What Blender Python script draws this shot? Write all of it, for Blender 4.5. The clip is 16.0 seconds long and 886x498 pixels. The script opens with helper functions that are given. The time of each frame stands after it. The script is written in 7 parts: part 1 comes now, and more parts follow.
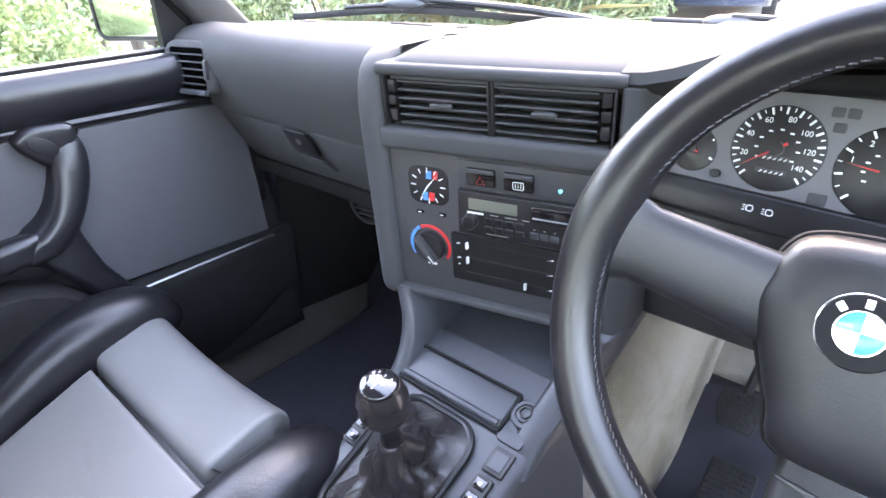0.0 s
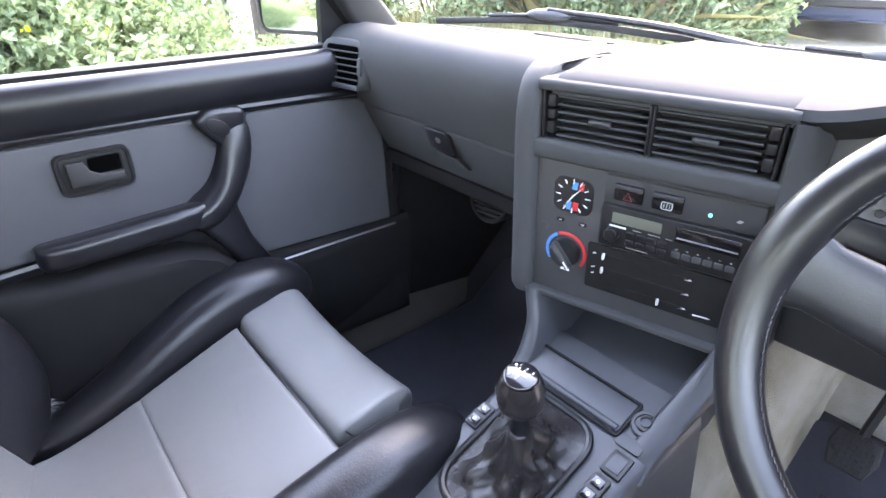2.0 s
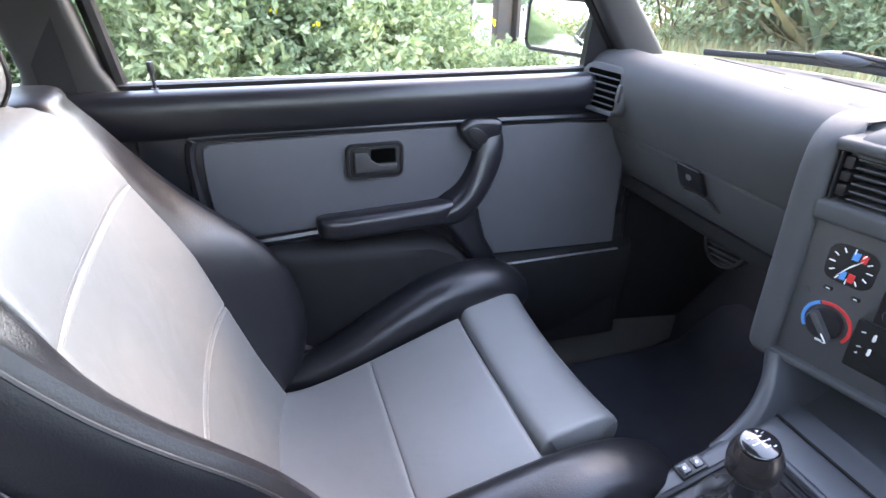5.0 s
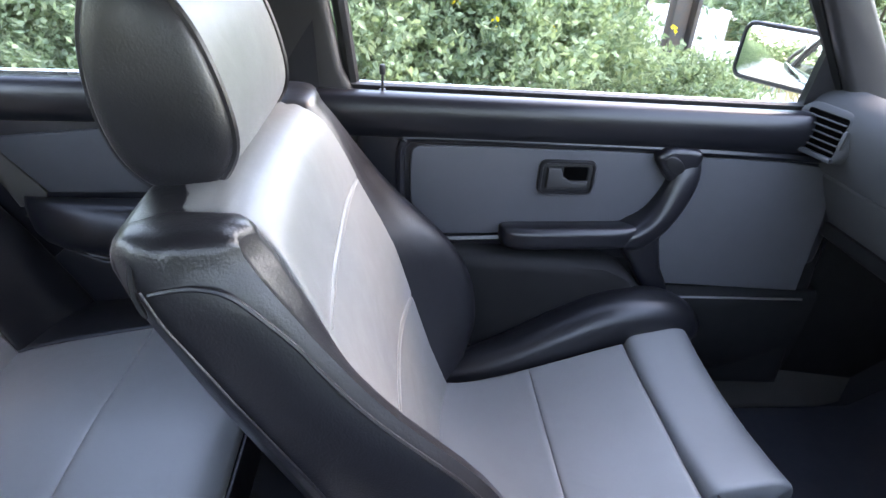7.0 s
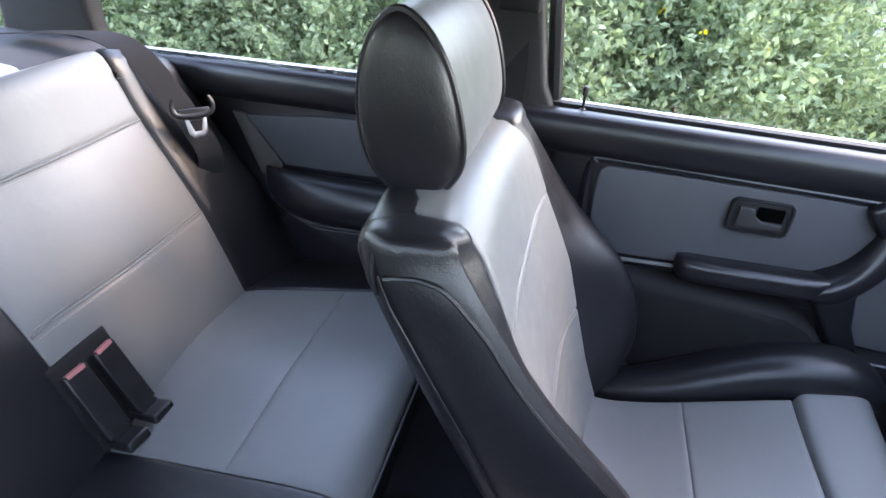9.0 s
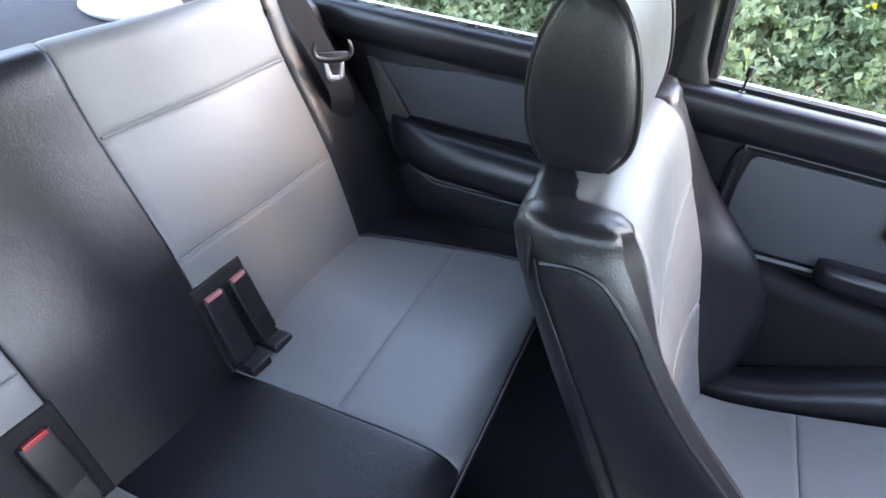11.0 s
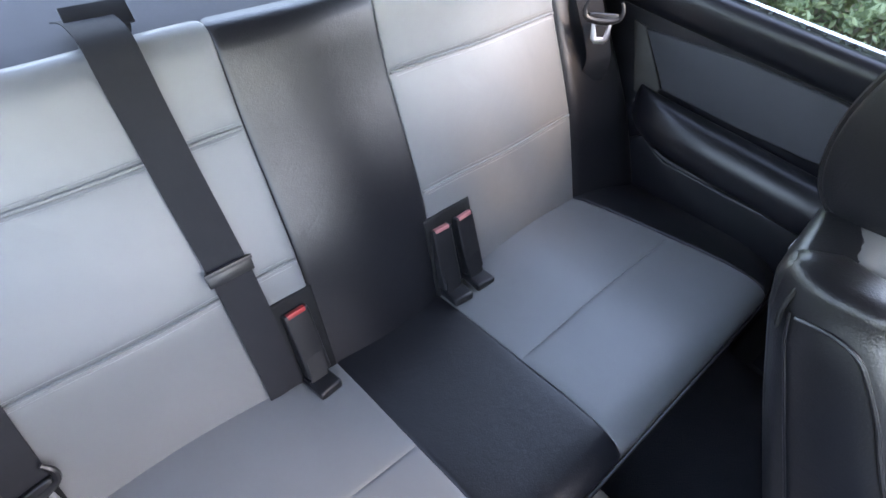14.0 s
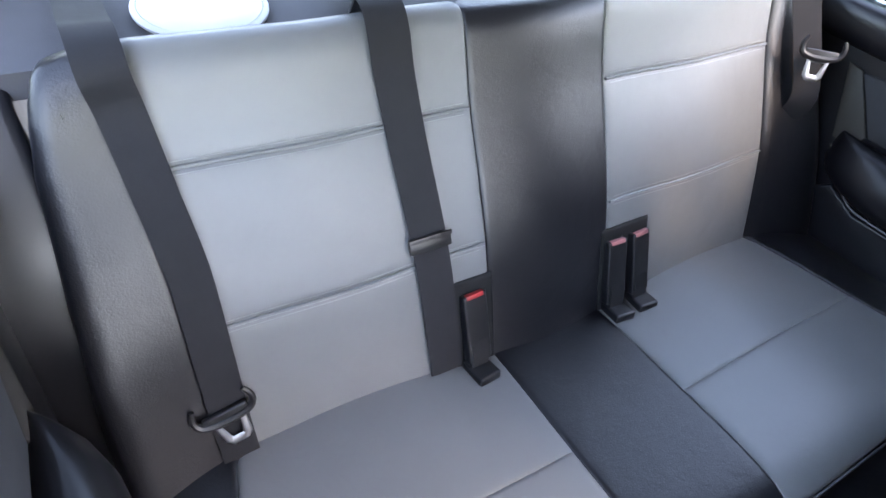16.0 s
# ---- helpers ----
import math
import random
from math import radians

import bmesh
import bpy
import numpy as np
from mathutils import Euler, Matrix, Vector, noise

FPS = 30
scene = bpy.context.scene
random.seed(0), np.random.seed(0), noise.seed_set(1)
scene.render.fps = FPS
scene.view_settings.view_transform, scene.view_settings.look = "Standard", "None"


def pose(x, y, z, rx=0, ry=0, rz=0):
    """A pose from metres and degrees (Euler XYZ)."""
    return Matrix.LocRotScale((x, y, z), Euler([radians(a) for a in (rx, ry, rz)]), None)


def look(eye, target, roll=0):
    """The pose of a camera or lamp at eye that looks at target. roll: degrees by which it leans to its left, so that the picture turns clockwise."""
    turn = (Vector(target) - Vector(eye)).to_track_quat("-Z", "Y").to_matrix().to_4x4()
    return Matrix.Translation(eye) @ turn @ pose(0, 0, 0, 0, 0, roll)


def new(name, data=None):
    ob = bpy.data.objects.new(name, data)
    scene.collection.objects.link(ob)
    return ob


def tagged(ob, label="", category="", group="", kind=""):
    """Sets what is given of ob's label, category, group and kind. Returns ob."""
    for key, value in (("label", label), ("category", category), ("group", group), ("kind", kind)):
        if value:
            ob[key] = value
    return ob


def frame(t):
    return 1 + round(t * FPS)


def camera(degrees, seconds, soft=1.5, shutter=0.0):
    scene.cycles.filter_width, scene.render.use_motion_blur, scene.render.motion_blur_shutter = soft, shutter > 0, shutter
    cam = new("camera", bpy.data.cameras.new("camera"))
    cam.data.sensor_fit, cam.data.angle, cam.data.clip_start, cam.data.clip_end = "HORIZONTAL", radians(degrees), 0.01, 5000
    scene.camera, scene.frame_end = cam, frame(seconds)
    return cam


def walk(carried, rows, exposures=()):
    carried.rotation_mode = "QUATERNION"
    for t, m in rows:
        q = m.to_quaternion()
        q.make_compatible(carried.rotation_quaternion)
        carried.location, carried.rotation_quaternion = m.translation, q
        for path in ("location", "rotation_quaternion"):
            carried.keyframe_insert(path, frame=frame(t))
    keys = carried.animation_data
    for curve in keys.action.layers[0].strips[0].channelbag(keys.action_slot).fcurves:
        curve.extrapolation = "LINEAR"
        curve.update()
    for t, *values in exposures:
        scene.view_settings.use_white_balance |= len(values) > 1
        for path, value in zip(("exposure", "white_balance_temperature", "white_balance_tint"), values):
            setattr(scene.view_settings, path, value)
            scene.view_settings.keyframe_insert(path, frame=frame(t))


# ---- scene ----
cam = camera(76.0, 16.0, soft=1.6)
PATH = [
    (0.0, 0.3450, 0.9479, 1.0479, 61.93, 2.52, 41.28),
    (0.5, 0.3360, 0.9276, 1.0502, 62.09, 1.99, 43.08),
    (1.0, 0.3284, 0.9060, 1.0579, 61.84, 1.56, 45.45),
    (1.5, 0.3268, 0.8846, 1.0682, 61.93, 1.45, 49.15),
    (2.0, 0.3158, 0.8614, 1.0779, 61.75, 0.52, 50.61),
    (2.5, 0.3052, 0.8442, 1.0875, 61.90, -0.01, 53.18),
    (3.0, 0.2970, 0.8255, 1.0944, 61.91, -0.18, 56.77),
    (5.5, 0.3001, 0.7472, 1.1298, 61.68, -1.57, 74.85),
    (6.0, 0.2883, 0.7077, 1.1493, 60.79, -2.50, 77.92),
    (6.5, 0.2770, 0.6823, 1.1609, 59.72, -2.72, 82.32),
    (7.0, 0.2838, 0.6613, 1.1634, 60.24, -3.22, 86.31),
    (7.5, 0.2910, 0.6513, 1.1716, 59.92, -3.27, 91.31),
    (8.0, 0.3032, 0.6483, 1.1872, 59.43, -3.08, 96.61),
    (8.5, 0.3168, 0.6393, 1.2037, 58.69, -3.14, 100.96),
    (9.0, 0.3342, 0.6210, 1.2167, 58.34, -3.69, 104.38),
    (11.5, 0.3414, 0.5120, 1.2382, 51.56, -5.76, 117.50),
    (12.0, 0.3535, 0.4881, 1.2548, 51.15, -6.15, 120.84),
    (12.5, 0.3521, 0.4868, 1.2615, 50.84, -5.20, 126.84),
    (13.0, 0.3582, 0.4844, 1.2674, 49.02, -4.94, 131.36),
    (13.5, 0.3715, 0.4712, 1.2827, 45.42, -5.48, 134.28),
    (14.0, 0.3910, 0.4591, 1.2963, 43.00, -5.65, 137.56),
    (14.5, 0.4192, 0.4378, 1.2997, 42.32, -5.88, 140.72),
    (15.0, 0.4599, 0.4183, 1.2940, 42.32, -6.19, 144.33),
    (15.5, 0.4990, 0.4074, 1.2810, 42.68, -6.33, 148.21),
    (16.0, 0.5379, 0.3957, 1.2544, 43.79, -6.74, 150.70),
]
EXPOSURES = [(0.0, 5.55, 9300, 28), (3.0, 5.28, 9200, 27), (6.5, 4.72, 8400, 25), (9.0, 4.46, 8300, 24), (12.0, 4.64, 8100, 23), (14.0, 4.60, 8150, 23), (16.0, 4.54, 8100, 23)]
walk(cam, [(t, pose(x, y, z, rx, ry, rz)) for t, x, y, z, rx, ry, rz in PATH], EXPOSURES)

# ---- light ----
world = bpy.data.worlds.new("sky")
scene.world = world
world.use_nodes = True
wn = world.node_tree.nodes
sky = wn.new("ShaderNodeTexSky")
sky.sky_type = "NISHITA"
sky.sun_disc = False
SUN_ELEV, SUN_AZ = 38.0, -28.0      # azimuth from straight ahead (+y) towards +x
sky.sun_elevation = radians(SUN_ELEV)
sky.sun_rotation = radians(SUN_AZ)
sky.air_density, sky.dust_density, sky.ozone_density = 1.0, 0.5, 1.0
wn["Background"].inputs["Strength"].default_value = 0.15
world.node_tree.links.new(sky.outputs["Color"], wn["Background"].inputs["Color"])
sun = new("sun", bpy.data.lights.new("sun", "SUN"))
sun.data.energy, sun.data.angle, sun.data.color = 0.085, radians(8), (1.0, 0.85, 0.62)
_sx = math.cos(radians(SUN_ELEV)) * math.sin(radians(SUN_AZ))
_sy = math.cos(radians(SUN_ELEV)) * math.cos(radians(SUN_AZ))
sun.matrix_world = look((10 * _sx, 10 * _sy, 10 * math.sin(radians(SUN_ELEV))), (0, 0, 0))

# ---- materials ----


def material(name, color, rough=0.5, metal=0.0, second=None, scale=6.0, mix=0.5, grain=0.0, grain_scale=500.0,
             grain_kind="VORONOI", relief=0.0, relief_scale=12.0, spec=0.5, rough_var=0.08, coat=0.0, island=0.0):
    """Principled material: base colour varied at a large scale, fine grain and soft relief as bump."""
    m = bpy.data.materials.new(name)
    m.use_nodes = True
    nt = m.node_tree
    b = nt.nodes["Principled BSDF"]
    b.inputs["Roughness"].default_value = rough
    b.inputs["Metallic"].default_value = metal
    b.inputs["Specular IOR Level"].default_value = spec
    b.inputs["Coat Weight"].default_value = coat
    co = nt.nodes.new("ShaderNodeTexCoord")
    geo = nt.nodes.new("ShaderNodeNewGeometry")
    noi = nt.nodes.new("ShaderNodeTexNoise")
    noi.inputs["Scale"].default_value = scale
    noi.inputs["Detail"].default_value = 6
    noi.inputs["Roughness"].default_value = 0.6
    nt.links.new(geo.outputs["Position"], noi.inputs["Vector"])
    ramp = nt.nodes.new("ShaderNodeMapRange")
    ramp.inputs["From Min"].default_value, ramp.inputs["From Max"].default_value = 0.35, 0.68
    nt.links.new(noi.outputs["Fac"], ramp.inputs["Value"])
    mx = nt.nodes.new("ShaderNodeMix")
    mx.data_type = "RGBA"
    c2 = second or tuple(c * 0.72 for c in color)
    mx.inputs["A"].default_value = (*color, 1)
    mx.inputs["B"].default_value = (*c2, 1)
    sc = nt.nodes.new("ShaderNodeMath")
    sc.operation = "MULTIPLY"
    sc.inputs[1].default_value = mix
    nt.links.new(ramp.outputs["Result"], sc.inputs[0])
    nt.links.new(sc.outputs[0], mx.inputs["Factor"])
    col = mx.outputs["Result"]
    if island:
        hsv = nt.nodes.new("ShaderNodeHueSaturation")
        mr = nt.nodes.new("ShaderNodeMapRange")
        mr.inputs["To Min"].default_value, mr.inputs["To Max"].default_value = 1 - island, 1 + island
        nt.links.new(geo.outputs["Random Per Island"], mr.inputs["Value"])
        nt.links.new(mr.outputs["Result"], hsv.inputs["Value"])
        nt.links.new(col, hsv.inputs["Color"])
        col = hsv.outputs["Color"]
    nt.links.new(col, b.inputs["Base Color"])
    rv_ = nt.nodes.new("ShaderNodeMapRange")
    rv_.inputs["To Min"].default_value = max(0.02, rough - rough_var)
    rv_.inputs["To Max"].default_value = min(1.0, rough + rough_var)
    n2 = nt.nodes.new("ShaderNodeTexNoise")
    n2.inputs["Scale"].default_value = scale * 5
    n2.inputs["Detail"].default_value = 4
    nt.links.new(geo.outputs["Position"], n2.inputs["Vector"])
    nt.links.new(n2.outputs["Fac"], rv_.inputs["Value"])
    nt.links.new(rv_.outputs["Result"], b.inputs["Roughness"])
    last = None
    if relief:
        n3 = nt.nodes.new("ShaderNodeTexNoise")
        n3.inputs["Scale"].default_value = relief_scale
        n3.inputs["Detail"].default_value = 5
        n3.inputs["Distortion"].default_value = 0.6
        nt.links.new(geo.outputs["Position"], n3.inputs["Vector"])
        bp = nt.nodes.new("ShaderNodeBump")
        bp.inputs["Strength"].default_value = 1.0
        bp.inputs["Distance"].default_value = relief
        nt.links.new(n3.outputs["Fac"], bp.inputs["Height"])
        last = bp
    if grain:
        if grain_kind == "VORONOI":
            g = nt.nodes.new("ShaderNodeTexVoronoi")
            g.feature = "DISTANCE_TO_EDGE"
            out = g.outputs["Distance"]
        else:
            g = nt.nodes.new("ShaderNodeTexNoise")
            g.inputs["Detail"].default_value = 3
            out = g.outputs["Fac"]
        g.inputs["Scale"].default_value = grain_scale
        nt.links.new(geo.outputs["Position"], g.inputs["Vector"])
        bp = nt.nodes.new("ShaderNodeBump")
        bp.inputs["Strength"].default_value = 0.6
        bp.inputs["Distance"].default_value = grain
        nt.links.new(out, bp.inputs["Height"])
        if last:
            nt.links.new(last.outputs["Normal"], bp.inputs["Normal"])
        last = bp
    if last:
        nt.links.new(last.outputs["Normal"], b.inputs["Normal"])
    return m


def glow(name, color, strength):
    m = bpy.data.materials.new(name)
    m.use_nodes = True
    b = m.node_tree.nodes["Principled BSDF"]
    b.inputs["Base Color"].default_value = (*color, 1)
    b.inputs["Emission Color"].default_value = (*color, 1)
    b.inputs["Emission Strength"].default_value = strength
    return m


def clear_glass(name, tint=(0.92, 0.96, 0.94)):
    m = bpy.data.materials.new(name)
    m.use_nodes = True
    nt = m.node_tree
    nt.nodes.remove(nt.nodes["Principled BSDF"])
    t = nt.nodes.new("ShaderNodeBsdfTransparent")
    t.inputs["Color"].default_value = (*tint, 1)
    g = nt.nodes.new("ShaderNodeBsdfGlossy")
    g.inputs["Roughness"].default_value = 0.02
    fr = nt.nodes.new("ShaderNodeLayerWeight")
    fr.inputs["Blend"].default_value = 0.5
    pw = nt.nodes.new("ShaderNodeMath")
    pw.operation = "POWER"
    pw.inputs[1].default_value = 5.0
    nt.links.new(fr.outputs["Facing"], pw.inputs[0])
    ad = nt.nodes.new("ShaderNodeMath")
    ad.operation = "MULTIPLY_ADD"
    ad.inputs[1].default_value, ad.inputs[2].default_value = 0.5, 0.035
    nt.links.new(pw.outputs[0], ad.inputs[0])
    mx = nt.nodes.new("ShaderNodeMixShader")
    nt.links.new(ad.outputs[0], mx.inputs[0])
    nt.links.new(t.outputs[0], mx.inputs[1])
    nt.links.new(g.outputs[0], mx.inputs[2])
    nt.links.new(mx.outputs[0], nt.nodes["Material Output"].inputs["Surface"])
    return m


def foliage(name, color, second):
    m = material(name, color, 0.7, second=second, scale=2.5, mix=0.9, island=0.32, spec=0.22)
    nt = m.node_tree
    b = nt.nodes["Principled BSDF"]
    tr = nt.nodes.new("ShaderNodeBsdfTranslucent")
    tr.inputs["Color"].default_value = (color[0] * 1.4, color[1] * 1.6, color[2] * 1.1, 1)
    mx = nt.nodes.new("ShaderNodeMixShader")
    mx.inputs[0].default_value = 0.3
    nt.links.new(b.outputs[0], mx.inputs[1])
    nt.links.new(tr.outputs[0], mx.inputs[2])
    nt.links.new(mx.outputs[0], nt.nodes["Material Output"].inputs["Surface"])
    return m


BLACK_LEATHER = material("black_leather", (0.0062, 0.0064, 0.0082), 0.34, spec=0.5, grain=0.00058, grain_scale=420, grain_kind="NOISE", relief=0.0008, relief_scale=24, rough_var=0.05, second=(0.0105, 0.0105, 0.0122))
WHEEL_LEATHER = material("wheel_leather", (0.0105, 0.0105, 0.0115), 0.30, spec=0.55, grain=0.00016, grain_scale=900, grain_kind="NOISE", second=(0.013, 0.013, 0.014), scale=8, rough_var=0.03)
HUB_VINYL = material("hub_vinyl", (0.0125, 0.013, 0.0145), 0.40, grain=0.00022, grain_scale=620, grain_kind="NOISE", second=(0.017, 0.0175, 0.019), scale=16)
GREY_LEATHER = material("grey_leather", (0.138, 0.141, 0.139), 0.38, grain=0.00025, grain_scale=700, relief=0.0018, relief_scale=9, second=(0.118, 0.120, 0.118), mix=0.6)
DOOR_CLOTH = material("grey_door_cloth", (0.047, 0.049, 0.055), 0.72, grain=0.0002, grain_scale=1400, grain_kind="NOISE", second=(0.044, 0.045, 0.050))
DOOR_VINYL = material("black_door_vinyl", (0.0060, 0.0062, 0.0082), 0.32, spec=0.45, grain=0.0, grain_scale=800, second=(0.0100, 0.0100, 0.0122), relief=0.0003, relief_scale=9)
SEAM = material("stitched_seam", (0.06, 0.06, 0.065), 0.7)
PALE_THREAD = material("grey_thread", (0.26, 0.26, 0.26), 0.8)
PRINT = material("grey_print", (0.34, 0.34, 0.33), 0.5)
THREAD = material("pale_thread", (0.24, 0.235, 0.22), 0.8)
DASH = material("grained_dash_plastic", (0.050, 0.052, 0.054), 0.68, spec=0.10, grain=0.00022, grain_scale=600, second=(0.060, 0.062, 0.064), relief=0.0004, relief_scale=18, rough_var=0.08)
FASCIA = material("fascia_plastic", (0.035, 0.036, 0.038), 0.5, second=(0.042, 0.043, 0.045), grain=0.00008, grain_scale=900)
CONSOLE = material("console_plastic", (0.041, 0.044, 0.049), 0.40, second=(0.052, 0.055, 0.060), grain=0.0001, grain_scale=800, scale=14)
BLACK_PLASTIC = material("black_plastic", (0.0085, 0.0085, 0.0095), 0.34, spec=0.42, second=(0.02, 0.02, 0.021), scale=30)
GLOSS_BLACK = material("gloss_black", (0.008, 0.008, 0.009), 0.14, coat=0.6, rough_var=0.05)
MATT_BLACK = material("matt_black", (0.0045, 0.0045, 0.0050), 0.75, spec=0.3, second=(0.008, 0.008, 0.008))
# near-black without sheen, painted where an opening would be deep in shade
OPENING_SHADE = material("opening_shade", (0.002, 0.002, 0.002), 1.0, spec=0.0)
RUBBER = material("black_rubber", (0.012, 0.012, 0.013), 0.6, grain=0.0003, grain_scale=300, grain_kind="NOISE")
CARPET = material("dark_carpet", (0.016, 0.016, 0.020), 0.95, grain=0.0025, grain_scale=420, grain_kind="NOISE", second=(0.028, 0.027, 0.031), scale=9)
MAT_CARPET = material("blue_black_mat", (0.030, 0.031, 0.043), 0.95, grain=0.002, grain_scale=500, grain_kind="NOISE", second=(0.044, 0.045, 0.057), scale=14)
PALE_CARPET = material("worn_grey_carpet", (0.30, 0.285, 0.26), 0.95, grain=0.003, grain_scale=380, grain_kind="NOISE", second=(0.150, 0.128, 0.080), scale=5.5, mix=0.9)
WEBBING = material("belt_webbing", (0.013, 0.013, 0.015), 0.75, spec=0.25, grain=0.0004, grain_scale=900, grain_kind="NOISE", second=(0.016, 0.0155, 0.018))
CHROME = material("chrome", (0.72, 0.73, 0.75), 0.12, metal=1.0, second=(0.6, 0.61, 0.63), rough_var=0.06)
DULL_TRIM = material("bright_metal_trim", (0.46, 0.48, 0.50), 0.26, metal=1.0)
STEEL = material("brushed_steel", (0.5, 0.5, 0.5), 0.35, metal=1.0)
RED = material("red_plastic", (0.33, 0.022, 0.022), 0.38, second=(0.27, 0.02, 0.02))
FADED_RED = material("faded_red_plastic", (0.40, 0.15, 0.145), 0.5, second=(0.33, 0.10, 0.10))
RED_MARK = material("red_print", (0.62, 0.03, 0.03), 0.5)
BLUE_MARK = material("blue_print", (0.03, 0.25, 0.60), 0.5)
LIGHT_BLUE = material("light_blue_enamel", (0.02, 0.33, 0.66), 0.25, coat=0.4)
WHITE_MARK = material("white_print", (0.78, 0.78, 0.76), 0.5)
WHITE_ENAMEL = material("white_enamel", (0.8, 0.8, 0.8), 0.25, coat=0.4)
DIAL_GREY = material("grey_dial_surround", (0.12, 0.119, 0.120), 0.6, second=(0.10, 0.099, 0.100))
LCD = material("grey_green_display", (0.12, 0.125, 0.10), 0.3, second=(0.10, 0.105, 0.085))
HEADLINER = material("grey_headliner", (0.20, 0.20, 0.195), 0.9, grain=0.0006, grain_scale=600, grain_kind="NOISE")
PILLAR = material("dark_pillar_trim", (0.016, 0.0155, 0.016), 0.5, grain=0.0003, grain_scale=700, second=(0.022, 0.021, 0.021))
SHELF = material("dark_shelf_cloth", (0.040, 0.041, 0.048), 0.85, grain=0.0006, grain_scale=600, grain_kind="NOISE", second=(0.055, 0.055, 0.062))
GRILLE = material("pale_speaker_grille", (0.55, 0.55, 0.56), 0.55, grain=0.0004, grain_scale=500)
PAINT = material("dark_car_paint", (0.012, 0.014, 0.020), 0.2, coat=0.8, second=(0.015, 0.017, 0.024))
GLASS = clear_glass("window_glass")
MIRROR = material("mirror_silver", (0.86, 0.93, 0.90), 0.02, metal=1.0, second=(0.84, 0.91, 0.88), rough_var=0.01)
LEAF_A = foliage("green_leaf", (0.150, 0.195, 0.115), (0.105, 0.148, 0.084))
LEAF_B = foliage("pale_leaf", (0.270, 0.315, 0.195), (0.195, 0.245, 0.145))
DRY = foliage("dry_grass", (0.36, 0.29, 0.16), (0.26, 0.22, 0.11))
BARK = material("brown_bark", (0.11, 0.08, 0.055), 0.9, grain=0.004, grain_scale=60, grain_kind="NOISE")
EARTH = material("pale_gravel_ground", (0.50, 0.45, 0.37), 0.95, second=(0.36, 0.31, 0.23), scale=1.2, mix=0.9, grain=0.02, grain_scale=40, relief=0.03, relief_scale=3)
CONCRETE = material("white_painted_block", (0.72, 0.70, 0.66), 0.85, second=(0.5, 0.47, 0.42), scale=5, grain=0.003, grain_scale=80, grain_kind="NOISE")
RUSTY = material("dark_gate_metal", (0.07, 0.065, 0.062), 0.6, metal=0.4, second=(0.13, 0.075, 0.045), scale=12)

# ---- shape helpers ----


def place(ob, parent):
    if parent is not None:
        ob.parent = parent
        if parent.type == "EMPTY":
            ob.matrix_parent_inverse = Matrix.Translation(parent.location).inverted()
    return ob


def part(name, bm, mat, parent=None, label="", sharp=40, flip=False):
    """Links a bmesh as one mesh object, under a thing or a part."""
    if not flip:
        bmesh.ops.recalc_face_normals(bm, faces=bm.faces[:])
    me = bpy.data.meshes.new(name)
    bm.to_mesh(me)
    bm.free()
    for p in me.polygons:
        p.use_smooth = True
    me.set_sharp_from_angle(angle=radians(sharp))
    me.materials.append(mat)
    ob = place(new(name, me), parent)
    if label:
        ob["label"] = label
    return ob


def thing(name, loc, label, category, group="", kind=""):
    ob = new(name)
    ob.empty_display_size = 0.05
    ob.location = loc
    return tagged(ob, label, category, group, kind)


IDENT = Matrix.Identity(4)


def add_box(bm, x0, x1, y0, y1, z0, z1, bev=0.003, seg=2, m=IDENT):
    d = m @ Matrix.LocRotScale(((x0 + x1) / 2, (y0 + y1) / 2, (z0 + z1) / 2), None, (x1 - x0, y1 - y0, z1 - z0))
    geo = bmesh.ops.create_cube(bm, size=1.0, matrix=d)
    if bev > 0:
        es = {e for v in geo["verts"] for e in v.link_edges}
        bmesh.ops.bevel(bm, geom=list(es), offset=bev, segments=seg, profile=0.6, affect="EDGES")
    return bm


def box(*a, **k):
    return add_box(bmesh.new(), *a, **k)


def rrect(a0, a1, b0, b1, r, n=5):
    out = []
    for cx, cy, s in ((a1 - r, b1 - r, 0), (a0 + r, b1 - r, 90), (a0 + r, b0 + r, 180), (a1 - r, b0 + r, 270)):
        for i in range(n + 1):
            t = radians(s + 90 * i / n)
            out.append((cx + r * math.cos(t), cy + r * math.sin(t)))
    return out


def disc(r, n=32, cx=0, cy=0):
    return [(cx + r * math.cos(2 * math.pi * i / n), cy + r * math.sin(2 * math.pi * i / n)) for i in range(n)]


def add_loft(bm, rings, cap0=True, cap1=True, closed=True):
    vs = [[bm.verts.new(p) for p in r] for r in rings]
    n = len(rings[0])
    for a, b in zip(vs, vs[1:]):
        for i in range(n if closed else n - 1):
            j = (i + 1) % n
            bm.faces.new((a[i], a[j], b[j], b[i]))
    if cap0:
        bm.faces.new(vs[0][::-1])
    if cap1:
        bm.faces.new(vs[-1])
    return bm


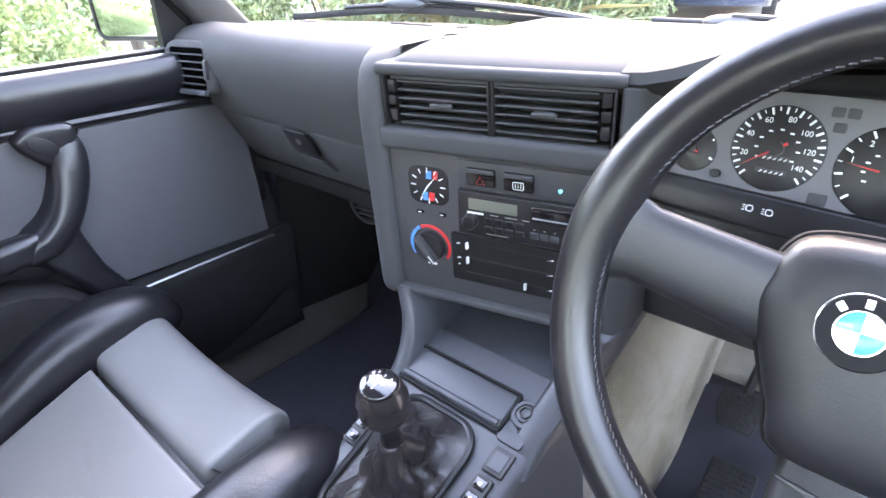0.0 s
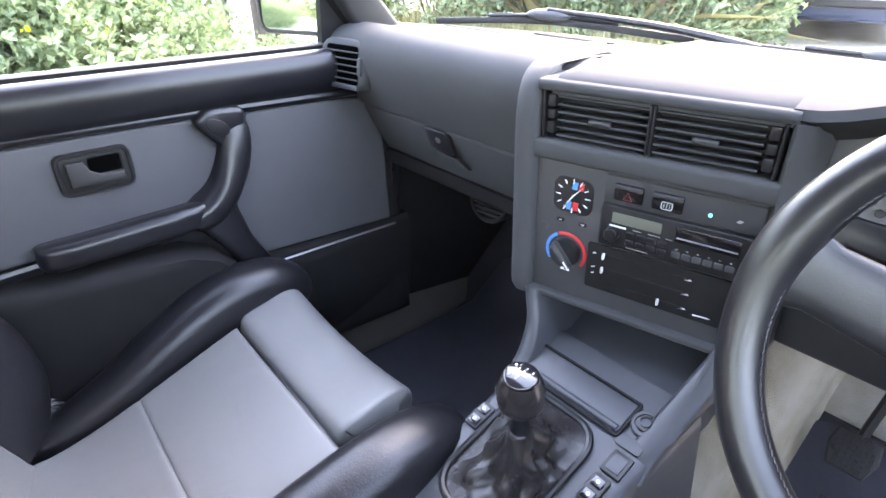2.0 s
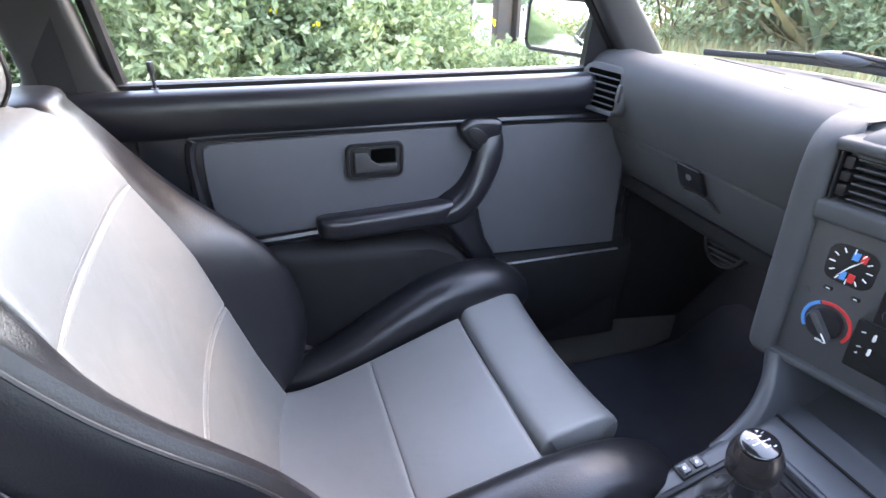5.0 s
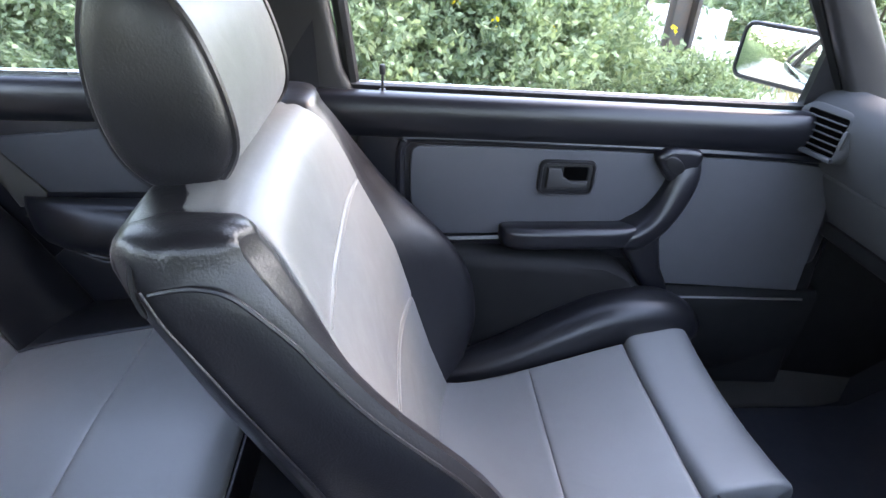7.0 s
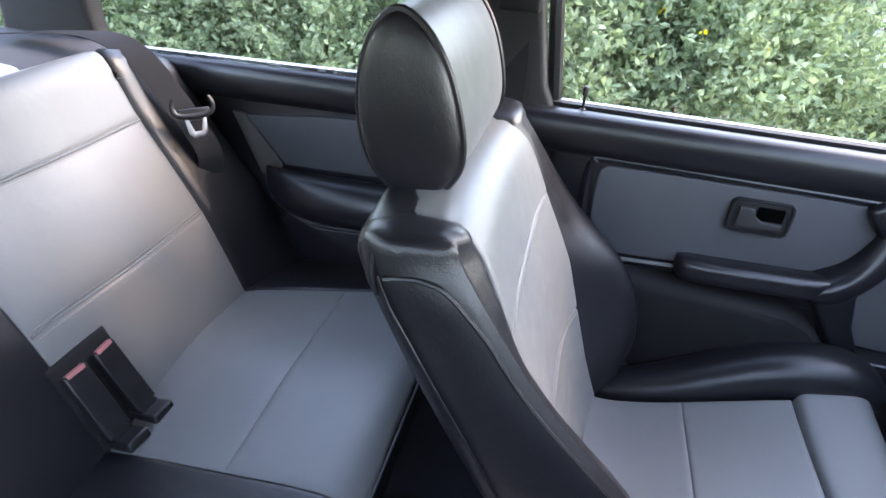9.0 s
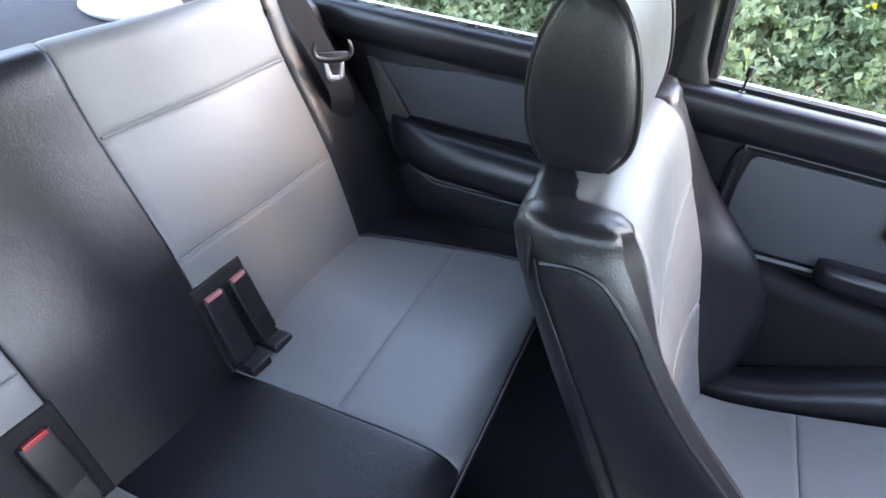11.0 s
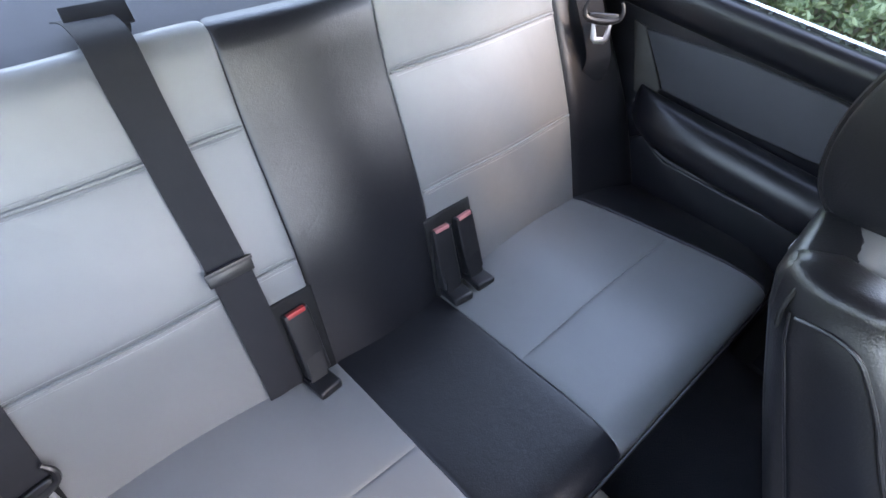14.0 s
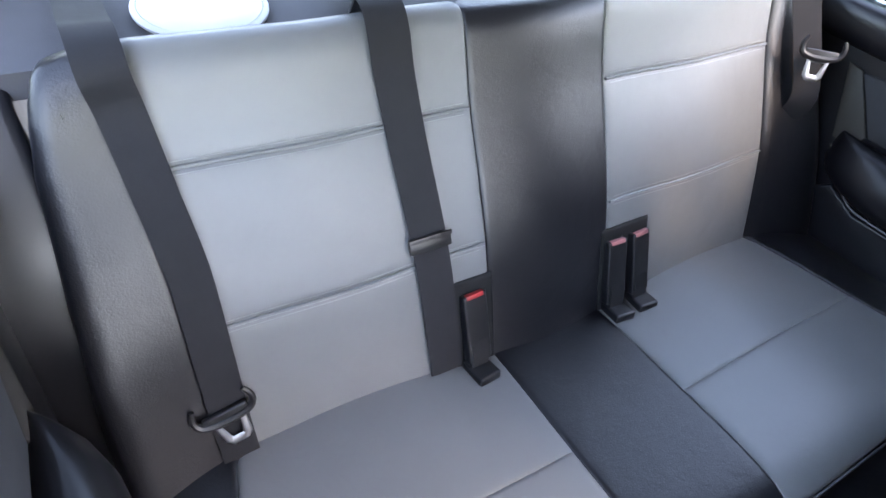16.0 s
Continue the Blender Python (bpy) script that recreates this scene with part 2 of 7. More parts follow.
def add_prism(bm, outline, at, h0, h1, bev=0.002):
    """Outline in a plane, raised from h0 to h1 with a rounded rim; at(a, b, h) gives the place."""
    ca = sum(p[0] for p in outline) / len(outline)
    cb = sum(p[1] for p in outline) / len(outline)
    ext = max(max(abs(p[0] - ca) for p in outline), max(abs(p[1] - cb) for p in outline))

    def ring(inset, h):
        n = len(outline)
        out = []
        for i, (a, b) in enumerate(outline):
            pa, pb = outline[i - 1]
            na, nb = outline[(i + 1) % n]
            ta, tb = na - pa, nb - pb
            ln = math.hypot(ta, tb) or 1
            out.append(at(a - inset * tb / ln * sgn, b + inset * ta / ln * sgn, h))
        return out
    area = sum(outline[i - 1][0] * outline[i][1] - outline[i][0] * outline[i - 1][1] for i in range(len(outline)))
    sgn = 1 if area > 0 else -1
    s = 1 if h1 > h0 else -1
    bev = min(bev, abs(h1 - h0) * 0.9, ext * 0.5)
    rings = [ring(0, h0)]
    if bev > 0:
        for t in (0, 30, 60, 90):
            q = radians(t)
            rings.append(ring(bev * (1 - math.cos(q)), h1 - s * bev * (1 - math.sin(q))))
    else:
        rings.append(ring(0, h1))
    return add_loft(bm, rings)


def prism(*a, **k):
    return add_prism(bmesh.new(), *a, **k)


def spline(pts, n=8, closed=False):
    """Catmull-Rom through points of any dimension."""
    P = [np.array(p, float) for p in pts]
    out = []
    m = len(P)
    for i in range(m if closed else m - 1):
        p0 = P[(i - 1) % m] if closed or i > 0 else 2 * P[0] - P[1]
        p1, p2 = P[i], P[(i + 1) % m]
        p3 = P[(i + 2) % m] if closed or i + 2 < m else 2 * P[-1] - P[-2]
        for k in range(n):
            t = k / n
            out.append(0.5 * (2 * p1 + (p2 - p0) * t + (2 * p0 - 5 * p1 + 4 * p2 - p3) * t * t + (3 * p1 - p0 - 3 * p2 + p3) * t ** 3))
    if not closed:
        out.append(P[-1])
    return out


def add_tube(bm, path, r, n=10, closed=False, flat=1.0, up=(0, 0, 1)):
    """Sweep of a circle (or ellipse: flat is its height across) along a path; r may be one radius or one for each point."""
    P = [Vector(p) for p in path]
    m = len(P)
    rings = []
    u = Vector(up)
    for i, p in enumerate(P):
        a = P[i - 1] if closed or i > 0 else P[i]
        b = P[(i + 1) % m] if closed or i + 1 < m else P[i]
        t = (b - a).normalized()
        s = t.cross(u)
        if s.length < 1e-4:
            s = t.cross(Vector((1, 0.3, 0)))
        s.normalize()
        w = s.cross(t).normalized()
        u = w
        rr = r[i] if isinstance(r, (list, tuple)) else r
        rings.append([p + rr * (math.cos(2 * math.pi * k / n) * s + flat * math.sin(2 * math.pi * k / n) * w) for k in range(n)])
    if closed:
        rings.append(rings[0])
        return add_loft(bm, rings, False, False)
    return add_loft(bm, rings)


def tube(*a, **k):
    return add_tube(bmesh.new(), *a, **k)


def add_lathe(bm, profile, m=IDENT, n=28):
    """profile: (radius, height) pairs turned round z, set by m."""
    rings = [[m @ Vector((r * math.cos(2 * math.pi * k / n), r * math.sin(2 * math.pi * k / n), h)) for k in range(n)] for r, h in profile]
    return add_loft(bm, rings)


def lathe(*a, **k):
    return add_lathe(bmesh.new(), *a, **k)


def steps(a, b, r, n):
    """Samples from 0 to 1 with more of them in the rounded margins a and b."""
    q = [0, 0.12, 0.3, 0.55, 0.8, 1.0]
    s = {0.0, 1.0}
    s |= {a * k for k in q} | {1 - b * k for k in q}
    s |= {a + (1 - a - b) * i / n for i in range(n + 1)}
    s = sorted(s)
    out = [s[0]]
    for v in s[1:]:
        if v - out[-1] > 1e-4:
            out.append(v)
    out[-1] = 1.0
    return out


def pad(surface, r=0.012, depth=0.008, skirt=0.012, nu=14, nv=14, crown=0.0, edges=(1, 1, 1, 1), swell=None, out=(0, 0.6, 0.8)):
    """A padded panel on surface(u, v), u and v from 0 to 1, its margins rolled in. edges: u0, u1, v0, v1 rolled or not."""
    S = lambda u, v: np.array(surface(u, v), float)
    lu = np.linalg.norm(S(1, .5) - S(.5, .5)) + np.linalg.norm(S(.5, .5) - S(0, .5))
    lv = sum(np.linalg.norm(S(.5, (i + 1) / 6) - S(.5, i / 6)) for i in range(6))
    ru, rv_ = min(r / lu, 0.45), min(r / lv, 0.45)
    us = steps(ru, ru, r, nu)
    vs = steps(rv_, rv_, r, nv)

    def drop(t, m, on0, on1):
        d = 0
        if on0 and t < m:
            d = max(d, 1 - math.sqrt(max(0, 1 - (1 - t / m) ** 2)))
        if on1 and 1 - t < m:
            d = max(d, 1 - math.sqrt(max(0, 1 - (1 - (1 - t) / m) ** 2)))
        return d
    bm = bmesh.new()
    grid, nor = [], {}
    e = 1e-3
    way = np.cross(S(.52, .5) - S(.48, .5), S(.5, .52) - S(.5, .48))
    sign = 1.0 if way @ np.array(out, float) > 0 else -1.0
    for i, u in enumerate(us):
        row = []
        for j, v in enumerate(vs):
            ua, ub, va, vb = max(0, u - e), min(1, u + e), max(0, v - e), min(1, v + e)
            nr = np.cross(S(ub, v) - S(ua, v), S(u, vb) - S(u, va))
            nr *= sign / (np.linalg.norm(nr) or 1)
            h = -depth * min(1.0, drop(u, ru, edges[0], edges[1]) + drop(v, rv_, edges[2], edges[3]))
            h += crown * (1 - (2 * u - 1) ** 2) * (1 - (2 * v - 1) ** 2)
            if swell:
                h += swell(u, v)
            nor[(i, j)] = nr
            row.append(bm.verts.new(S(u, v) + nr * h))
        grid.append(row)
    I, J = len(us), len(vs)
    for i in range(I - 1):
        for j in range(J - 1):
            bm.faces.new((grid[i][j], grid[i + 1][j], grid[i + 1][j + 1], grid[i][j + 1]))
    rim = [(i, 0) for i in range(I)] + [(I - 1, j) for j in range(1, J)] + [(i, J - 1) for i in range(I - 2, -1, -1)] + [(0, j) for j in range(J - 2, 0, -1)]
    low = [bm.verts.new(Vector(grid[i][j].co) - Vector(nor[(i, j)] * skirt)) for i, j in rim]
    for k in range(len(rim)):
        q = (k + 1) % len(rim)
        a, b = grid[rim[k][0]][rim[k][1]], grid[rim[q][0]][rim[q][1]]
        bm.faces.new((b, a, low[k], low[q]))
    return bm


def lerp(table, x):
    return float(np.interp(x, [t[0] for t in table], [t[1] for t in table]))


def ribbon(path, side, width, thick=0.0016):
    """A strap along a path, lying across the directions in side."""
    bm = bmesh.new()
    P = [Vector(p) for p in path]
    rings = []
    for i, p in enumerate(P):
        t = (P[min(i + 1, len(P) - 1)] - P[max(i - 1, 0)]).normalized()
        s = Vector(side)
        s = (s - t * s.dot(t)).normalized()
        nn = t.cross(s)
        w = width / 2
        rings.append([p - s * w - nn * thick / 2, p + s * w - nn * thick / 2, p + s * w + nn * thick / 2, p - s * w + nn * thick / 2])
    return add_loft(bm, rings)

# ---- the large structure ----
tagged(part("ground", add_loft(bmesh.new(), [[(-300, -300, -0.3), (300, -300, -0.3), (300, 300, -0.3), (-300, 300, -0.3)],
                                             [(-300, -300, 0.0), (300, -300, 0.0), (300, 300, 0.0), (-300, 300, 0.0)]]), EARTH),
       "pale dusty gravel ground around the parked car", "ground", kind="structure")

bm = bmesh.new()
prof = [(-0.05, 0.30), (0.40, 0.215), (0.60, 0.205), (1.60, 0.205), (1.72, 0.23), (2.00, 0.52), (2.04, 0.80)]
top = [[(x, y, z) for x in (-0.74, -0.4, 0.4, 0.74)] for y, z in prof]
low = [[(x, y - 0.0, z - 0.03) for x in (-0.74, -0.4, 0.4, 0.74)] for y, z in prof]
add_loft(bm, [[*t, *b[::-1]] for t, b in zip(top, low)])
tagged(part("floor", bm, CARPET), "dark carpeted car floor rising into the footwells", "floor", kind="structure")

bm = bmesh.new()
rings = []
for y, w, h in ((0.44, 0.13, 0.40), (0.9, 0.125, 0.42), (1.2, 0.125, 0.46), (1.45, 0.132, 0.52), (1.75, 0.145, 0.58), (2.02, 0.17, 0.64)):
    rings.append([(-w - 0.02, y, 0.2), (-w, y, h - 0.08), (-w + 0.03, y, h - 0.02), (-w + 0.07, y, h), (w - 0.07, y, h), (w - 0.03, y, h - 0.02), (w, y, h - 0.08), (w + 0.02, y, 0.2)])
add_loft(bm, rings)
tagged(part("transmission_tunnel", bm, PALE_CARPET), "worn grey carpet over the transmission tunnel with brown stains", "carpet", kind="structure")

# roof with headliner
bm = bmesh.new()
rings = []
for y, z, w in ((-0.42, 1.30, 0.54), (-0.2, 1.345, 0.57), (0.3, 1.375, 0.585), (0.8, 1.375, 0.585), (1.08, 1.345, 0.57), (1.16, 1.325, 0.56)):
    a = [(w * s, y, z - 0.055 * abs(s) ** 3) for s in (-1, -0.8, -0.5, 0, 0.5, 0.8, 1)]
    rings.append(a + [(x, yy, zz + 0.03) for x, yy, zz in a[::-1]])
add_loft(bm, rings)
tagged(part("ceiling", bm, HEADLINER), "grey cloth headliner under the car roof", "ceiling", kind="structure")


def pillar(name, pts, w, side, mat, label):
    """A pillar of rectangular section: pts are (x, y, z), w (thickness across, width along the car)."""
    bm = bmesh.new()
    rings = []
    for (x, y, z), (a, b) in zip(pts, w):
        o = rrect(-a / 2, a / 2, -b / 2, b / 2, min(a, b) * 0.3, 3)
        rings.append([(side * (x + p), y + q, z) for p, q in o])
    add_loft(bm, rings)
    return tagged(part(name, bm, mat), label, "pillar", kind="structure")


for side, tag in ((-1, "passenger"), (1, "driver")):
    pillar("pillar_front_" + tag, [(0.700, 1.545, 0.86), (0.695, 1.52, 0.93), (0.665, 1.37, 1.10), (0.60, 1.14, 1.31)], [(0.05, 0.10), (0.05, 0.10), (0.05, 0.085), (0.05, 0.08)], side, PILLAR, "dark trimmed windscreen pillar")
    pillar("pillar_middle_" + tag, [(0.712, 0.525, 0.22), (0.712, 0.525, 0.88), (0.700, 0.515, 0.95), (0.665, 0.485, 1.15), (0.59, 0.455, 1.33)], [(0.05, 0.17), (0.05, 0.15), (0.045, 0.105), (0.045, 0.10), (0.045, 0.10)], side, PILLAR, "dark trimmed door pillar")
    pillar("pillar_rear_" + tag, [(0.69, -0.47, 0.84), (0.685, -0.46, 0.94), (0.65, -0.42, 1.12), (0.56, -0.34, 1.31)], [(0.05, 0.25), (0.05, 0.23), (0.05, 0.19), (0.05, 0.16)], side, PILLAR, "dark trimmed rear roof pillar")
    bm = tube(spline([(side * 0.60, 1.14, 1.315), (side * 0.605, 0.8, 1.345), (side * 0.60, 0.3, 1.345), (side * 0.57, -0.34, 1.31)], 6), 0.028, 8)
    tagged(part("roof_rail_" + tag, bm, HEADLINER), "grey roof rail above the side windows", "roof rail", kind="structure")
    bm = box(side * 0.76 - 0.035, side * 0.76 + 0.035, 0.50, 1.62, 0.16, 0.30, 0.02)
    tagged(part("sill_" + tag, bm, PAINT), "dark painted door sill", "sill", kind="structure")

# scuttle, bonnet and boot lid, which close the car outside the glass
bm = add_loft(bmesh.new(), [[(x, y, z) for x, y, z in ((-0.72, 1.66, 0.870), (-0.4, 1.82, 0.884), (0, 1.88, 0.888), (0.4, 1.82, 0.884), (0.72, 1.66, 0.870), (0.72, 1.64, 0.80), (0, 1.86, 0.8), (-0.72, 1.64, 0.80))],
                            [(x, y, z) for x, y, z in ((-0.74, 1.98, 0.850), (-0.4, 2.00, 0.860), (0, 2.02, 0.865), (0.4, 2.00, 0.860), (0.74, 1.98, 0.850), (0.74, 1.98, 0.78), (0, 2.02, 0.78), (-0.74, 1.98, 0.78))],
                            [(x, y, z) for x, y, z in ((-0.72, 3.1, 0.68), (-0.4, 3.18, 0.70), (0, 3.2, 0.71), (0.4, 3.18, 0.70), (0.72, 3.1, 0.68), (0.72, 3.1, 0.4), (0, 3.2, 0.4), (-0.72, 3.1, 0.4))]])
tagged(part("bonnet", bm, PAINT), "dark painted bonnet ahead of the windscreen", "bonnet", kind="structure")
bm = box(-0.70, 0.70, -1.45, -0.86, 0.60, 0.90, 0.04, 3)
tagged(part("boot_lid", bm, PAINT), "dark painted boot lid behind the rear window", "boot lid", kind="structure")


def sheet(name, rows, mat, label, category, thick=0.004):
    bm = bmesh.new()
    V = [[bm.verts.new(p) for p in r] for r in rows]
    for a, b in zip(V, V[1:]):
        for i in range(len(a) - 1):
            bm.faces.new((a[i], a[i + 1], b[i + 1], b[i]))
    ob = part(name, bm, mat)
    ob.visible_shadow = False
    return tagged(ob, label, category, kind="structure")


XS = [-0.68, -0.5, -0.25, 0, 0.25, 0.5, 0.68]
sheet("windscreen", [[(x * (1 - 0.16 * k), 1.83 - 0.42 * x * x - k * 0.72 + 0.1 * k * x * x, 0.925 + 0.41 * k) for x in XS] for k in (0, 0.33, 0.67, 1)], GLASS, "clear windscreen glass", "windscreen")
sheet("rear_window", [[(x * 0.93 * (1 - 0.14 * k), -0.80 + 0.30 * x * x + 0.40 * k - 0.1 * k * x * x, 0.90 + 0.41 * k) for x in XS] for k in (0, 0.33, 0.67, 1)], GLASS, "clear rear window glass", "window")
for side, tag in ((-1, "passenger"), (1, "driver")):
    sheet("window_rear_" + tag, [[(side * (0.705 - 0.10 * k), y + 0.05 * k * (1 if y < 0 else -1), 0.885 + 0.44 * k) for y in (-0.42, 0, 0.48)] for k in (0, 0.5, 1)], GLASS, "fixed clear rear quarter window", "window")
sheet("window_front_passenger", [[(-0.715 + 0.10 * k, (0.56 - 0.04 * k) * (1 - s) + (1.50 - 0.33 * k) * s, 0.885 + 0.44 * k) for s in (0, 0.5, 1)] for k in (0, 0.5, 1)], GLASS, "closed clear side window of the passenger door", "window")

# unseen driver's door and its glass, added shut so less side light enters
sheet("window_front_driver", [[(0.715 - 0.10 * k, (0.56 - 0.04 * k) * (1 - s) + (1.50 - 0.33 * k) * s, 0.885 + 0.44 * k) for s in (0, 0.5, 1)] for k in (0, 0.5, 1)], GLASS, "unseen clear side window of the added driver's door", "window")
bm = box(0.69, 0.79, 0.56, 1.56, 0.28, 0.885, 0.012, 2)
add_box(bm, 0.665, 0.70, 0.56, 1.52, 0.30, 0.915, 0.02, 3)
tagged(part("door_driver", bm, DOOR_VINYL), "plain black vinyl inside of the unseen driver's door, added shut to block light", "car door", kind="structure")

# ---- rear seat ----
BACK = [np.array(p) for p in spline([(0.035, 0.395), (0.008, 0.465), (-0.028, 0.56), (-0.066, 0.652), (-0.115, 0.742), (-0.165, 0.829), (-0.192, 0.890), (-0.206, 0.925), (-0.220, 0.943), (-0.238, 0.947), (-0.252, 0.936), (-0.258, 0.915)], 6)]
BLEN = np.concatenate([[0], np.cumsum([np.linalg.norm(b - a) for a, b in zip(BACK, BACK[1:])])])


def back_len(z):
    k = int(np.argmin([abs(p[1] - z) for p in BACK[:44]]))
    return BLEN[k]


def back_at(x, s):
    y = np.interp(s, BLEN, [p[0] for p in BACK])
    z = np.interp(s, BLEN, [p[1] for p in BACK])
    low = max(0.0, 1 - s / BLEN[-1])
    a = abs(x)
    if a > 0.52:
        y += 0.62 * (a - 0.52) ** 1.5 * (0.4 + 0.9 * low)
        z -= 0.9 * max(0, a - 0.55) ** 1.5 * (1 - low)
    y += 0.012 * math.exp(-(x / 0.12) ** 2) + 0.008 * math.exp(-((a - 0.33) / 0.13) ** 2)
    return (x, y, z)


rear = thing("bench_seat", (0, 0, 0.42), "grey and black leather rear bench seat of a saloon car", "rear seat")
S1, S2, STOP = back_len(0.652), back_len(0.829), BLEN[-1]


def back_pad(name, x0, x1, s0, s1, mat, lab="", **k):
    return part(name, pad(lambda u, v: back_at(x0 + (x1 - x0) * u, s0 + (s1 - s0) * v), **k), mat, rear, lab, sharp=80)


for sd in (-1, 1):
    a, b = (-0.534, -0.124) if sd < 0 else (0.124, 0.534)
    for s0, s1, e in ((0.0, S1, (1, 1, 0, 1)), (S1, S2, (1, 1, 1, 1)), (S2, STOP, (1, 1, 1, 0))):
        back_pad("backrest_panel", a, b, s0, s1, GREY_LEATHER, "grey leather backrest panel", r=0.018, depth=0.0030, skirt=0.02, edges=e, nu=16, nv=10)
    OUT = [(0.0, 0.664), (back_len(0.63), 0.660), (back_len(0.74), 0.654), (back_len(0.86), 0.640), (back_len(0.93), 0.622), (STOP, 0.606)]

    def bol(u, v, sd=sd):
        s = STOP * v
        x0, x1 = (-0.705, -0.534) if sd < 0 else (0.534, lerp(OUT, s))
        return back_at(x0 + (x1 - x0) * u, s)
    part("backrest_bolster", pad(bol, r=0.030, depth=0.014, skirt=0.05, nu=14, nv=26), BLACK_LEATHER, rear, "black leather side bolster of the backrest", sharp=80)
    # twin stitch lines along the panel seams
    for s in (S1, S2):
        part("seam_welt", tube([back_at(a + 0.003 + (b - a - 0.006) * i / 20, s) for i in range(21)], 0.0026, 8), GREY_LEATHER, rear)
        for ds in (-0.0075, 0.0075):
            P = [np.array(back_at(a + 0.012 + (b - a - 0.024) * i / 14, s + ds)) + np.array((0, 0.0004, 0.0002)) for i in range(15)]
            part("stitching", tube(P, 0.0004, 5), PALE_THREAD, rear)
back_pad("centre_panel", -0.124, 0.124, 0.0, STOP, BLACK_LEATHER, "black leather centre panel of the backrest", r=0.010, depth=0.004, skirt=0.02, nu=18, nv=24, crown=0.003, edges=(1, 1, 0, 0))

CUSH = [np.array(p) for p in spline([(-0.075, 0.425), (-0.03, 0.445), (0.02, 0.456), (0.10, 0.469), (0.22, 0.484), (0.31, 0.496), (0.37, 0.499), (0.408, 0.494), (0.430, 0.481), (0.437, 0.465)], 5)]
CLEN = np.concatenate([[0], np.cumsum([np.linalg.norm(b - a) for a, b in zip(CUSH, CUSH[1:])])])


def cush_at(x, s):
    y = np.interp(s, CLEN, [p[0] for p in CUSH])
    z = np.interp(s, CLEN, [p[1] for p in CUSH])
    a = abs(x)
    z += 0.006 * math.exp(-((a - 0.33) / 0.14) ** 2) - 0.003 * math.exp(-(a / 0.1) ** 2)
    q = min(1, max(0, (a - 0.10) / 0.34))
    z += 0.010 * math.exp(-((a - 0.34) / 0.13) ** 2) * max(0, 1 - max(0, y) / 0.38)
    z += 0.016 * q * q * (3 - 2 * q) * max(0, 1 - max(0, y) / 0.38)
    if a > 0.58:
        z -= 0.9 * (a - 0.58) ** 2
        y -= 1.2 * (a - 0.58) ** 2 * (s / CLEN[-1])
    return (x, y, z)


def split(s):
    """Outer border of the grey seat panel, which widens towards the front and is rounded behind."""
    t = s / CLEN[-1]
    return 0.535 + 0.10 * max(0, t - 0.12) ** 0.9 - 0.10 * max(0, 0.2 - t) ** 1.3 * 3


SY = CLEN[int(np.argmin([abs(p[0] - 0.222) for p in CUSH]))]
for sd in (-1, 1):
    for s0, s1, e in ((0, SY, (1, 1, 0, 1)), (SY, CLEN[-1], (1, 1, 1, 1))):
        def f(u, v, s0=s0, s1=s1, sd=sd):
            s = s0 + (s1 - s0) * v
            x = 0.117 + (split(s) - 0.117) * u if sd > 0 else -split(s) + (split(s) - 0.117) * u
            return cush_at(x, s)
        part("cushion_panel", pad(f, r=0.018, depth=0.0028, skirt=0.02, edges=e, nu=16, nv=12), GREY_LEATHER, rear, "grey leather seat panel")

    def g(u, v, sd=sd):
        s = CLEN[-1] * v
        x = split(s) + (0.745 - split(s)) * u if sd > 0 else -0.745 + (0.745 - split(s)) * u
        return cush_at(x, s)
    part("cushion_side", pad(g, r=0.012, depth=0.005, skirt=0.03, nu=8, nv=18), BLACK_LEATHER, rear, "black leather outer end of the cushion")
part("cushion_centre", pad(lambda u, v: cush_at(-0.117 + 0.234 * u, CLEN[-1] * v), r=0.010, depth=0.004, skirt=0.02, nu=10, nv=20, edges=(1, 1, 0, 1)), BLACK_LEATHER, rear, "black leather centre strip of the cushion")
FRONT = lambda u, v: (-0.70 + 1.40 * u, 0.436 - 0.035 * v - 0.10 * max(0, abs(2 * u - 1) - 0.85), 0.462 - 0.24 * v)
part("cushion_front", pad(FRONT, r=0.01, depth=0.004, skirt=0.03, nu=16, nv=6, out=(0, 1, 0)), BLACK_LEATHER, rear, "black leather front face of the bench")
part("piping", tube([(x, 0.438 - 1.2 * max(0, abs(x) - 0.58) ** 2, 0.4655 - 0.9 * max(0, abs(x) - 0.58) ** 2) for x in np.linspace(-0.70, 0.70, 40)], 0.0028, 6), BLACK_LEATHER, rear)

# parcel shelf
bm = bmesh.new()
rows = [[(x, y, 0.918 + 0.012 * k) for x in (-0.66, -0.3, 0, 0.3, 0.66)] for k, y in ((0, -0.25), (1, -0.40), (1, -0.60), (0.3, -0.80))]
add_loft(bm, [[*r, *[(x, y, z - 0.03) for x, y, z in r[::-1]]] for r in rows])
shelf = tagged(part("parcel_shelf", bm, SHELF), "dark cloth parcel shelf behind the rear seat", "shelf", kind="structure")
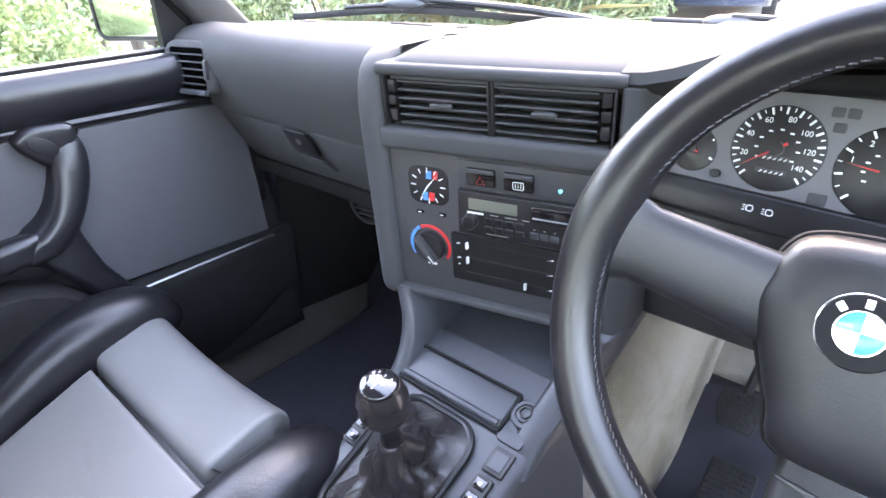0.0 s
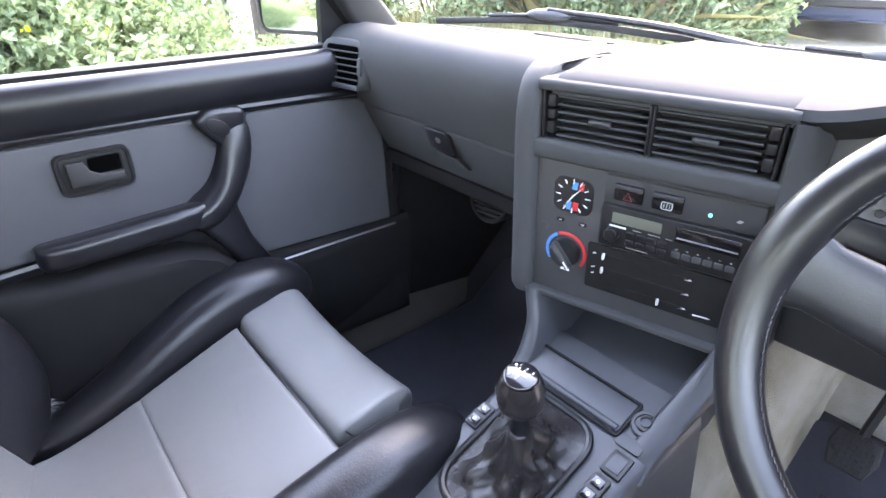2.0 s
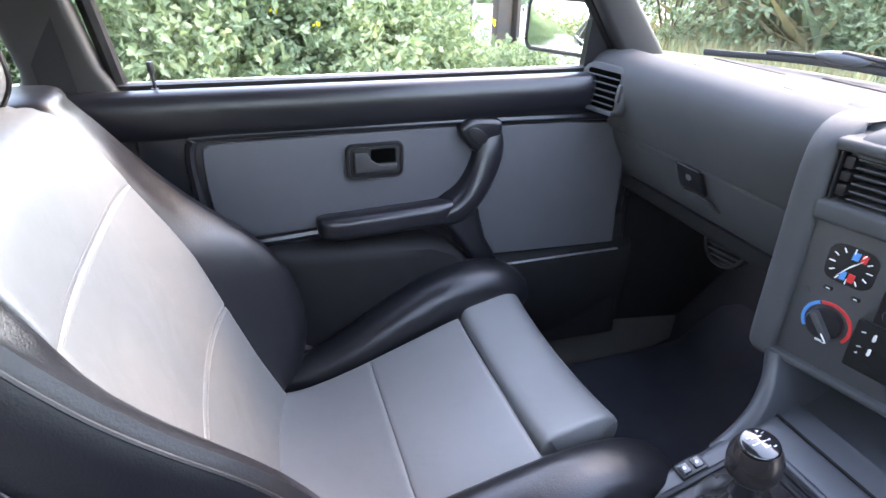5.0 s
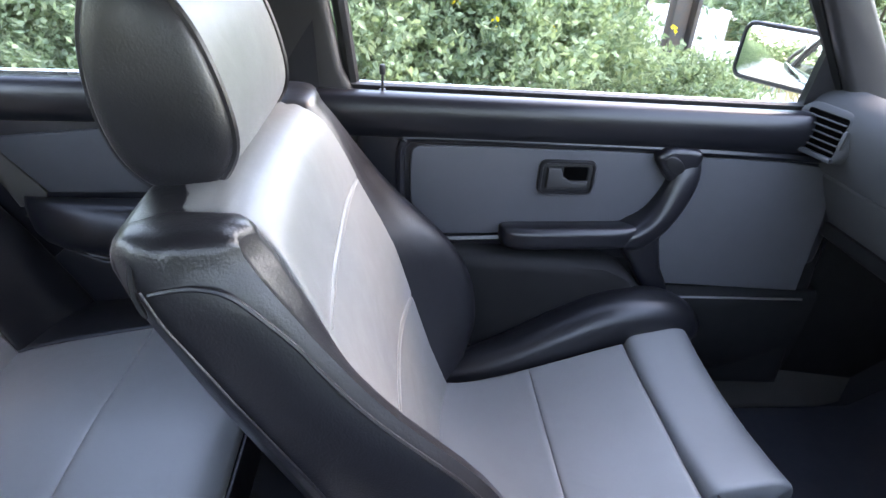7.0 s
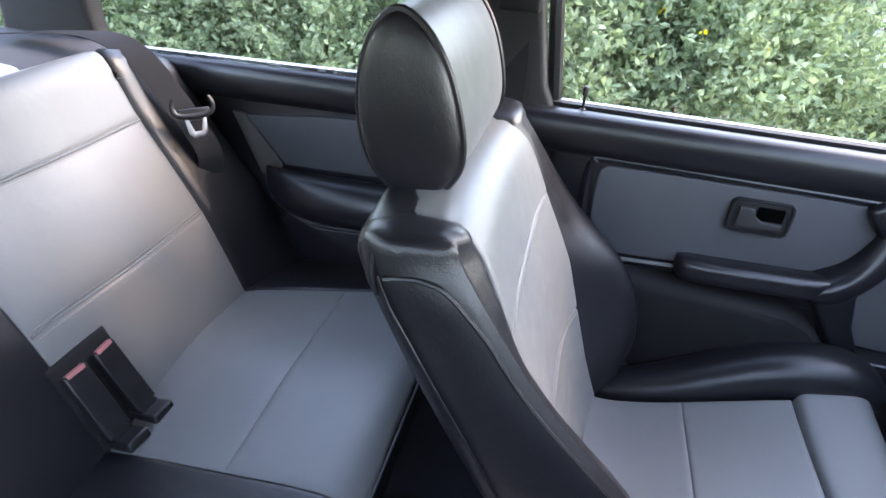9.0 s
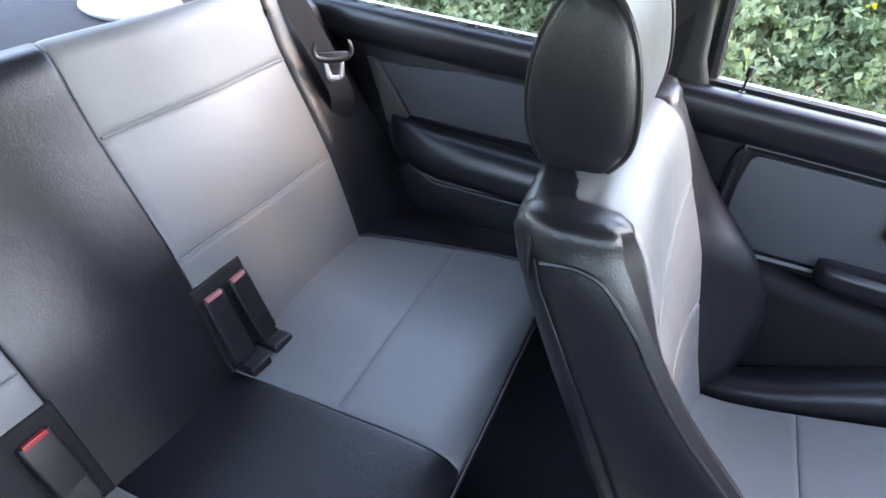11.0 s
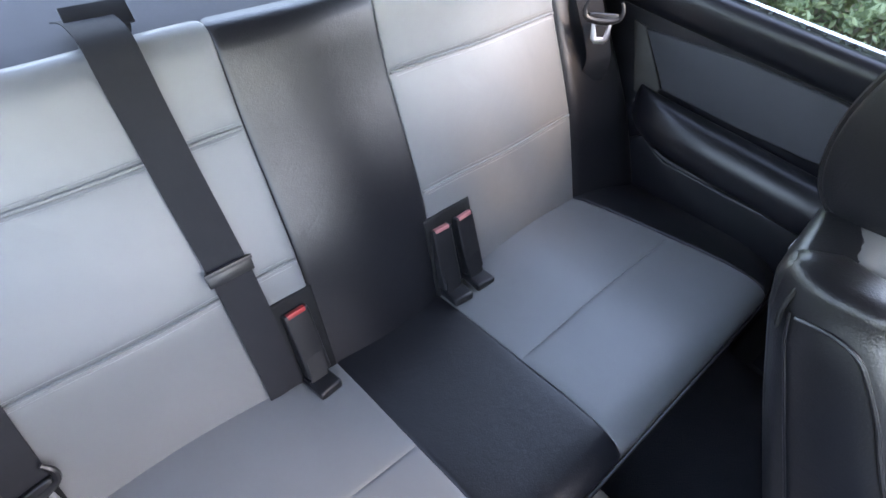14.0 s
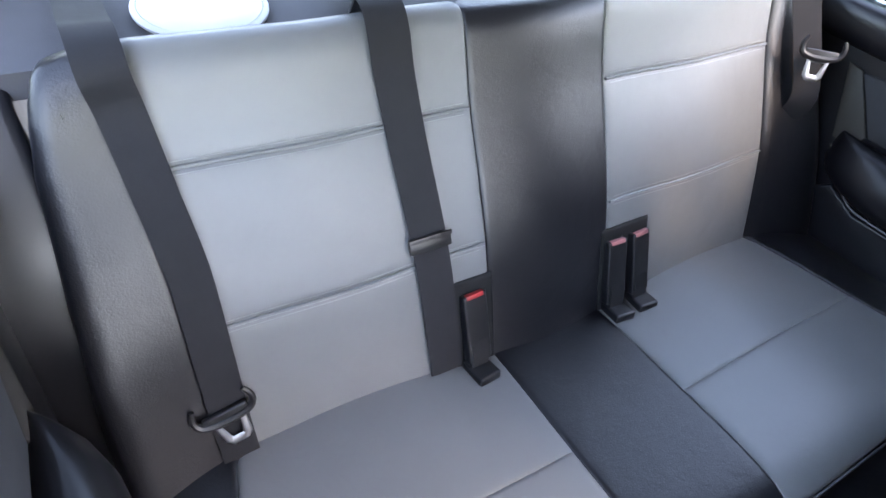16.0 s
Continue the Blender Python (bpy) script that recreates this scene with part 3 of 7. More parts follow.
# moulded vent strip along the foot of the rear window
arc = lambda x, d: -0.495 - d - 0.75 * x * x
edge = [(x, arc(x, 0.0)) for x in np.linspace(-0.56, 0.56, 25)] + [(x, arc(x, 0.125)) for x in np.linspace(0.56, -0.56, 25)]
strip = part("vent_strip", prism(edge, lambda a, b, h: (a, b, 0.926 + h + 0.05 * max(0.0, -0.50 - b)), 0, 0.012, 0.004), material("pale_grey_trim", (0.16, 0.165, 0.18), 0.35), shelf, "pale moulded strip with long slots")
for d, ln in ((0.018, 0.200), (0.046, 0.150), (0.078, 0.230)):
    x = -0.54 + 0.4 * d
    while x + ln < 0.56:
        pts = [(q, arc(q, d)) for q in np.linspace(x, x + ln, 7)] + [(q, arc(q, d + 0.008)) for q in np.linspace(x + ln, x, 7)]
        part("vent_slot", prism(pts, lambda a, b, h: (a, b, 0.926 + h + 0.05 * max(0.0, -0.50 - b)), 0.010, 0.0128, 0.0004), MATT_BLACK, strip)
        x += ln + 0.018
for sx in (-0.36, 0.425):
    sp = thing("shelf_speaker", (sx, -0.335, 0.93), "round pale speaker grille on the parcel shelf", "speaker", "shelf speakers")
    M = Matrix.Translation((sx, -0.330, 0.925)) @ Euler((radians(-3), 0, 0)).to_matrix().to_4x4()
    part("rim", lathe([(0.076, 0), (0.079, 0.003), (0.079, 0.006), (0.073, 0.009), (0.071, 0.006)], M, 40), GRILLE, sp)
    part("grille", lathe([(0.0005, 0.003), (0.072, 0.003), (0.071, 0.008), (0.052, 0.014), (0.03, 0.017), (0.0005, 0.018)], M, 40), GRILLE, sp, "domed pale grille")


def on_back(x, z, lift=0.008):
    p = np.array(back_at(x, back_len(z)))
    return (p[0], p[1] + lift * 0.9, p[2] + lift * 0.4)


def buckle(name, x, z, lean, label, red):
    """A seat belt buckle lying on the backrest, on a stalk that comes out of the seat joint."""
    o = thing(name, (x, 0.02, 0.462), label, "seat belt buckle", "rear buckles")
    m = Matrix.Translation(on_back(x, z - 0.045, 0.012)) @ Euler((radians(25), 0, radians(lean))).to_matrix().to_4x4()
    part("casing", box(-0.021, 0.021, -0.013, 0.007, -0.078, 0.045, 0.004, 3, m), BLACK_PLASTIC, o)
    part("button", box(-0.0155, 0.0155, -0.001, 0.0078, 0.0385, 0.0462, 0.0016, 2, m), red, o, "red release button")
    part("slot", box(-0.014, 0.014, -0.008, -0.003, 0.044, 0.0456, 0.0005, 1, m), MATT_BLACK, o)
    p = m @ Vector((0, 0.002, -0.04))
    part("stalk", ribbon([p, p + Vector((0, 0.012, -0.02)), (x + 0.004, 0.035, 0.466)], (1, 0, 0), 0.030, 0.010), BLACK_PLASTIC, o)
    return o


# dark pockets in the backrest that hold the buckles
for x0, x1, zt in ((-0.222, -0.110, 0.600), (0.118, 0.196, 0.602)):
    bm = pad(lambda u, v: tuple(np.array(back_at(x0 + (x1 - x0) * u, back_len(0.455) + (back_len(zt) - back_len(0.455)) * v)) + np.array((0, 0.004, 0.002))), r=0.008, depth=0.004, skirt=0.008, nu=5, nv=6)
    tagged(part("buckle_pocket", bm, MATT_BLACK), "black pocket for belt buckles in the backrest", "buckle pocket")
buckle("belt_buckle", -0.196, 0.588, 3, "black belt buckle with faded red button, beside another", FADED_RED)
buckle("belt_buckle", -0.138, 0.588, -3, "black belt buckle with faded red button, beside another", FADED_RED)
buckle("belt_buckle", 0.158, 0.588, 2, "single black belt buckle with bright red button", RED)
for x in (-0.196, -0.138, 0.160):
    o = thing("buckle_boot", (x, 0.045, 0.462), "black plastic buckle boot lying on the seat joint", "buckle boot", "buckle boots")
    m = Matrix.Translation((x, 0.040, 0.468)) @ Euler((radians(14), 0, radians(-6 if x < 0 else 5))).to_matrix().to_4x4()
    part("boot", box(-0.021, 0.021, -0.026, 0.026, -0.009, 0.009, 0.005, 3, m), BLACK_PLASTIC, o)
    part("flap", box(-0.019, 0.019, -0.024, -0.006, 0.004, 0.013, 0.003, 2, m), BLACK_PLASTIC, o)


def tongue(parent, m):
    """Steel belt tongue with its black moulded bridge."""
    horn = spline([(-0.033, 0.030), (-0.038, 0.016), (-0.034, 0.002), (-0.018, -0.004), (0.0, -0.005), (0.018, -0.004), (0.034, 0.002), (0.038, 0.016), (0.033, 0.030)], 4)
    part("bridge", tube([m @ Vector((px, 0.003, pz)) for px, pz in horn], [0.0034 + 0.0030 * math.sin(math.pi * i / (len(horn) - 1)) for i in range(len(horn))], 8), BLACK_PLASTIC, parent, "black moulded bridge")
    part("bridge_plate", box(-0.030, 0.030, -0.003, 0.006, -0.006, 0.010, 0.003, 3, m), BLACK_PLASTIC, parent)
    bm = bmesh.new()
    outline = [(-0.017, -0.008), (-0.0125, -0.036), (-0.009, -0.040), (0.009, -0.040), (0.0125, -0.036), (0.017, -0.008)]
    add_tube(bm, [m @ Vector((px, 0.002, pz)) for px, pz in outline], 0.0062, 8, True, 0.45, m.to_3x3() @ Vector((0, 1, 0)))
    part("tongue_plate", bm, STEEL, parent, "steel tongue")


# outer belt, driver's side rear place: lies flat down the backrest
bl = thing("rear_seat_belt", (0.535, 0.03, 0.47), "dark grey rear seat belt lying down the backrest with its tongue", "seat belt", "rear seat belts")
path = [(0.555, -0.40, 0.940), (0.552, -0.276, 0.956), (0.550, -0.238, 0.9625), (0.549, -0.208, 0.957), (0.549, -0.186, 0.936)] + [on_back(lerp([(0.53, 0.535), (0.72, 0.530), (0.93, 0.548)], z), z, 0.008) for z in (0.90, 0.86, 0.80, 0.72, 0.64, 0.58, 0.53, 0.49, 0.46)]
part("webbing", ribbon(spline(path, 4), (1, 0, 0.03), 0.048), WEBBING, bl)
tongue(bl, Matrix.Translation(on_back(0.538, 0.550, 0.013)) @ Euler((radians(24), radians(12), 0)).to_matrix().to_4x4())
# centre belt
bl = thing("centre_seat_belt", (0.215, 0.02, 0.47), "dark grey centre belt with a sliding adjuster on the backrest", "seat belt", "rear seat belts")
path = [(0.240, -0.33, 0.936), (0.240, -0.276, 0.958), (0.240, -0.240, 0.9645), (0.240, -0.212, 0.9600), (0.240, -0.193, 0.938)] + [on_back(lerp([(0.5, 0.212), (0.69, 0.222), (0.95, 0.240)], z), z, 0.007) for z in (0.90, 0.86, 0.80, 0.72, 0.66, 0.60, 0.55, 0.50, 0.47)]
part("webbing", ribbon(spline(path, 4), (1, 0, 0.02), 0.056), WEBBING, bl)
m = Matrix.Translation(on_back(0.222, 0.676, 0.011)) @ Euler((radians(28), 0, 0)).to_matrix().to_4x4()
part("adjuster", box(-0.033, 0.033, -0.004, 0.004, -0.011, 0.011, 0.003, 2, m), BLACK_PLASTIC, bl)
part("adjuster_bar", box(-0.034, 0.034, 0.002, 0.006, 0.006, 0.012, 0.001, 2, m), BLACK_PLASTIC, bl)
m = Matrix.Translation((0.228, -0.268, 0.962)) @ Euler((radians(55), 0, radians(-4))).to_matrix().to_4x4()
o = thing("belt_guide", (0.238, -0.30, 0.935), "flat black belt guide standing on the parcel shelf", "belt guide")
part("plate", box(-0.036, 0.036, -0.002, 0.002, -0.016, 0.016, 0.0015, 2, m), BLACK_PLASTIC, o)
part("foot", box(-0.030, 0.030, -0.034, 0.002, -0.020, -0.014, 0.002, 2, m), BLACK_PLASTIC, o)
# passenger's side rear belt: over the shoulder of the seat, tongue hanging
bl = thing("rear_seat_belt", (-0.61, -0.02, 0.5), "dark grey rear seat belt hanging with its steel tongue", "seat belt", "rear seat belts")
path = [(-0.575, -0.46, 0.945), (-0.580, -0.34, 0.958), (-0.588, -0.25, 0.957), (-0.596, -0.19, 0.925), (-0.603, -0.145, 0.86), (-0.605, -0.105, 0.80), (-0.606, -0.080, 0.75), (-0.608, -0.085, 0.70)]
part("webbing", ribbon(spline(path, 5), (0.80, -0.60, 0), 0.050), WEBBING, bl)
tongue(bl, Matrix.Translation((-0.594, -0.092, 0.832)) @ Euler((radians(20), 0, radians(-38))).to_matrix().to_4x4())

# ---- passenger door ----
door = thing("passenger_door", (-0.72, 1.05, 0.30), "closed passenger door with black vinyl and grey cloth trim", "car door")


def dx(y, z):
    """Inner face of the door trim."""
    return -0.668 + 0.030 * max(0, 0.62 - z) / 0.3 + 0.012 * max(0, y - 1.2) / 0.3


part("shell", box(-0.79, -0.69, 0.56, 1.56, 0.28, 0.885, 0.012, 2), PAINT, door)
part("lower_trim", pad(lambda u, v: (dx(0.6 + 0.9 * u, 0.30 + 0.34 * v) - 0.004, 0.60 + 0.93 * u, 0.30 + 0.34 * v), r=0.02, depth=0.01, skirt=0.04, nu=16, nv=8, out=(1, 0, 0)), MATT_BLACK, door)
part("trim_board", pad(lambda u, v: (dx(0.6 + 0.9 * u, 0.60 + 0.27 * v), 0.592 + 0.925 * u, 0.60 + 0.27 * v), r=0.02, depth=0.01, skirt=0.035, nu=16, nv=8, out=(1, 0, 0)), DOOR_VINYL, door)


def top_pad(y0, y1, zt0, zt1, x, n=26):
    """Padded vinyl roll under the window, swept along the car."""
    sec = [(-0.032, 0.0), (-0.012, 0.004), (0.004, 0.001), (0.013, -0.010), (0.017, -0.028), (0.014, -0.052), (0.004, -0.068), (-0.006, -0.073), (-0.030, -0.073)]
    sec = [tuple(p) for p in spline(sec, 4)]
    rings = []
    for i in range(n + 1):
        t = i / n
        y = y0 + (y1 - y0) * t
        z = zt0 + (zt1 - zt0) * t
        sh = 1 - 0.25 * max(0, t - 0.9) * 10 * (t - 0.9) * 10
        rings.append([(x + p * sh, y, z + q) for p, q in sec])
    return add_loft(bmesh.new(), rings)


part("top_pad", top_pad(0.508, 1.50, 0.914, 0.905, -0.664), DOOR_VINYL, door, "padded black vinyl window ledge")
# raised bead that frames the trim panel, and its front run
bead = [(0.870, 0.648), (0.76, 0.643), (0.705, 0.644), (0.682, 0.655), (0.673, 0.69), (0.668, 0.76), (0.668, 0.812), (0.676, 0.833), (0.70, 0.841), (1.0, 0.838), (1.14, 0.836), (1.215, 0.833)]
part("bead", tube([(dx(y, z), y, z) for y, z in spline(bead, 6)], 0.0085, 8), DOOR_VINYL, door)
part("bead", tube([(dx(y, z) + 0.002, y, z) for y, z in ((1.20, 0.833), (1.35, 0.830), (1.49, 0.826))], 0.0075, 8), DOOR_VINYL, door)
out = [tuple(p) for p in spline([(0.686, 0.812), (0.685, 0.76), (0.690, 0.70), (0.698, 0.667), (0.712, 0.656), (0.80, 0.656), (0.95, 0.662), (1.08, 0.672), (1.135, 0.70), (1.158, 0.76), (1.150, 0.818), (1.10, 0.826), (0.90, 0.828), (0.72, 0.828), (0.694, 0.824)], 4, True)]
part("rear_cloth_panel", prism(out, lambda a, b, h: (dx(a, b) + h, a, b), -0.004, 0.0045, 0.003), DOOR_CLOTH, door, "grey cloth insert")
out = [tuple(p) for p in ((1.218, 0.822), (1.35, 0.820), (1.478, 0.812), (1.492, 0.70), (1.492, 0.545), (1.36, 0.548), (1.206, 0.552), (1.180, 0.60), (1.165, 0.66), (1.176, 0.72), (1.20, 0.78))]
part("front_cloth_panel", prism(out, lambda a, b, h: (dx(a, b) + h, a, b), -0.004, 0.004, 0.003), DOOR_CLOTH, door, "grey cloth insert")
# pull handle, swept down into the armrest
path = spline([(1.182, 0.823), (1.189, 0.790), (1.176, 0.745), (1.152, 0.704), (1.122, 0.678), (1.085, 0.664)], 6)
rings = []
for i, (y, z) in enumerate(path):
    t = i / (len(path) - 1)
    ty, tz = path[min(i + 1, len(path) - 1)] - path[max(i - 1, 0)]
    ln = math.hypot(ty, tz)
    ny, nz = -tz / ln, ty / ln
    w = lerp([(0, 0.018), (0.1, 0.027), (0.3, 0.028), (0.6, 0.027), (0.85, 0.028), (1, 0.020)], t)
    hgt = lerp([(0, 0.018), (0.3, 0.036), (0.6, 0.050), (0.85, 0.058), (1, 0.054)], t)
    x = dx(y, z)
    sec = [tuple(p) for p in spline([(-1, -0.2), (-1, 0.35), (-0.86, 0.72), (-0.5, 0.95), (0.0, 1.0), (0.55, 0.96), (0.88, 0.74), (1, 0.35), (1, -0.2)], 2)]
    rings.append([(x + hgt * q, y + ny * w * p, z + nz * w * p) for p, q in sec])
part("pull_handle", add_loft(bmesh.new(), rings), DOOR_VINYL, door, "black moulded pull handle", sharp=60)
# armrest: a padded shelf with a rounded rear end
rings = []
sec = [tuple(p) for p in spline([(-0.1, 0.62), (0.25, 0.80), (0.60, 0.98), (0.84, 0.96), (0.97, 0.66), (1.0, 0.20), (0.97, -0.45), (0.84, -0.84), (0.50, -0.98), (-0.1, -0.90)], 3)]
for y, k, f, zc in ((0.857, 0.50, 0.45, 0.667), (0.859, 0.72, 0.66, 0.667), (0.864, 0.86, 0.80, 0.667), (0.873, 0.95, 0.90, 0.667), (0.888, 1.0, 0.97, 0.667), (0.91, 1.0, 1.0, 0.667), (0.98, 1.0, 1.0, 0.669), (1.05, 1.0, 1.0, 0.671), (1.085, 0.98, 0.98, 0.673), (1.105, 0.90, 0.90, 0.675), (1.125, 0.75, 0.72, 0.678)):
    x = dx(y, zc)
    rings.append([(x + 0.058 * f * p, y, zc + 0.0235 * k * q) for p, q in sec])
part("armrest", add_loft(bmesh.new(), rings), DOOR_VINYL, door, "padded black armrest with a rounded end", sharp=70)
cap = [tuple(p) for p in spline([(1.126, 0.820), (1.132, 0.834), (1.150, 0.842), (1.180, 0.842), (1.203, 0.838), (1.211, 0.826), (1.206, 0.800), (1.192, 0.775), (1.168, 0.772), (1.146, 0.792)], 3, True)]
part("pull_cap", prism(cap, lambda a, b, h: (dx(a, b) + h, a, b), 0.0, 0.024, 0.010), DOOR_VINYL, door)
part("pull_cap_insert", prism([(1.160 + 0.022 * math.cos(q) * 0.8 - 0.012 * math.sin(q) * 0.6, 0.812 - 0.022 * math.cos(q) * 0.6 - 0.012 * math.sin(q) * 0.8) for q in np.linspace(0, 2 * math.pi, 20, endpoint=False)], lambda a, b, h: (dx(a, b) + h, a, b), 0.023, 0.0252, 0.001), BLACK_PLASTIC, door, "lens-shaped screw cover")
# fillet below the pull, down to the pocket
out = [(1.06, 0.655), (1.13, 0.68), (1.165, 0.70), (1.170, 0.66), (1.185, 0.60), (1.212, 0.548), (1.16, 0.545), (1.125, 0.60), (1.10, 0.632)]
part("pull_base", prism(out, lambda a, b, h: (dx(a, b) + h, a, b), -0.004, 0.030, 0.014), DOOR_VINYL, door)
# pocket bin
rings = []
for y, z, w in ((0.70, 0.628, 0.012), (0.74, 0.632, 0.035), (0.85, 0.632, 0.050), (0.98, 0.628, 0.056), (1.06, 0.622, 0.058), (1.105, 0.602, 0.058), (1.135, 0.570, 0.056), (1.16, 0.548, 0.052), (1.30, 0.546, 0.045), (1.48, 0.544, 0.034), (1.54, 0.544, 0.030)):
    x = -0.668
    rings.append([(x, y, z), (x + w * 0.7, y, z), (x + w, y, z - 0.012), (x + w * 1.02, y, z - 0.03), (x + w * 0.95, y, 0.42), (x + w * 0.7, y, 0.33), (x, y, 0.31)])
part("pocket_bin", add_loft(bmesh.new(), rings), MATT_BLACK, door, "black moulded door pocket", sharp=50)
part("pocket_lip", tube([(dx(y, 0.548) + 0.048 - 0.02 * (y - 1.17), y, 0.549) for y in (1.19, 1.28, 1.38, 1.48)], 0.0022, 6), STEEL, door)
# inner handle
AT = lambda a, b, h: (dx(a, b) + 0.004 + h, a, b)
hd = part("handle_frame", prism(rrect(0.918, 1.022, 0.744, 0.810, 0.012), AT, 0, 0.006, 0.003), BLACK_PLASTIC, door)
part("frame_rim", tube([AT(a, b, 0.006) for a, b in rrect(0.921, 1.019, 0.747, 0.807, 0.011)], 0.0035, 6, True, 1.0, (1, 0, 0)), BLACK_PLASTIC, hd)
part("recess", prism(rrect(0.930, 1.010, 0.755, 0.800, 0.006), AT, 0.0058, 0.0068, 0.0004), MATT_BLACK, hd)
out = [(0.932, 0.797), (0.932, 0.757), (1.008, 0.757), (1.008, 0.772), (0.975, 0.772), (0.962, 0.780), (0.955, 0.797)]
# raised plate; the shade inside the handle is put into its colour
part("opening", prism(rrect(0.962, 1.007, 0.7735, 0.7990, 0.004, 3), AT, 0.0066, 0.0074, 0.0003), OPENING_SHADE, hd)
part("lever", prism(out, AT, 0.006, 0.013, 0.003), RUBBER, hd, "dark grey release lever")
# lock pin, chrome window strip
part("lock_pin", lathe([(0.0025, 0), (0.0025, 0.028), (0.0052, 0.030), (0.0055, 0.040), (0.0045, 0.045), (0.001, 0.046)], Matrix.Translation((-0.687, 0.635, 0.912)), 14), BLACK_PLASTIC, door)
part("lock_ferrule", lathe([(0.006, 0), (0.006, 0.003), (0.003, 0.004)], Matrix.Translation((-0.687, 0.635, 0.914)), 14), BLACK_PLASTIC, door)
bm = add_loft(bmesh.new(), [[(-0.700, y, z), (-0.696, y, z + 0.010), (-0.706, y, z + 0.013), (-0.716, y, z)] for y, z in ((0.56, 0.911), (1.0, 0.907), (1.46, 0.903))])
part("window_seal", bm, RUBBER, door)
bm = add_loft(bmesh.new(), [[(-0.720, y, z), (-0.718, y, z + 0.009), (-0.726, y, z + 0.011), (-0.742, y, z + 0.004), (-0.742, y, z - 0.01)] for y, z in ((0.545, 0.911), (1.0, 0.907), (1.52, 0.902))])
part("belt_strip", bm, DULL_TRIM, door, "bright metal strip under the window")
# window frame of the door
fr = spline([(-0.715, 0.585, 0.90), (-0.690, 0.560, 1.10), (-0.625, 0.535, 1.30), (-0.612, 0.60, 1.328), (-0.612, 0.9, 1.335), (-0.612, 1.08, 1.315), (-0.655, 1.28, 1.15), (-0.70, 1.45, 0.96), (-0.708, 1.475, 0.91)], 5)
part("window_frame", tube(fr, 0.013, 8), MATT_BLACK, door)
# triangular mirror sail and the mirror
bm = bmesh.new()
add_loft(bm, [[(-0.722, 1.400, 0.905), (-0.722, 1.515, 0.905), (-0.695, 1.420, 1.04), (-0.695, 1.395, 1.04)], [(-0.704, 1.400, 0.905), (-0.704, 1.515, 0.905), (-0.680, 1.420, 1.04), (-0.680, 1.395, 1.04)]])
part("mirror_sail", bm, BLACK_PLASTIC, door)
mr = part("mirror_housing", bmesh.new(), BLACK_PLASTIC, door)
mw = Matrix.Translation((-0.850, 1.425, 0.972)) @ Euler((radians(-2), 0, radians(26))).to_matrix().to_4x4()
bm = bmesh.new()
rings = []
for d, s in ((-0.004, 1.0), (0.02, 1.0), (0.05, 0.93), (0.075, 0.74), (0.085, 0.45)):
    rings.append([mw @ Vector((a * s, d, b * s)) for a, b in rrect(-0.092, 0.092, -0.057, 0.057, 0.022)])
add_loft(bm, rings)
bm.to_mesh(mr.data)
bm.free()
for p in mr.data.polygons:
    p.use_smooth = True
mr.data.set_sharp_from_angle(angle=radians(45))
part("mirror_glass", prism(rrect(-0.083, 0.083, -0.049, 0.049, 0.016), lambda a, b, h: mw @ Vector((a, -0.004 - h, b)), 0, 0.002, 0.0005), MIRROR, mr, "greenish mirror glass")
part("mirror_rim", tube([mw @ Vector((a, -0.004, b)) for a, b in rrect(-0.089, 0.089, -0.054, 0.054, 0.02)], 0.004, 6, True, 1, (0.3, -0.9, 0)), BLACK_PLASTIC, mr)
part("mirror_arm", tube([(-0.715, 1.46, 0.915), (-0.76, 1.475, 0.925), (-0.82, 1.475, 0.945)], [0.016, 0.014, 0.02], 8), BLACK_PLASTIC, mr)

# seal along the door opening, at the foot of the windscreen pillar
tagged(part("door_seal", tube(spline([(-0.70, 1.53, 0.30), (-0.70, 1.535, 0.60), (-0.695, 1.53, 0.86), (-0.685, 1.50, 0.93), (-0.66, 1.36, 1.09), (-0.60, 1.13, 1.30)], 5), 0.011, 8), RUBBER), "black rubber seal round the door opening", "door seal", kind="structure")
tagged(part("kick_panel", pad(lambda u, v: (-0.70 + 0.03 * u, 1.50 + 0.42 * u, 0.24 + 0.50 * v), r=0.02, depth=0.008, skirt=0.02, nu=6, nv=8, out=(1, 0, 0)), MATT_BLACK), "matt black kick panel in the passenger footwell", "trim", kind="structure")

# ---- rear side trims ----


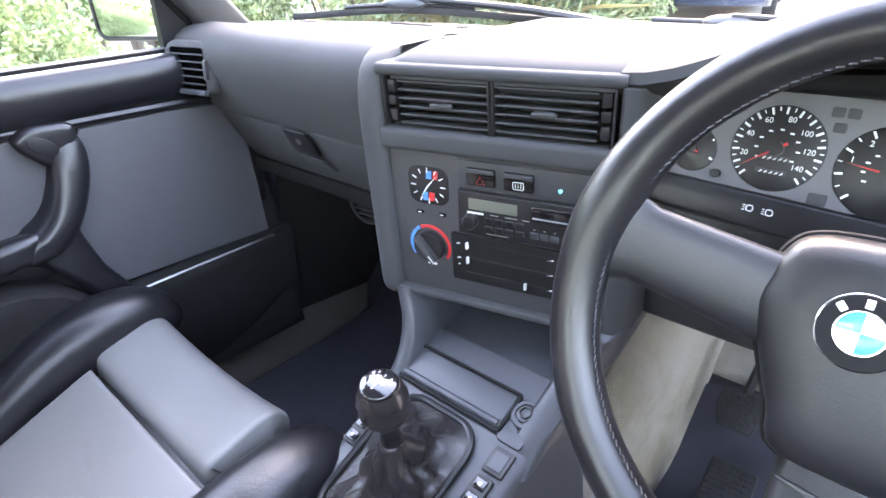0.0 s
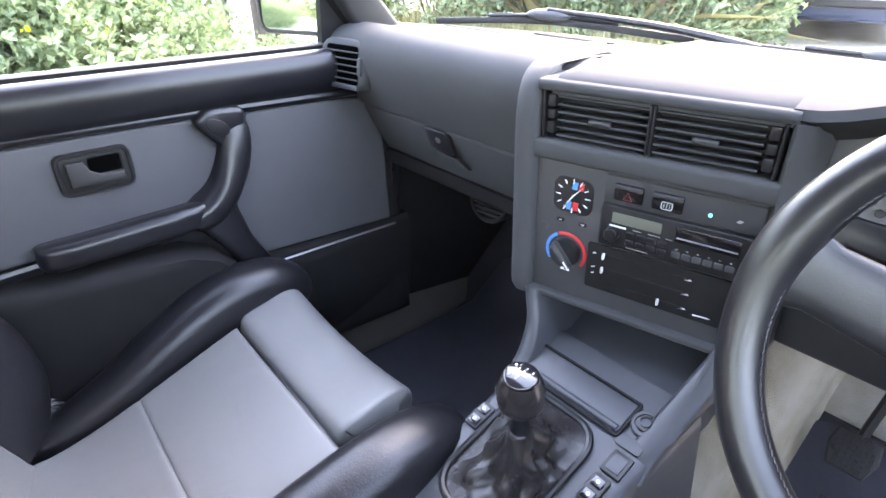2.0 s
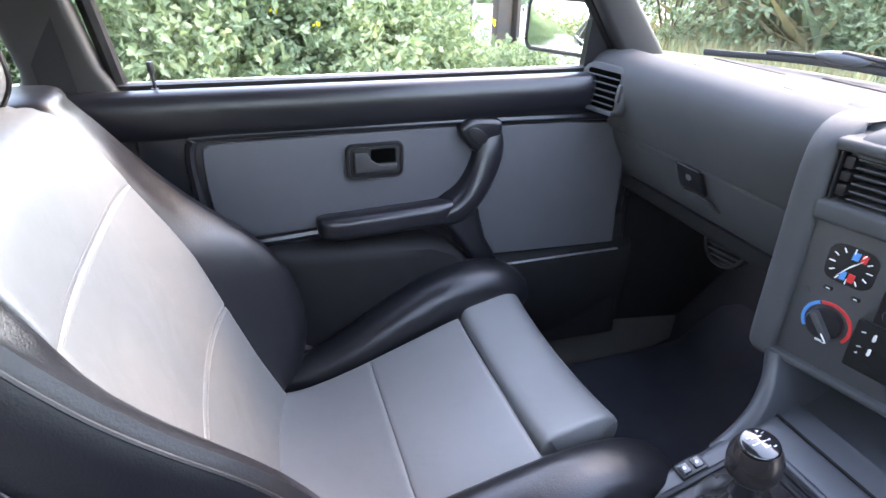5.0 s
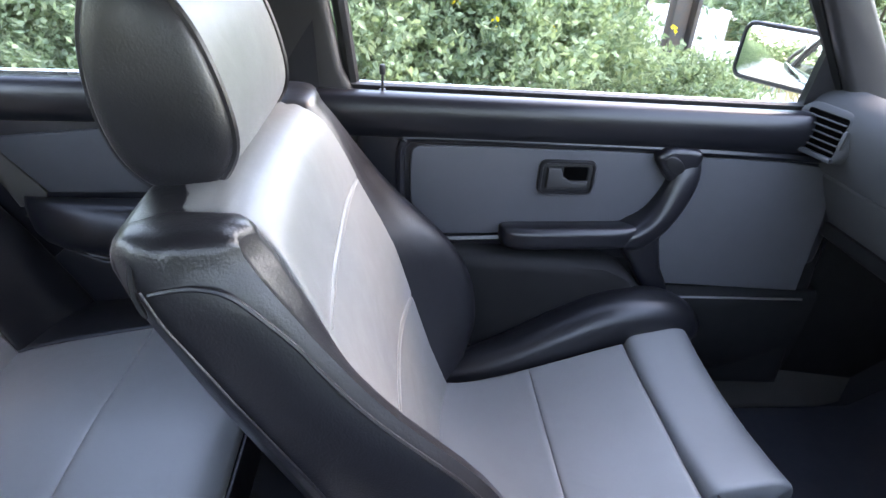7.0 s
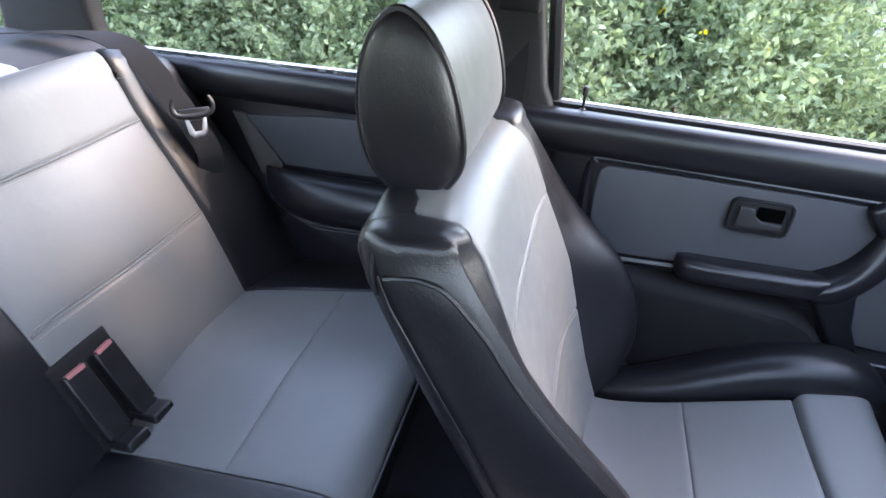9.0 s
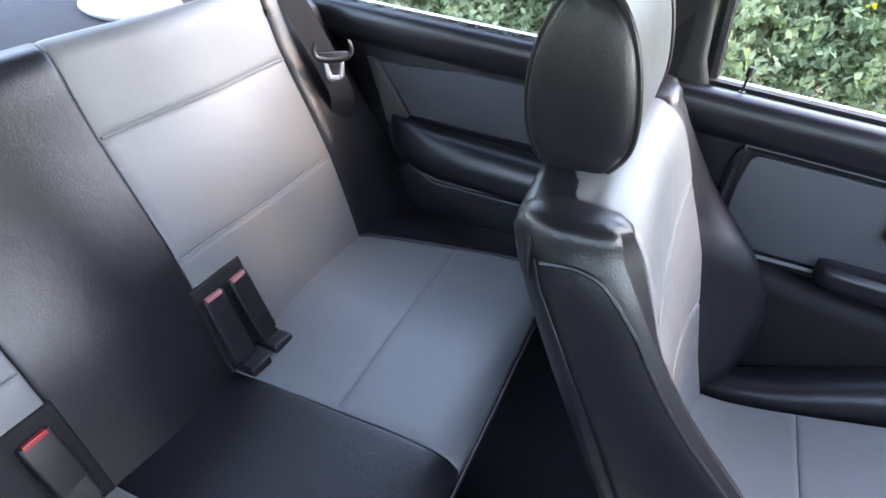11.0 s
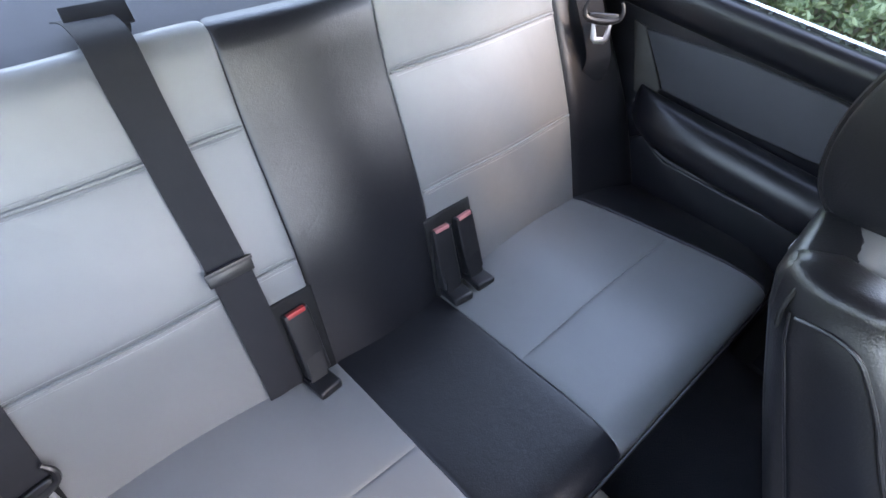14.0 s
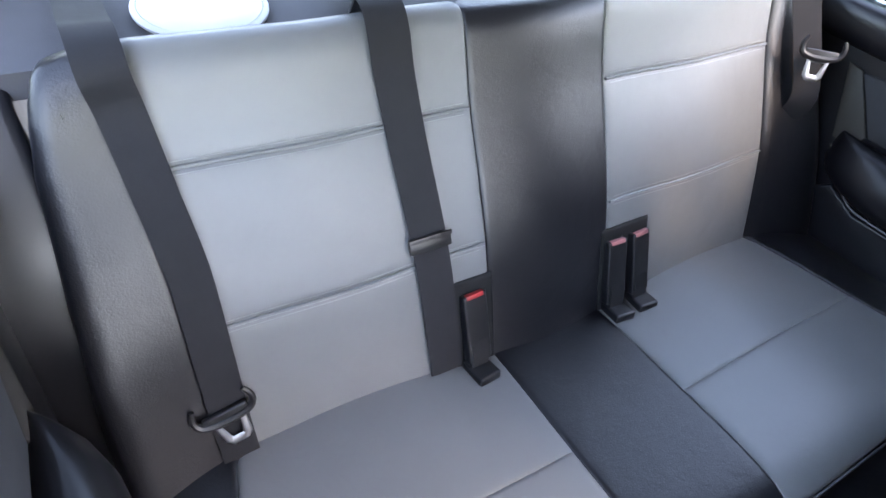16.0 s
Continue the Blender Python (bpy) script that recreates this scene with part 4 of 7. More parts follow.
def rear_side(side):
    o = thing("rear_side_trim", (side * 0.72, 0.1, 0.45), "black vinyl rear side trim with a grey cloth panel and armrest", "side trim", "rear side trims")
    P = lambda a, b, h: (side * (0.715 - h), a, b)
    part("board", prism([(-0.36, 0.20), (0.57, 0.20), (0.57, 0.60), (0.50, 0.905), (-0.36, 0.895)], P, -0.03, 0.0, 0.004), DOOR_VINYL, o)
    part("corner_trim", prism([(-0.03, 0.36), (-0.065, 0.56), (-0.135, 0.72), (-0.225, 0.885), (-0.245, 0.905), (-0.50, 0.905), (-0.50, 0.36)], P, -0.02, 0.078, 0.012), DOOR_VINYL, o)
    bm = top_pad(-0.36, 0.50, 0.902, 0.914, -0.702, 20)
    if side > 0:
        bmesh.ops.scale(bm, vec=(-1, 1, 1), verts=bm.verts)
    part("top_pad", bm, DOOR_VINYL, o, "padded black vinyl window ledge")
    part("cloth_panel", prism([(-0.050, 0.800), (0.03, 0.700), (0.20, 0.704), (0.345, 0.714), (0.405, 0.725), (0.415, 0.76), (0.40, 0.815), (0.34, 0.832), (0.15, 0.824)], P, 0.0, 0.008, 0.004), DOOR_CLOTH, o, "grey cloth insert")
    part("corner_strip", prism([(-0.085, 0.805), (-0.055, 0.803), (0.025, 0.700), (0.015, 0.672), (-0.03, 0.668)], P, 0.0, 0.006, 0.003), material("taupe_trim", (0.050, 0.046, 0.042), 0.55, grain=0.0002, grain_scale=700), o)
    rings = []
    sec = [tuple(p) for p in spline([(0.0, 0.0), (0.35, 0.012), (0.70, 0.004), (0.92, -0.020), (1.0, -0.046), (0.94, -0.072), (0.70, -0.090), (0.35, -0.096), (0.0, -0.092)], 3)]
    for y, w, k in ((-0.02, 0.006, 0.60), (-0.005, 0.026, 0.72), (0.02, 0.046, 0.84), (0.06, 0.064, 0.94), (0.11, 0.075, 1.0), (0.20, 0.080, 1.0), (0.32, 0.080, 1.0), (0.42, 0.078, 1.0), (0.50, 0.07, 1.0)):
        rings.append([P(y, 0.684 + 0.006 * min(1, y * 4) + z * k, w * q) for q, z in sec])
    part("armrest", add_loft(bmesh.new(), rings), DOOR_VINYL, o, "padded black vinyl armrest", sharp=80)
    part("lower_panel", prism([(0.0, 0.36), (0.0, 0.56), (0.03, 0.585), (0.10, 0.556), (0.26, 0.566), (0.40, 0.578), (0.52, 0.582), (0.53, 0.36)], P, 0.0, 0.010, 0.006), DOOR_VINYL, o)
    part("panel_bead", tube([P(a, b, 0.008) for a, b in spline([(-0.02, 0.655), (0.02, 0.618), (0.06, 0.580), (0.11, 0.563), (0.26, 0.572), (0.38, 0.584), (0.50, 0.588)], 5)], 0.0045, 8), DOOR_VINYL, o)
    bm = add_loft(bmesh.new(), [[(side * (0.728 - d), y, z + h) for d, h in ((0.018, 0), (0.020, 0.011), (0.012, 0.013), (0.0, 0.0))] for y, z in ((-0.37, 0.900), (0.1, 0.908), (0.45, 0.915))])
    part("belt_strip", bm, DULL_TRIM, o, "bright metal strip under the window")
    return o


rear_side(-1)
rear_side(1)

# ---- passenger seat ----
seat = thing("passenger_seat", (-0.345, 0.95, 0.21), "reclined sports seat in grey leather with black leather bolsters", "car seat")
XC = -0.345
CU = [np.array(p) for p in spline([(0.700, 0.415), (0.78, 0.408), (0.850, 0.422), (0.915, 0.443), (1.00, 0.474), (1.082, 0.503), (1.10, 0.500)], 5)]


def cu_at(x, y):
    z = np.interp(y, [p[0] for p in CU], [p[1] for p in CU])
    d = abs(x - XC)
    return (x, y, z + 0.10 * max(0, d - 0.06) ** 2 * 2 + 0.4 * max(0, d - 0.12) ** 2)


for y0, y1, e in ((0.70, 0.915, (1, 1, 0, 1)), (0.915, 1.085, (1, 1, 1, 1))):
    part("cushion_panel", pad(lambda u, v, y0=y0, y1=y1: cu_at(-0.520 + 0.350 * u, y0 + (y1 - y0) * v), r=0.010, depth=0.003, skirt=0.03, edges=e, nu=12, nv=8), GREY_LEATHER, seat, "grey leather cushion panel")
# thigh rest
TH = [np.array(p) for p in spline([(1.094, 0.470), (1.098, 0.490), (1.109, 0.501), (1.148, 0.509), (1.184, 0.515), (1.207, 0.509), (1.219, 0.490), (1.216, 0.462), (1.200, 0.440)], 5)]
TL = np.linspace(0, 1, len(TH))
part("thigh_rest", pad(lambda u, v: (-0.545 + 0.350 * u, np.interp(v, TL, [p[0] for p in TH]), np.interp(v, TL, [p[1] for p in TH]) + 0.25 * (abs(u - 0.5) * 0.37) ** 2 * 2), r=0.008, depth=0.006, skirt=0.03, nu=12, nv=22, edges=(1, 1, 0, 0)), GREY_LEATHER, seat, "grey leather pull-out thigh rest")
part("thigh_rest_base", box(-0.535, -0.185, 1.08, 1.205, 0.40, 0.485, 0.015, 3), BLACK_LEATHER, seat)


def bolster(name, rows, mat=BLACK_LEATHER, label="", n=14):
    """rows: centre (x, y, z), width across x, height; each a rounded section standing across the row's run."""
    P = spline([np.array(r) for r in rows], 6)
    rings = []
    for i, r in enumerate(P):
        x, y, z, w, h = r
        a, b = P[max(i - 1, 0)], P[min(i + 1, len(P) - 1)]
        t = Vector((b[0] - a[0], b[1] - a[1], b[2] - a[2])).normalized()
        s = Vector((1, 0, 0))
        s = (s - t * s.dot(t)).normalized()
        up = s.cross(t)
        if up.z < 0 and abs(up.z) > abs(up.y):
            up = -up
        rings.append([Vector((x, y, z)) + s * (w * 0.5 * math.copysign(abs(math.cos(q)) ** 0.75, math.cos(q))) + up * (h * 0.5 * math.copysign(abs(math.sin(q)) ** 0.75, math.sin(q))) for q in [2 * math.pi * k / n for k in range(n)]])
    return part(name, add_loft(bmesh.new(), rings), mat, seat, label, sharp=75)


bolster("cushion_bolster", [(-0.560, 0.740, 0.385, 0.03, 0.04), (-0.568, 0.80, 0.402, 0.07, 0.06), (-0.575, 0.90, 0.432, 0.095, 0.085), (-0.582, 1.00, 0.474, 0.105, 0.11), (-0.586, 1.08, 0.507, 0.11, 0.12), (-0.588, 1.15, 0.518, 0.11, 0.115), (-0.588, 1.20, 0.508, 0.105, 0.105), (-0.588, 1.232, 0.488, 0.08, 0.075), (-0.588, 1.245, 0.478, 0.03, 0.03)], label="raised black leather cushion bolster", n=18)
bolster("cushion_bolster", [(-0.128, 0.735, 0.405, 0.05, 0.06), (-0.125, 0.78, 0.415, 0.085, 0.10), (-0.122, 0.90, 0.440, 0.10, 0.12), (-0.120, 1.02, 0.468, 0.105, 0.12), (-0.120, 1.12, 0.488, 0.105, 0.11), (-0.122, 1.19, 0.486, 0.10, 0.10), (-0.124, 1.225, 0.470, 0.08, 0.08), (-0.124, 1.237, 0.460, 0.03, 0.03)], label="black leather cushion bolster", n=18)
part("seat_base", box(-0.60, -0.09, 0.70, 1.20, 0.30, 0.385, 0.02, 3), BLACK_LEATHER, seat)
for sx in (-0.57, -0.12):
    part("rail", box(sx - 0.018, sx + 0.018, 0.72, 1.26, 0.205, 0.245, 0.004), MATT_BLACK, seat)
    for sy in (0.74, 1.14):
        part("rail_foot", box(sx - 0.015, sx + 0.015, sy - 0.03, sy + 0.03, 0.24, 0.32, 0.004), BLACK_PLASTIC, seat)

# backrest: front line of the grey centre, front line of the bolsters, rear line of the shell, by height
CEN = [(0.40, 0.745), (0.50, 0.705), (0.60, 0.672), (0.70, 0.640), (0.80, 0.606), (0.86, 0.586), (0.92, 0.560), (0.955, 0.535), (0.975, 0.50)]
BOL = [(0.42, 0.79), (0.50, 0.815), (0.60, 0.800), (0.68, 0.752), (0.78, 0.645), (0.863, 0.582), (0.92, 0.545), (0.945, 0.520)]
REAR = [(0.40, 0.69), (0.50, 0.650), (0.60, 0.605), (0.785, 0.502), (0.907, 0.440), (0.945, 0.435)]


def half(z):
    """Half width of the backrest."""
    return lerp([(0.40, 0.235), (0.5, 0.258), (0.65, 0.270), (0.80, 0.266), (0.90, 0.260), (0.935, 0.252), (0.945, 0.246), (0.975, 0.21)], z)


def cen_half(z, sd=-1):
    """Half width of the grey centre, wider beside the handbrake than beside the door."""
    if sd > 0:
        return lerp([(0.40, 0.185), (0.60, 0.212), (0.75, 0.214), (0.86, 0.206), (0.92, 0.200), (0.945, 0.195), (0.975, 0.165)], z)
    return lerp([(0.40, 0.170), (0.60, 0.178), (0.75, 0.182), (0.86, 0.164), (0.92, 0.156), (0.945, 0.150), (0.975, 0.135)], z)


def soft(tab, z):
    """Table value with its corners smoothed."""
    return sum(lerp(tab, z + d) for d in (-0.03, -0.015, 0, 0.015, 0.03)) / 5


ZS = [0.42, 0.44, 0.46, 0.48, 0.50, 0.525, 0.55, 0.575, 0.60, 0.625, 0.65, 0.675, 0.70, 0.725, 0.75, 0.775, 0.80, 0.82, 0.84, 0.86, 0.88, 0.900, 0.918, 0.931]
# centre, three padded panels with seams between
for z0, z1, e in ((0.40, 0.61, (1, 1, 0, 1)), (0.61, 0.832, (1, 1, 1, 1))):
    def f(u, v, z0=z0, z1=z1):
        z = z0 + (z1 - z0) * v
        q = 2 * u - 1
        return (XC + cen_half(z, q) * q, lerp(CEN, z) + 0.024 * abs(q) ** 2.5 * lerp([(0.4, 1.0), (0.7, 1.0), (0.86, 0.1), (0.97, -0.4)], z), z)
    part("backrest_panel", pad(f, r=0.009, depth=0.0032, skirt=0.03, edges=e, nu=14, nv=12), GREY_LEATHER, seat, "grey leather backrest panel")
TOPC = [tuple(p) for p in spline([(lerp(CEN, 0.832), 0.832), (lerp(CEN, 0.88), 0.88), (0.562, 0.915), (0.546, 0.934), (0.520, 0.946), (0.485, 0.948), (0.450, 0.940), (0.432, 0.920)], 5)]
TL2 = np.linspace(0, 1, len(TOPC))


def top_at(u, v):
    q = 2 * u - 1
    y, z = np.interp(v, TL2, [p[0] for p in TOPC]), np.interp(v, TL2, [p[1] for p in TOPC])
    w = cen_half(min(z, 0.945), q) - 0.020 * max(0.0, v - 0.5)
    return (XC + w * q, y + 0.024 * abs(q) ** 2.5 * max(0.0, 0.4 - v), z - 0.004 * abs(q) ** 4)


part("backrest_panel", pad(top_at, r=0.009, depth=0.0032, skirt=0.03, edges=(1, 1, 1, 0), nu=24, nv=26, swell=lambda u, v: 0.0022 * math.sin(v * 60 + 3 * u) * max(0.0, abs(2 * u - 1) - 0.72) / 0.28 * min(1.0, max(0.0, v - 0.45) * 6)), GREY_LEATHER, seat, "grey leather shoulder panel", sharp=80)
# stitch lines beside the seams across the centre
for zs in (0.61, 0.832):
    for dz in (-0.006, 0.006):
        z = zs + dz
        run = []
        for i in range(21):
            q = -0.95 + 1.9 * i / 20
            run.append((XC + cen_half(z, q) * q, lerp(CEN, z) + 0.024 * abs(q) ** 2.5 * lerp([(0.4, 1.0), (0.7, 1.0), (0.86, 0.1), (0.97, -0.4)], z) + 0.0004, z))
        part("stitching", tube(run, 0.0005, 5), THREAD, seat)
for sd in (-1, 1):
    rings = []
    for z in ZS:
        xo, xi = half(z), cen_half(z, sd)
        yb, yr, yc = soft(BOL, z), soft(REAR, z), lerp(CEN, z)
        yc2 = yc + 0.024 * lerp([(0.4, 1), (0.7, 1), (0.86, 0.1), (0.97, -0.4)], z)
        d, e = xo - xi, max(0.004, yb - yc2)
        sec = [(xi - 0.012, yr + 0.03), (xi - 0.010, yc2 - 0.012), (xi + 0.002, yc2 + 0.04 * e), (xi + 0.28 * d, yc2 + 0.34 * e), (xi + 0.52 * d, yc2 + 0.74 * e), (xi + 0.72 * d, yb - 0.03 * e + 0.003),
               (xi + 0.86 * d, yb + 0.005), (xo - 0.008, yb + 0.001), (xo - 0.001, yb - 0.010), (xo + 0.004, yb - 0.04), (xo + 0.005, (yb + yr) / 2), (xo + 0.001, yr + 0.03), (xo - 0.012, yr + 0.008), (xo - 0.04, yr)]
        if sd > 0:
            sec[3:7] = [(xi + 0.16 * d, yc2 + 0.46 * e), (xi + 0.32 * d, yc2 + 0.86 * e), (xi + 0.54 * d, yb + 0.004), (xi + 0.78 * d, yb + 0.008)]
        rings.append([(XC + sd * p, q, z) for p, q in sec])
    # rounded shoulder
    c = np.mean(np.array(rings[-1]), axis=0)
    top = rings[-1]
    for k, dz in ((0.965, 0.006), (0.90, 0.0115), (0.78, 0.0155), (0.58, 0.0185), (0.30, 0.0200)):
        rings.append([tuple(c + (np.array(p) - c) * k + np.array((0, 0, dz))) for p in top])
    bm = add_loft(bmesh.new(), rings)
    part("backrest_bolster", bm, BLACK_LEATHER, seat, "black leather backrest wing with piped edges", sharp=60)
    pip = [(XC + sd * (half(z) - 0.0005), soft(BOL, z) - 0.004, z) for z in ZS[:-4]]
    pip += [(XC + sd * 0.2632, 0.549, 0.897), (XC + sd * 0.2638, 0.532, 0.911), (XC + sd * 0.2632, 0.512, 0.915), (XC + sd * 0.2626, 0.494, 0.913), (XC + sd * 0.2618, 0.476, 0.908)]
    part("piping", tube(spline(pip, 3), 0.0023, 6), BLACK_LEATHER, seat)
    part("stitching", tube(spline([(p[0] - sd * 0.012, p[1] + 0.0075, p[2]) for p in pip[:-5]], 4), 0.0008, 5), SEAM, seat)
    mid = [(XC + sd * (half(z) + 0.0035), lerp([(0.42, 0.70), (0.60, 0.645), (0.721, 0.577), (0.885, 0.480), (0.925, 0.468)], z), z) for z in ZS[1:-3]] + [(XC + sd * 0.2625, 0.470, 0.911)]
    part("side_piping", tube(spline(mid, 3), 0.0015, 6), BLACK_LEATHER, seat)
# dark gap between the rear shell and the shoulder
for sd in (-1, 1):
    part("shell_gap", tube(spline([(XC + sd * 0.2605, 0.470, 0.885), (XC + sd * 0.2590, 0.464, 0.905), (XC + sd * 0.2525, 0.462, 0.922), (XC + sd * 0.236, 0.462, 0.936)], 4), [0.0008] + [0.0026] * 11 + [0.001], 6), MATT_BLACK, seat)
# rear shell
part("back_shell", pad(lambda u, v: (XC - (2 * u - 1) * (half(0.40 + 0.54 * v) - 0.01), lerp(REAR, 0.40 + 0.54 * v) - 0.012 * (1 - (2 * u - 1) ** 2), 0.40 + 0.54 * v), r=0.025, depth=0.015, skirt=0.04, nu=14, nv=16, out=(0, -1, 0)), BLACK_LEATHER, seat, "black leather seat back")
# head restraint: egg-shaped side faces, grey front band
EGG = [tuple(p) for p in spline([(0.462, 0.932), (0.492, 0.938), (0.513, 0.965), (0.517, 0.995), (0.508, 1.04), (0.492, 1.082), (0.468, 1.115), (0.440, 1.128), (0.415, 1.105), (0.401, 1.06), (0.400, 1.01), (0.412, 0.965), (0.435, 0.938)], 4, True)]
ec = np.mean(np.array(EGG), axis=0)


def egg_ring(x, s):
    return [(x, ec[0] + (p[0] - ec[0]) * s, ec[1] + (p[1] - ec[1]) * s) for p in EGG]


hx0, hx1 = -0.490, -0.208
hr = part("head_restraint", add_loft(bmesh.new(), [egg_ring(hx0 + 0.012, 0.97), egg_ring(hx0 + 0.03, 1.0), egg_ring((hx0 + hx1) / 2, 1.01), egg_ring(hx1 - 0.03, 1.0), egg_ring(hx1 - 0.012, 0.97)]), GREY_LEATHER, seat, "grey and black leather head restraint", sharp=60)
for sd, hx in ((1, hx1), (-1, hx0)):
    rg = [egg_ring(hx - sd * 0.013, 0.975), egg_ring(hx - sd * 0.005, 0.955), egg_ring(hx - sd * 0.001, 0.90), egg_ring(hx + sd * 0.003, 0.7), egg_ring(hx + sd * 0.006, 0.4), egg_ring(hx + sd * 0.007, 0.1)]
    part("side_face", add_loft(bmesh.new(), rg), BLACK_LEATHER, hr, "black grained leather end", sharp=70)
    part("piping", tube(egg_ring(hx - sd * 0.010, 0.985), 0.0038, 6, True, 1, (1, 0, 0)), BLACK_LEATHER, hr)
# black rear half
rb = []
for x in np.linspace(hx0 + 0.012, hx1 - 0.012, 6):
    rb.append([(x, ec[0] + (p[0] - ec[0]) * 1.012, ec[1] + (p[1] - ec[1]) * 1.012) for p in EGG[30:50]])
bm = bmesh.new()
add_loft(bm, rb, False, False, closed=False)
part("rear_face", bm, BLACK_LEATHER, hr)
for sx in (-0.075, 0.075):
    part("post", tube([(XC + sx, 0.47, 0.88), (XC + sx, 0.457, 0.95)], 0.006, 8), CHROME, seat)
# reclining knob beside the cushion
RK = Matrix.Translation((-0.606, 0.803, 0.402)) @ Euler((radians(-18), radians(58), 0)).to_matrix().to_4x4()
rk = part("recline_cover", lathe([(0.042, -0.02), (0.042, 0.0), (0.040, 0.003), (0.037, 0.003), (0.036, 0.0005), (0.033, 0.0005), (0.032, 0.004), (0.028, 0.004), (0.027, 0.0015), (0.023, 0.0015), (0.021, 0.005), (0.0005, 0.006)], RK, 30), BLACK_PLASTIC, seat, "ribbed black recliner cover")
for q in range(5):
    part("cover_bolt", lathe([(0.0028, 0.004), (0.0028, 0.0072), (0.0005, 0.0078)], RK @ Matrix.Translation((0.014 * math.cos(1.257 * q), 0.014 * math.sin(1.257 * q), 0)), 10), STEEL, rk)
# front belt: runout by the door pillar
bl = thing("front_seat_belt", (-0.675, 0.50, 0.23), "dark front seat belt hanging by the door pillar", "seat belt")
part("webbing", ribbon(spline([(-0.660, 0.50, 1.09), (-0.670, 0.505, 1.0), (-0.682, 0.51, 0.85), (-0.678, 0.515, 0.6), (-0.672, 0.52, 0.25)], 5), (0.1, 1, 0), 0.047), WEBBING, bl)
part("upper_guide", box(-0.672, -0.645, 0.47, 0.54, 1.070, 1.110, 0.008, 3), BLACK_PLASTIC, bl)

# ---- dashboard ----
dash = thing("dashboard", (0, 1.60, 0.66), "dark grey grained plastic dashboard of a right-hand-drive car", "dashboard")


UP = [tuple(p) for p in spline([(1.447, 0.806), (1.436, 0.826), (1.420, 0.862), (1.412, 0.895), (1.416, 0.922), (1.434, 0.941), (1.466, 0.950), (1.486, 0.949), (1.496, 0.942), (1.515, 0.9395), (1.58, 0.939), (1.68, 0.936), (1.80, 0.922)], 4)]
rings = []
for x in np.linspace(-0.715, -0.105, 15):
    k = 1 - 0.5 * max(0, (-0.62 - x) / 0.09) ** 2
    rings.append([(x, y - (0.30 * max(0, abs(x) - 0.42) ** 2 if y > 1.5 else 0) - max(0, y - 1.5) * 2.0 * max(0, abs(x) - 0.3) ** 2, z) for y, z in UP] + [(x, 1.70, 0.80)])
part("upper_pad", add_loft(bmesh.new(), rings), DASH, dash, "rounded dark grey dash top", sharp=50)
# top over the middle and the driver's side
rings = []
TOPM = [(1.400, 0.925), (1.402, 0.936), (1.412, 0.945), (1.45, 0.952), (1.56, 0.955), (1.70, 0.952), (1.84, 0.925)]
for x in (-0.150, -0.140, -0.130, -0.120, -0.105, -0.06, 0.0, 0.07, 0.135):
    sh = 0.25 * (x + 0.131)
    back = 0.064 * max(0.0, (-0.118 - x) / 0.032)
    rings.append([(x, y + (sh - 0.025 + back if y < 1.5 else 0), z) for y, z in [(ty, tz - 0.007 * max(0.0, (-0.118 - x) / 0.032)) for ty, tz in TOPM]] + [(x, 1.80, 0.80), (x, 1.46 + sh, 0.80), (x, 1.42 + sh, 0.90)])
part("centre_top", add_loft(bmesh.new(), rings), DASH, dash, sharp=50)
rings = []
for x in np.linspace(0.118, 0.70, 26):
    q = min(1, max(0, (x - 0.118) / 0.17)) * min(1, max(0, (0.68 - x) / 0.10))
    q = q * q * (3 - 2 * q)
    yf = 1.438 - 0.020 * q
    zt = 0.946 + 0.046 * q
    rings.append([(x, yf + 0.014, zt - 0.024), (x, yf, zt - 0.014), (x, yf + 0.002, zt - 0.004), (x, yf + 0.02, zt + 0.004), (x, 1.52, zt + 0.008), (x, 1.62, 0.956 + 0.026 * q), (x, 1.72, 0.954 + 0.006 * q), (x, 1.84 - 0.5 * max(0, x - 0.2) ** 2 * 2, 0.925), (x, 1.70, 0.905), (x, yf + 0.05, 0.905 + 0.055 * q)])
part("binnacle_hood", add_loft(bmesh.new(), rings), DASH, dash, "raised hood over the instruments", sharp=50)
# defroster slots and lid of the small speaker on the passenger's side
for x0, x1, y in ((-0.60, -0.44, 1.62), (-0.40, -0.24, 1.66)):
    part("defroster_slot", box(x0, x1, y - 0.006, y + 0.006, 0.930, 0.9395, 0.002), MATT_BLACK, dash)
for px in (-0.50, -0.315):
    part("tray_clip", add_loft(bmesh.new(), [[(px - 0.004 + 0.02 * q, 1.486 + 0.028 * q, 0.9405), (px + 0.004 + 0.02 * q, 1.486 + 0.028 * q, 0.9405), (px + 0.003 + 0.02 * q, 1.486 + 0.028 * q, 0.9415 + 0.0085 * (1 - q)), (px - 0.003 + 0.02 * q, 1.486 + 0.028 * q, 0.9415 + 0.0085 * (1 - q))] for q in (0, 0.5, 1)]), DASH, dash)

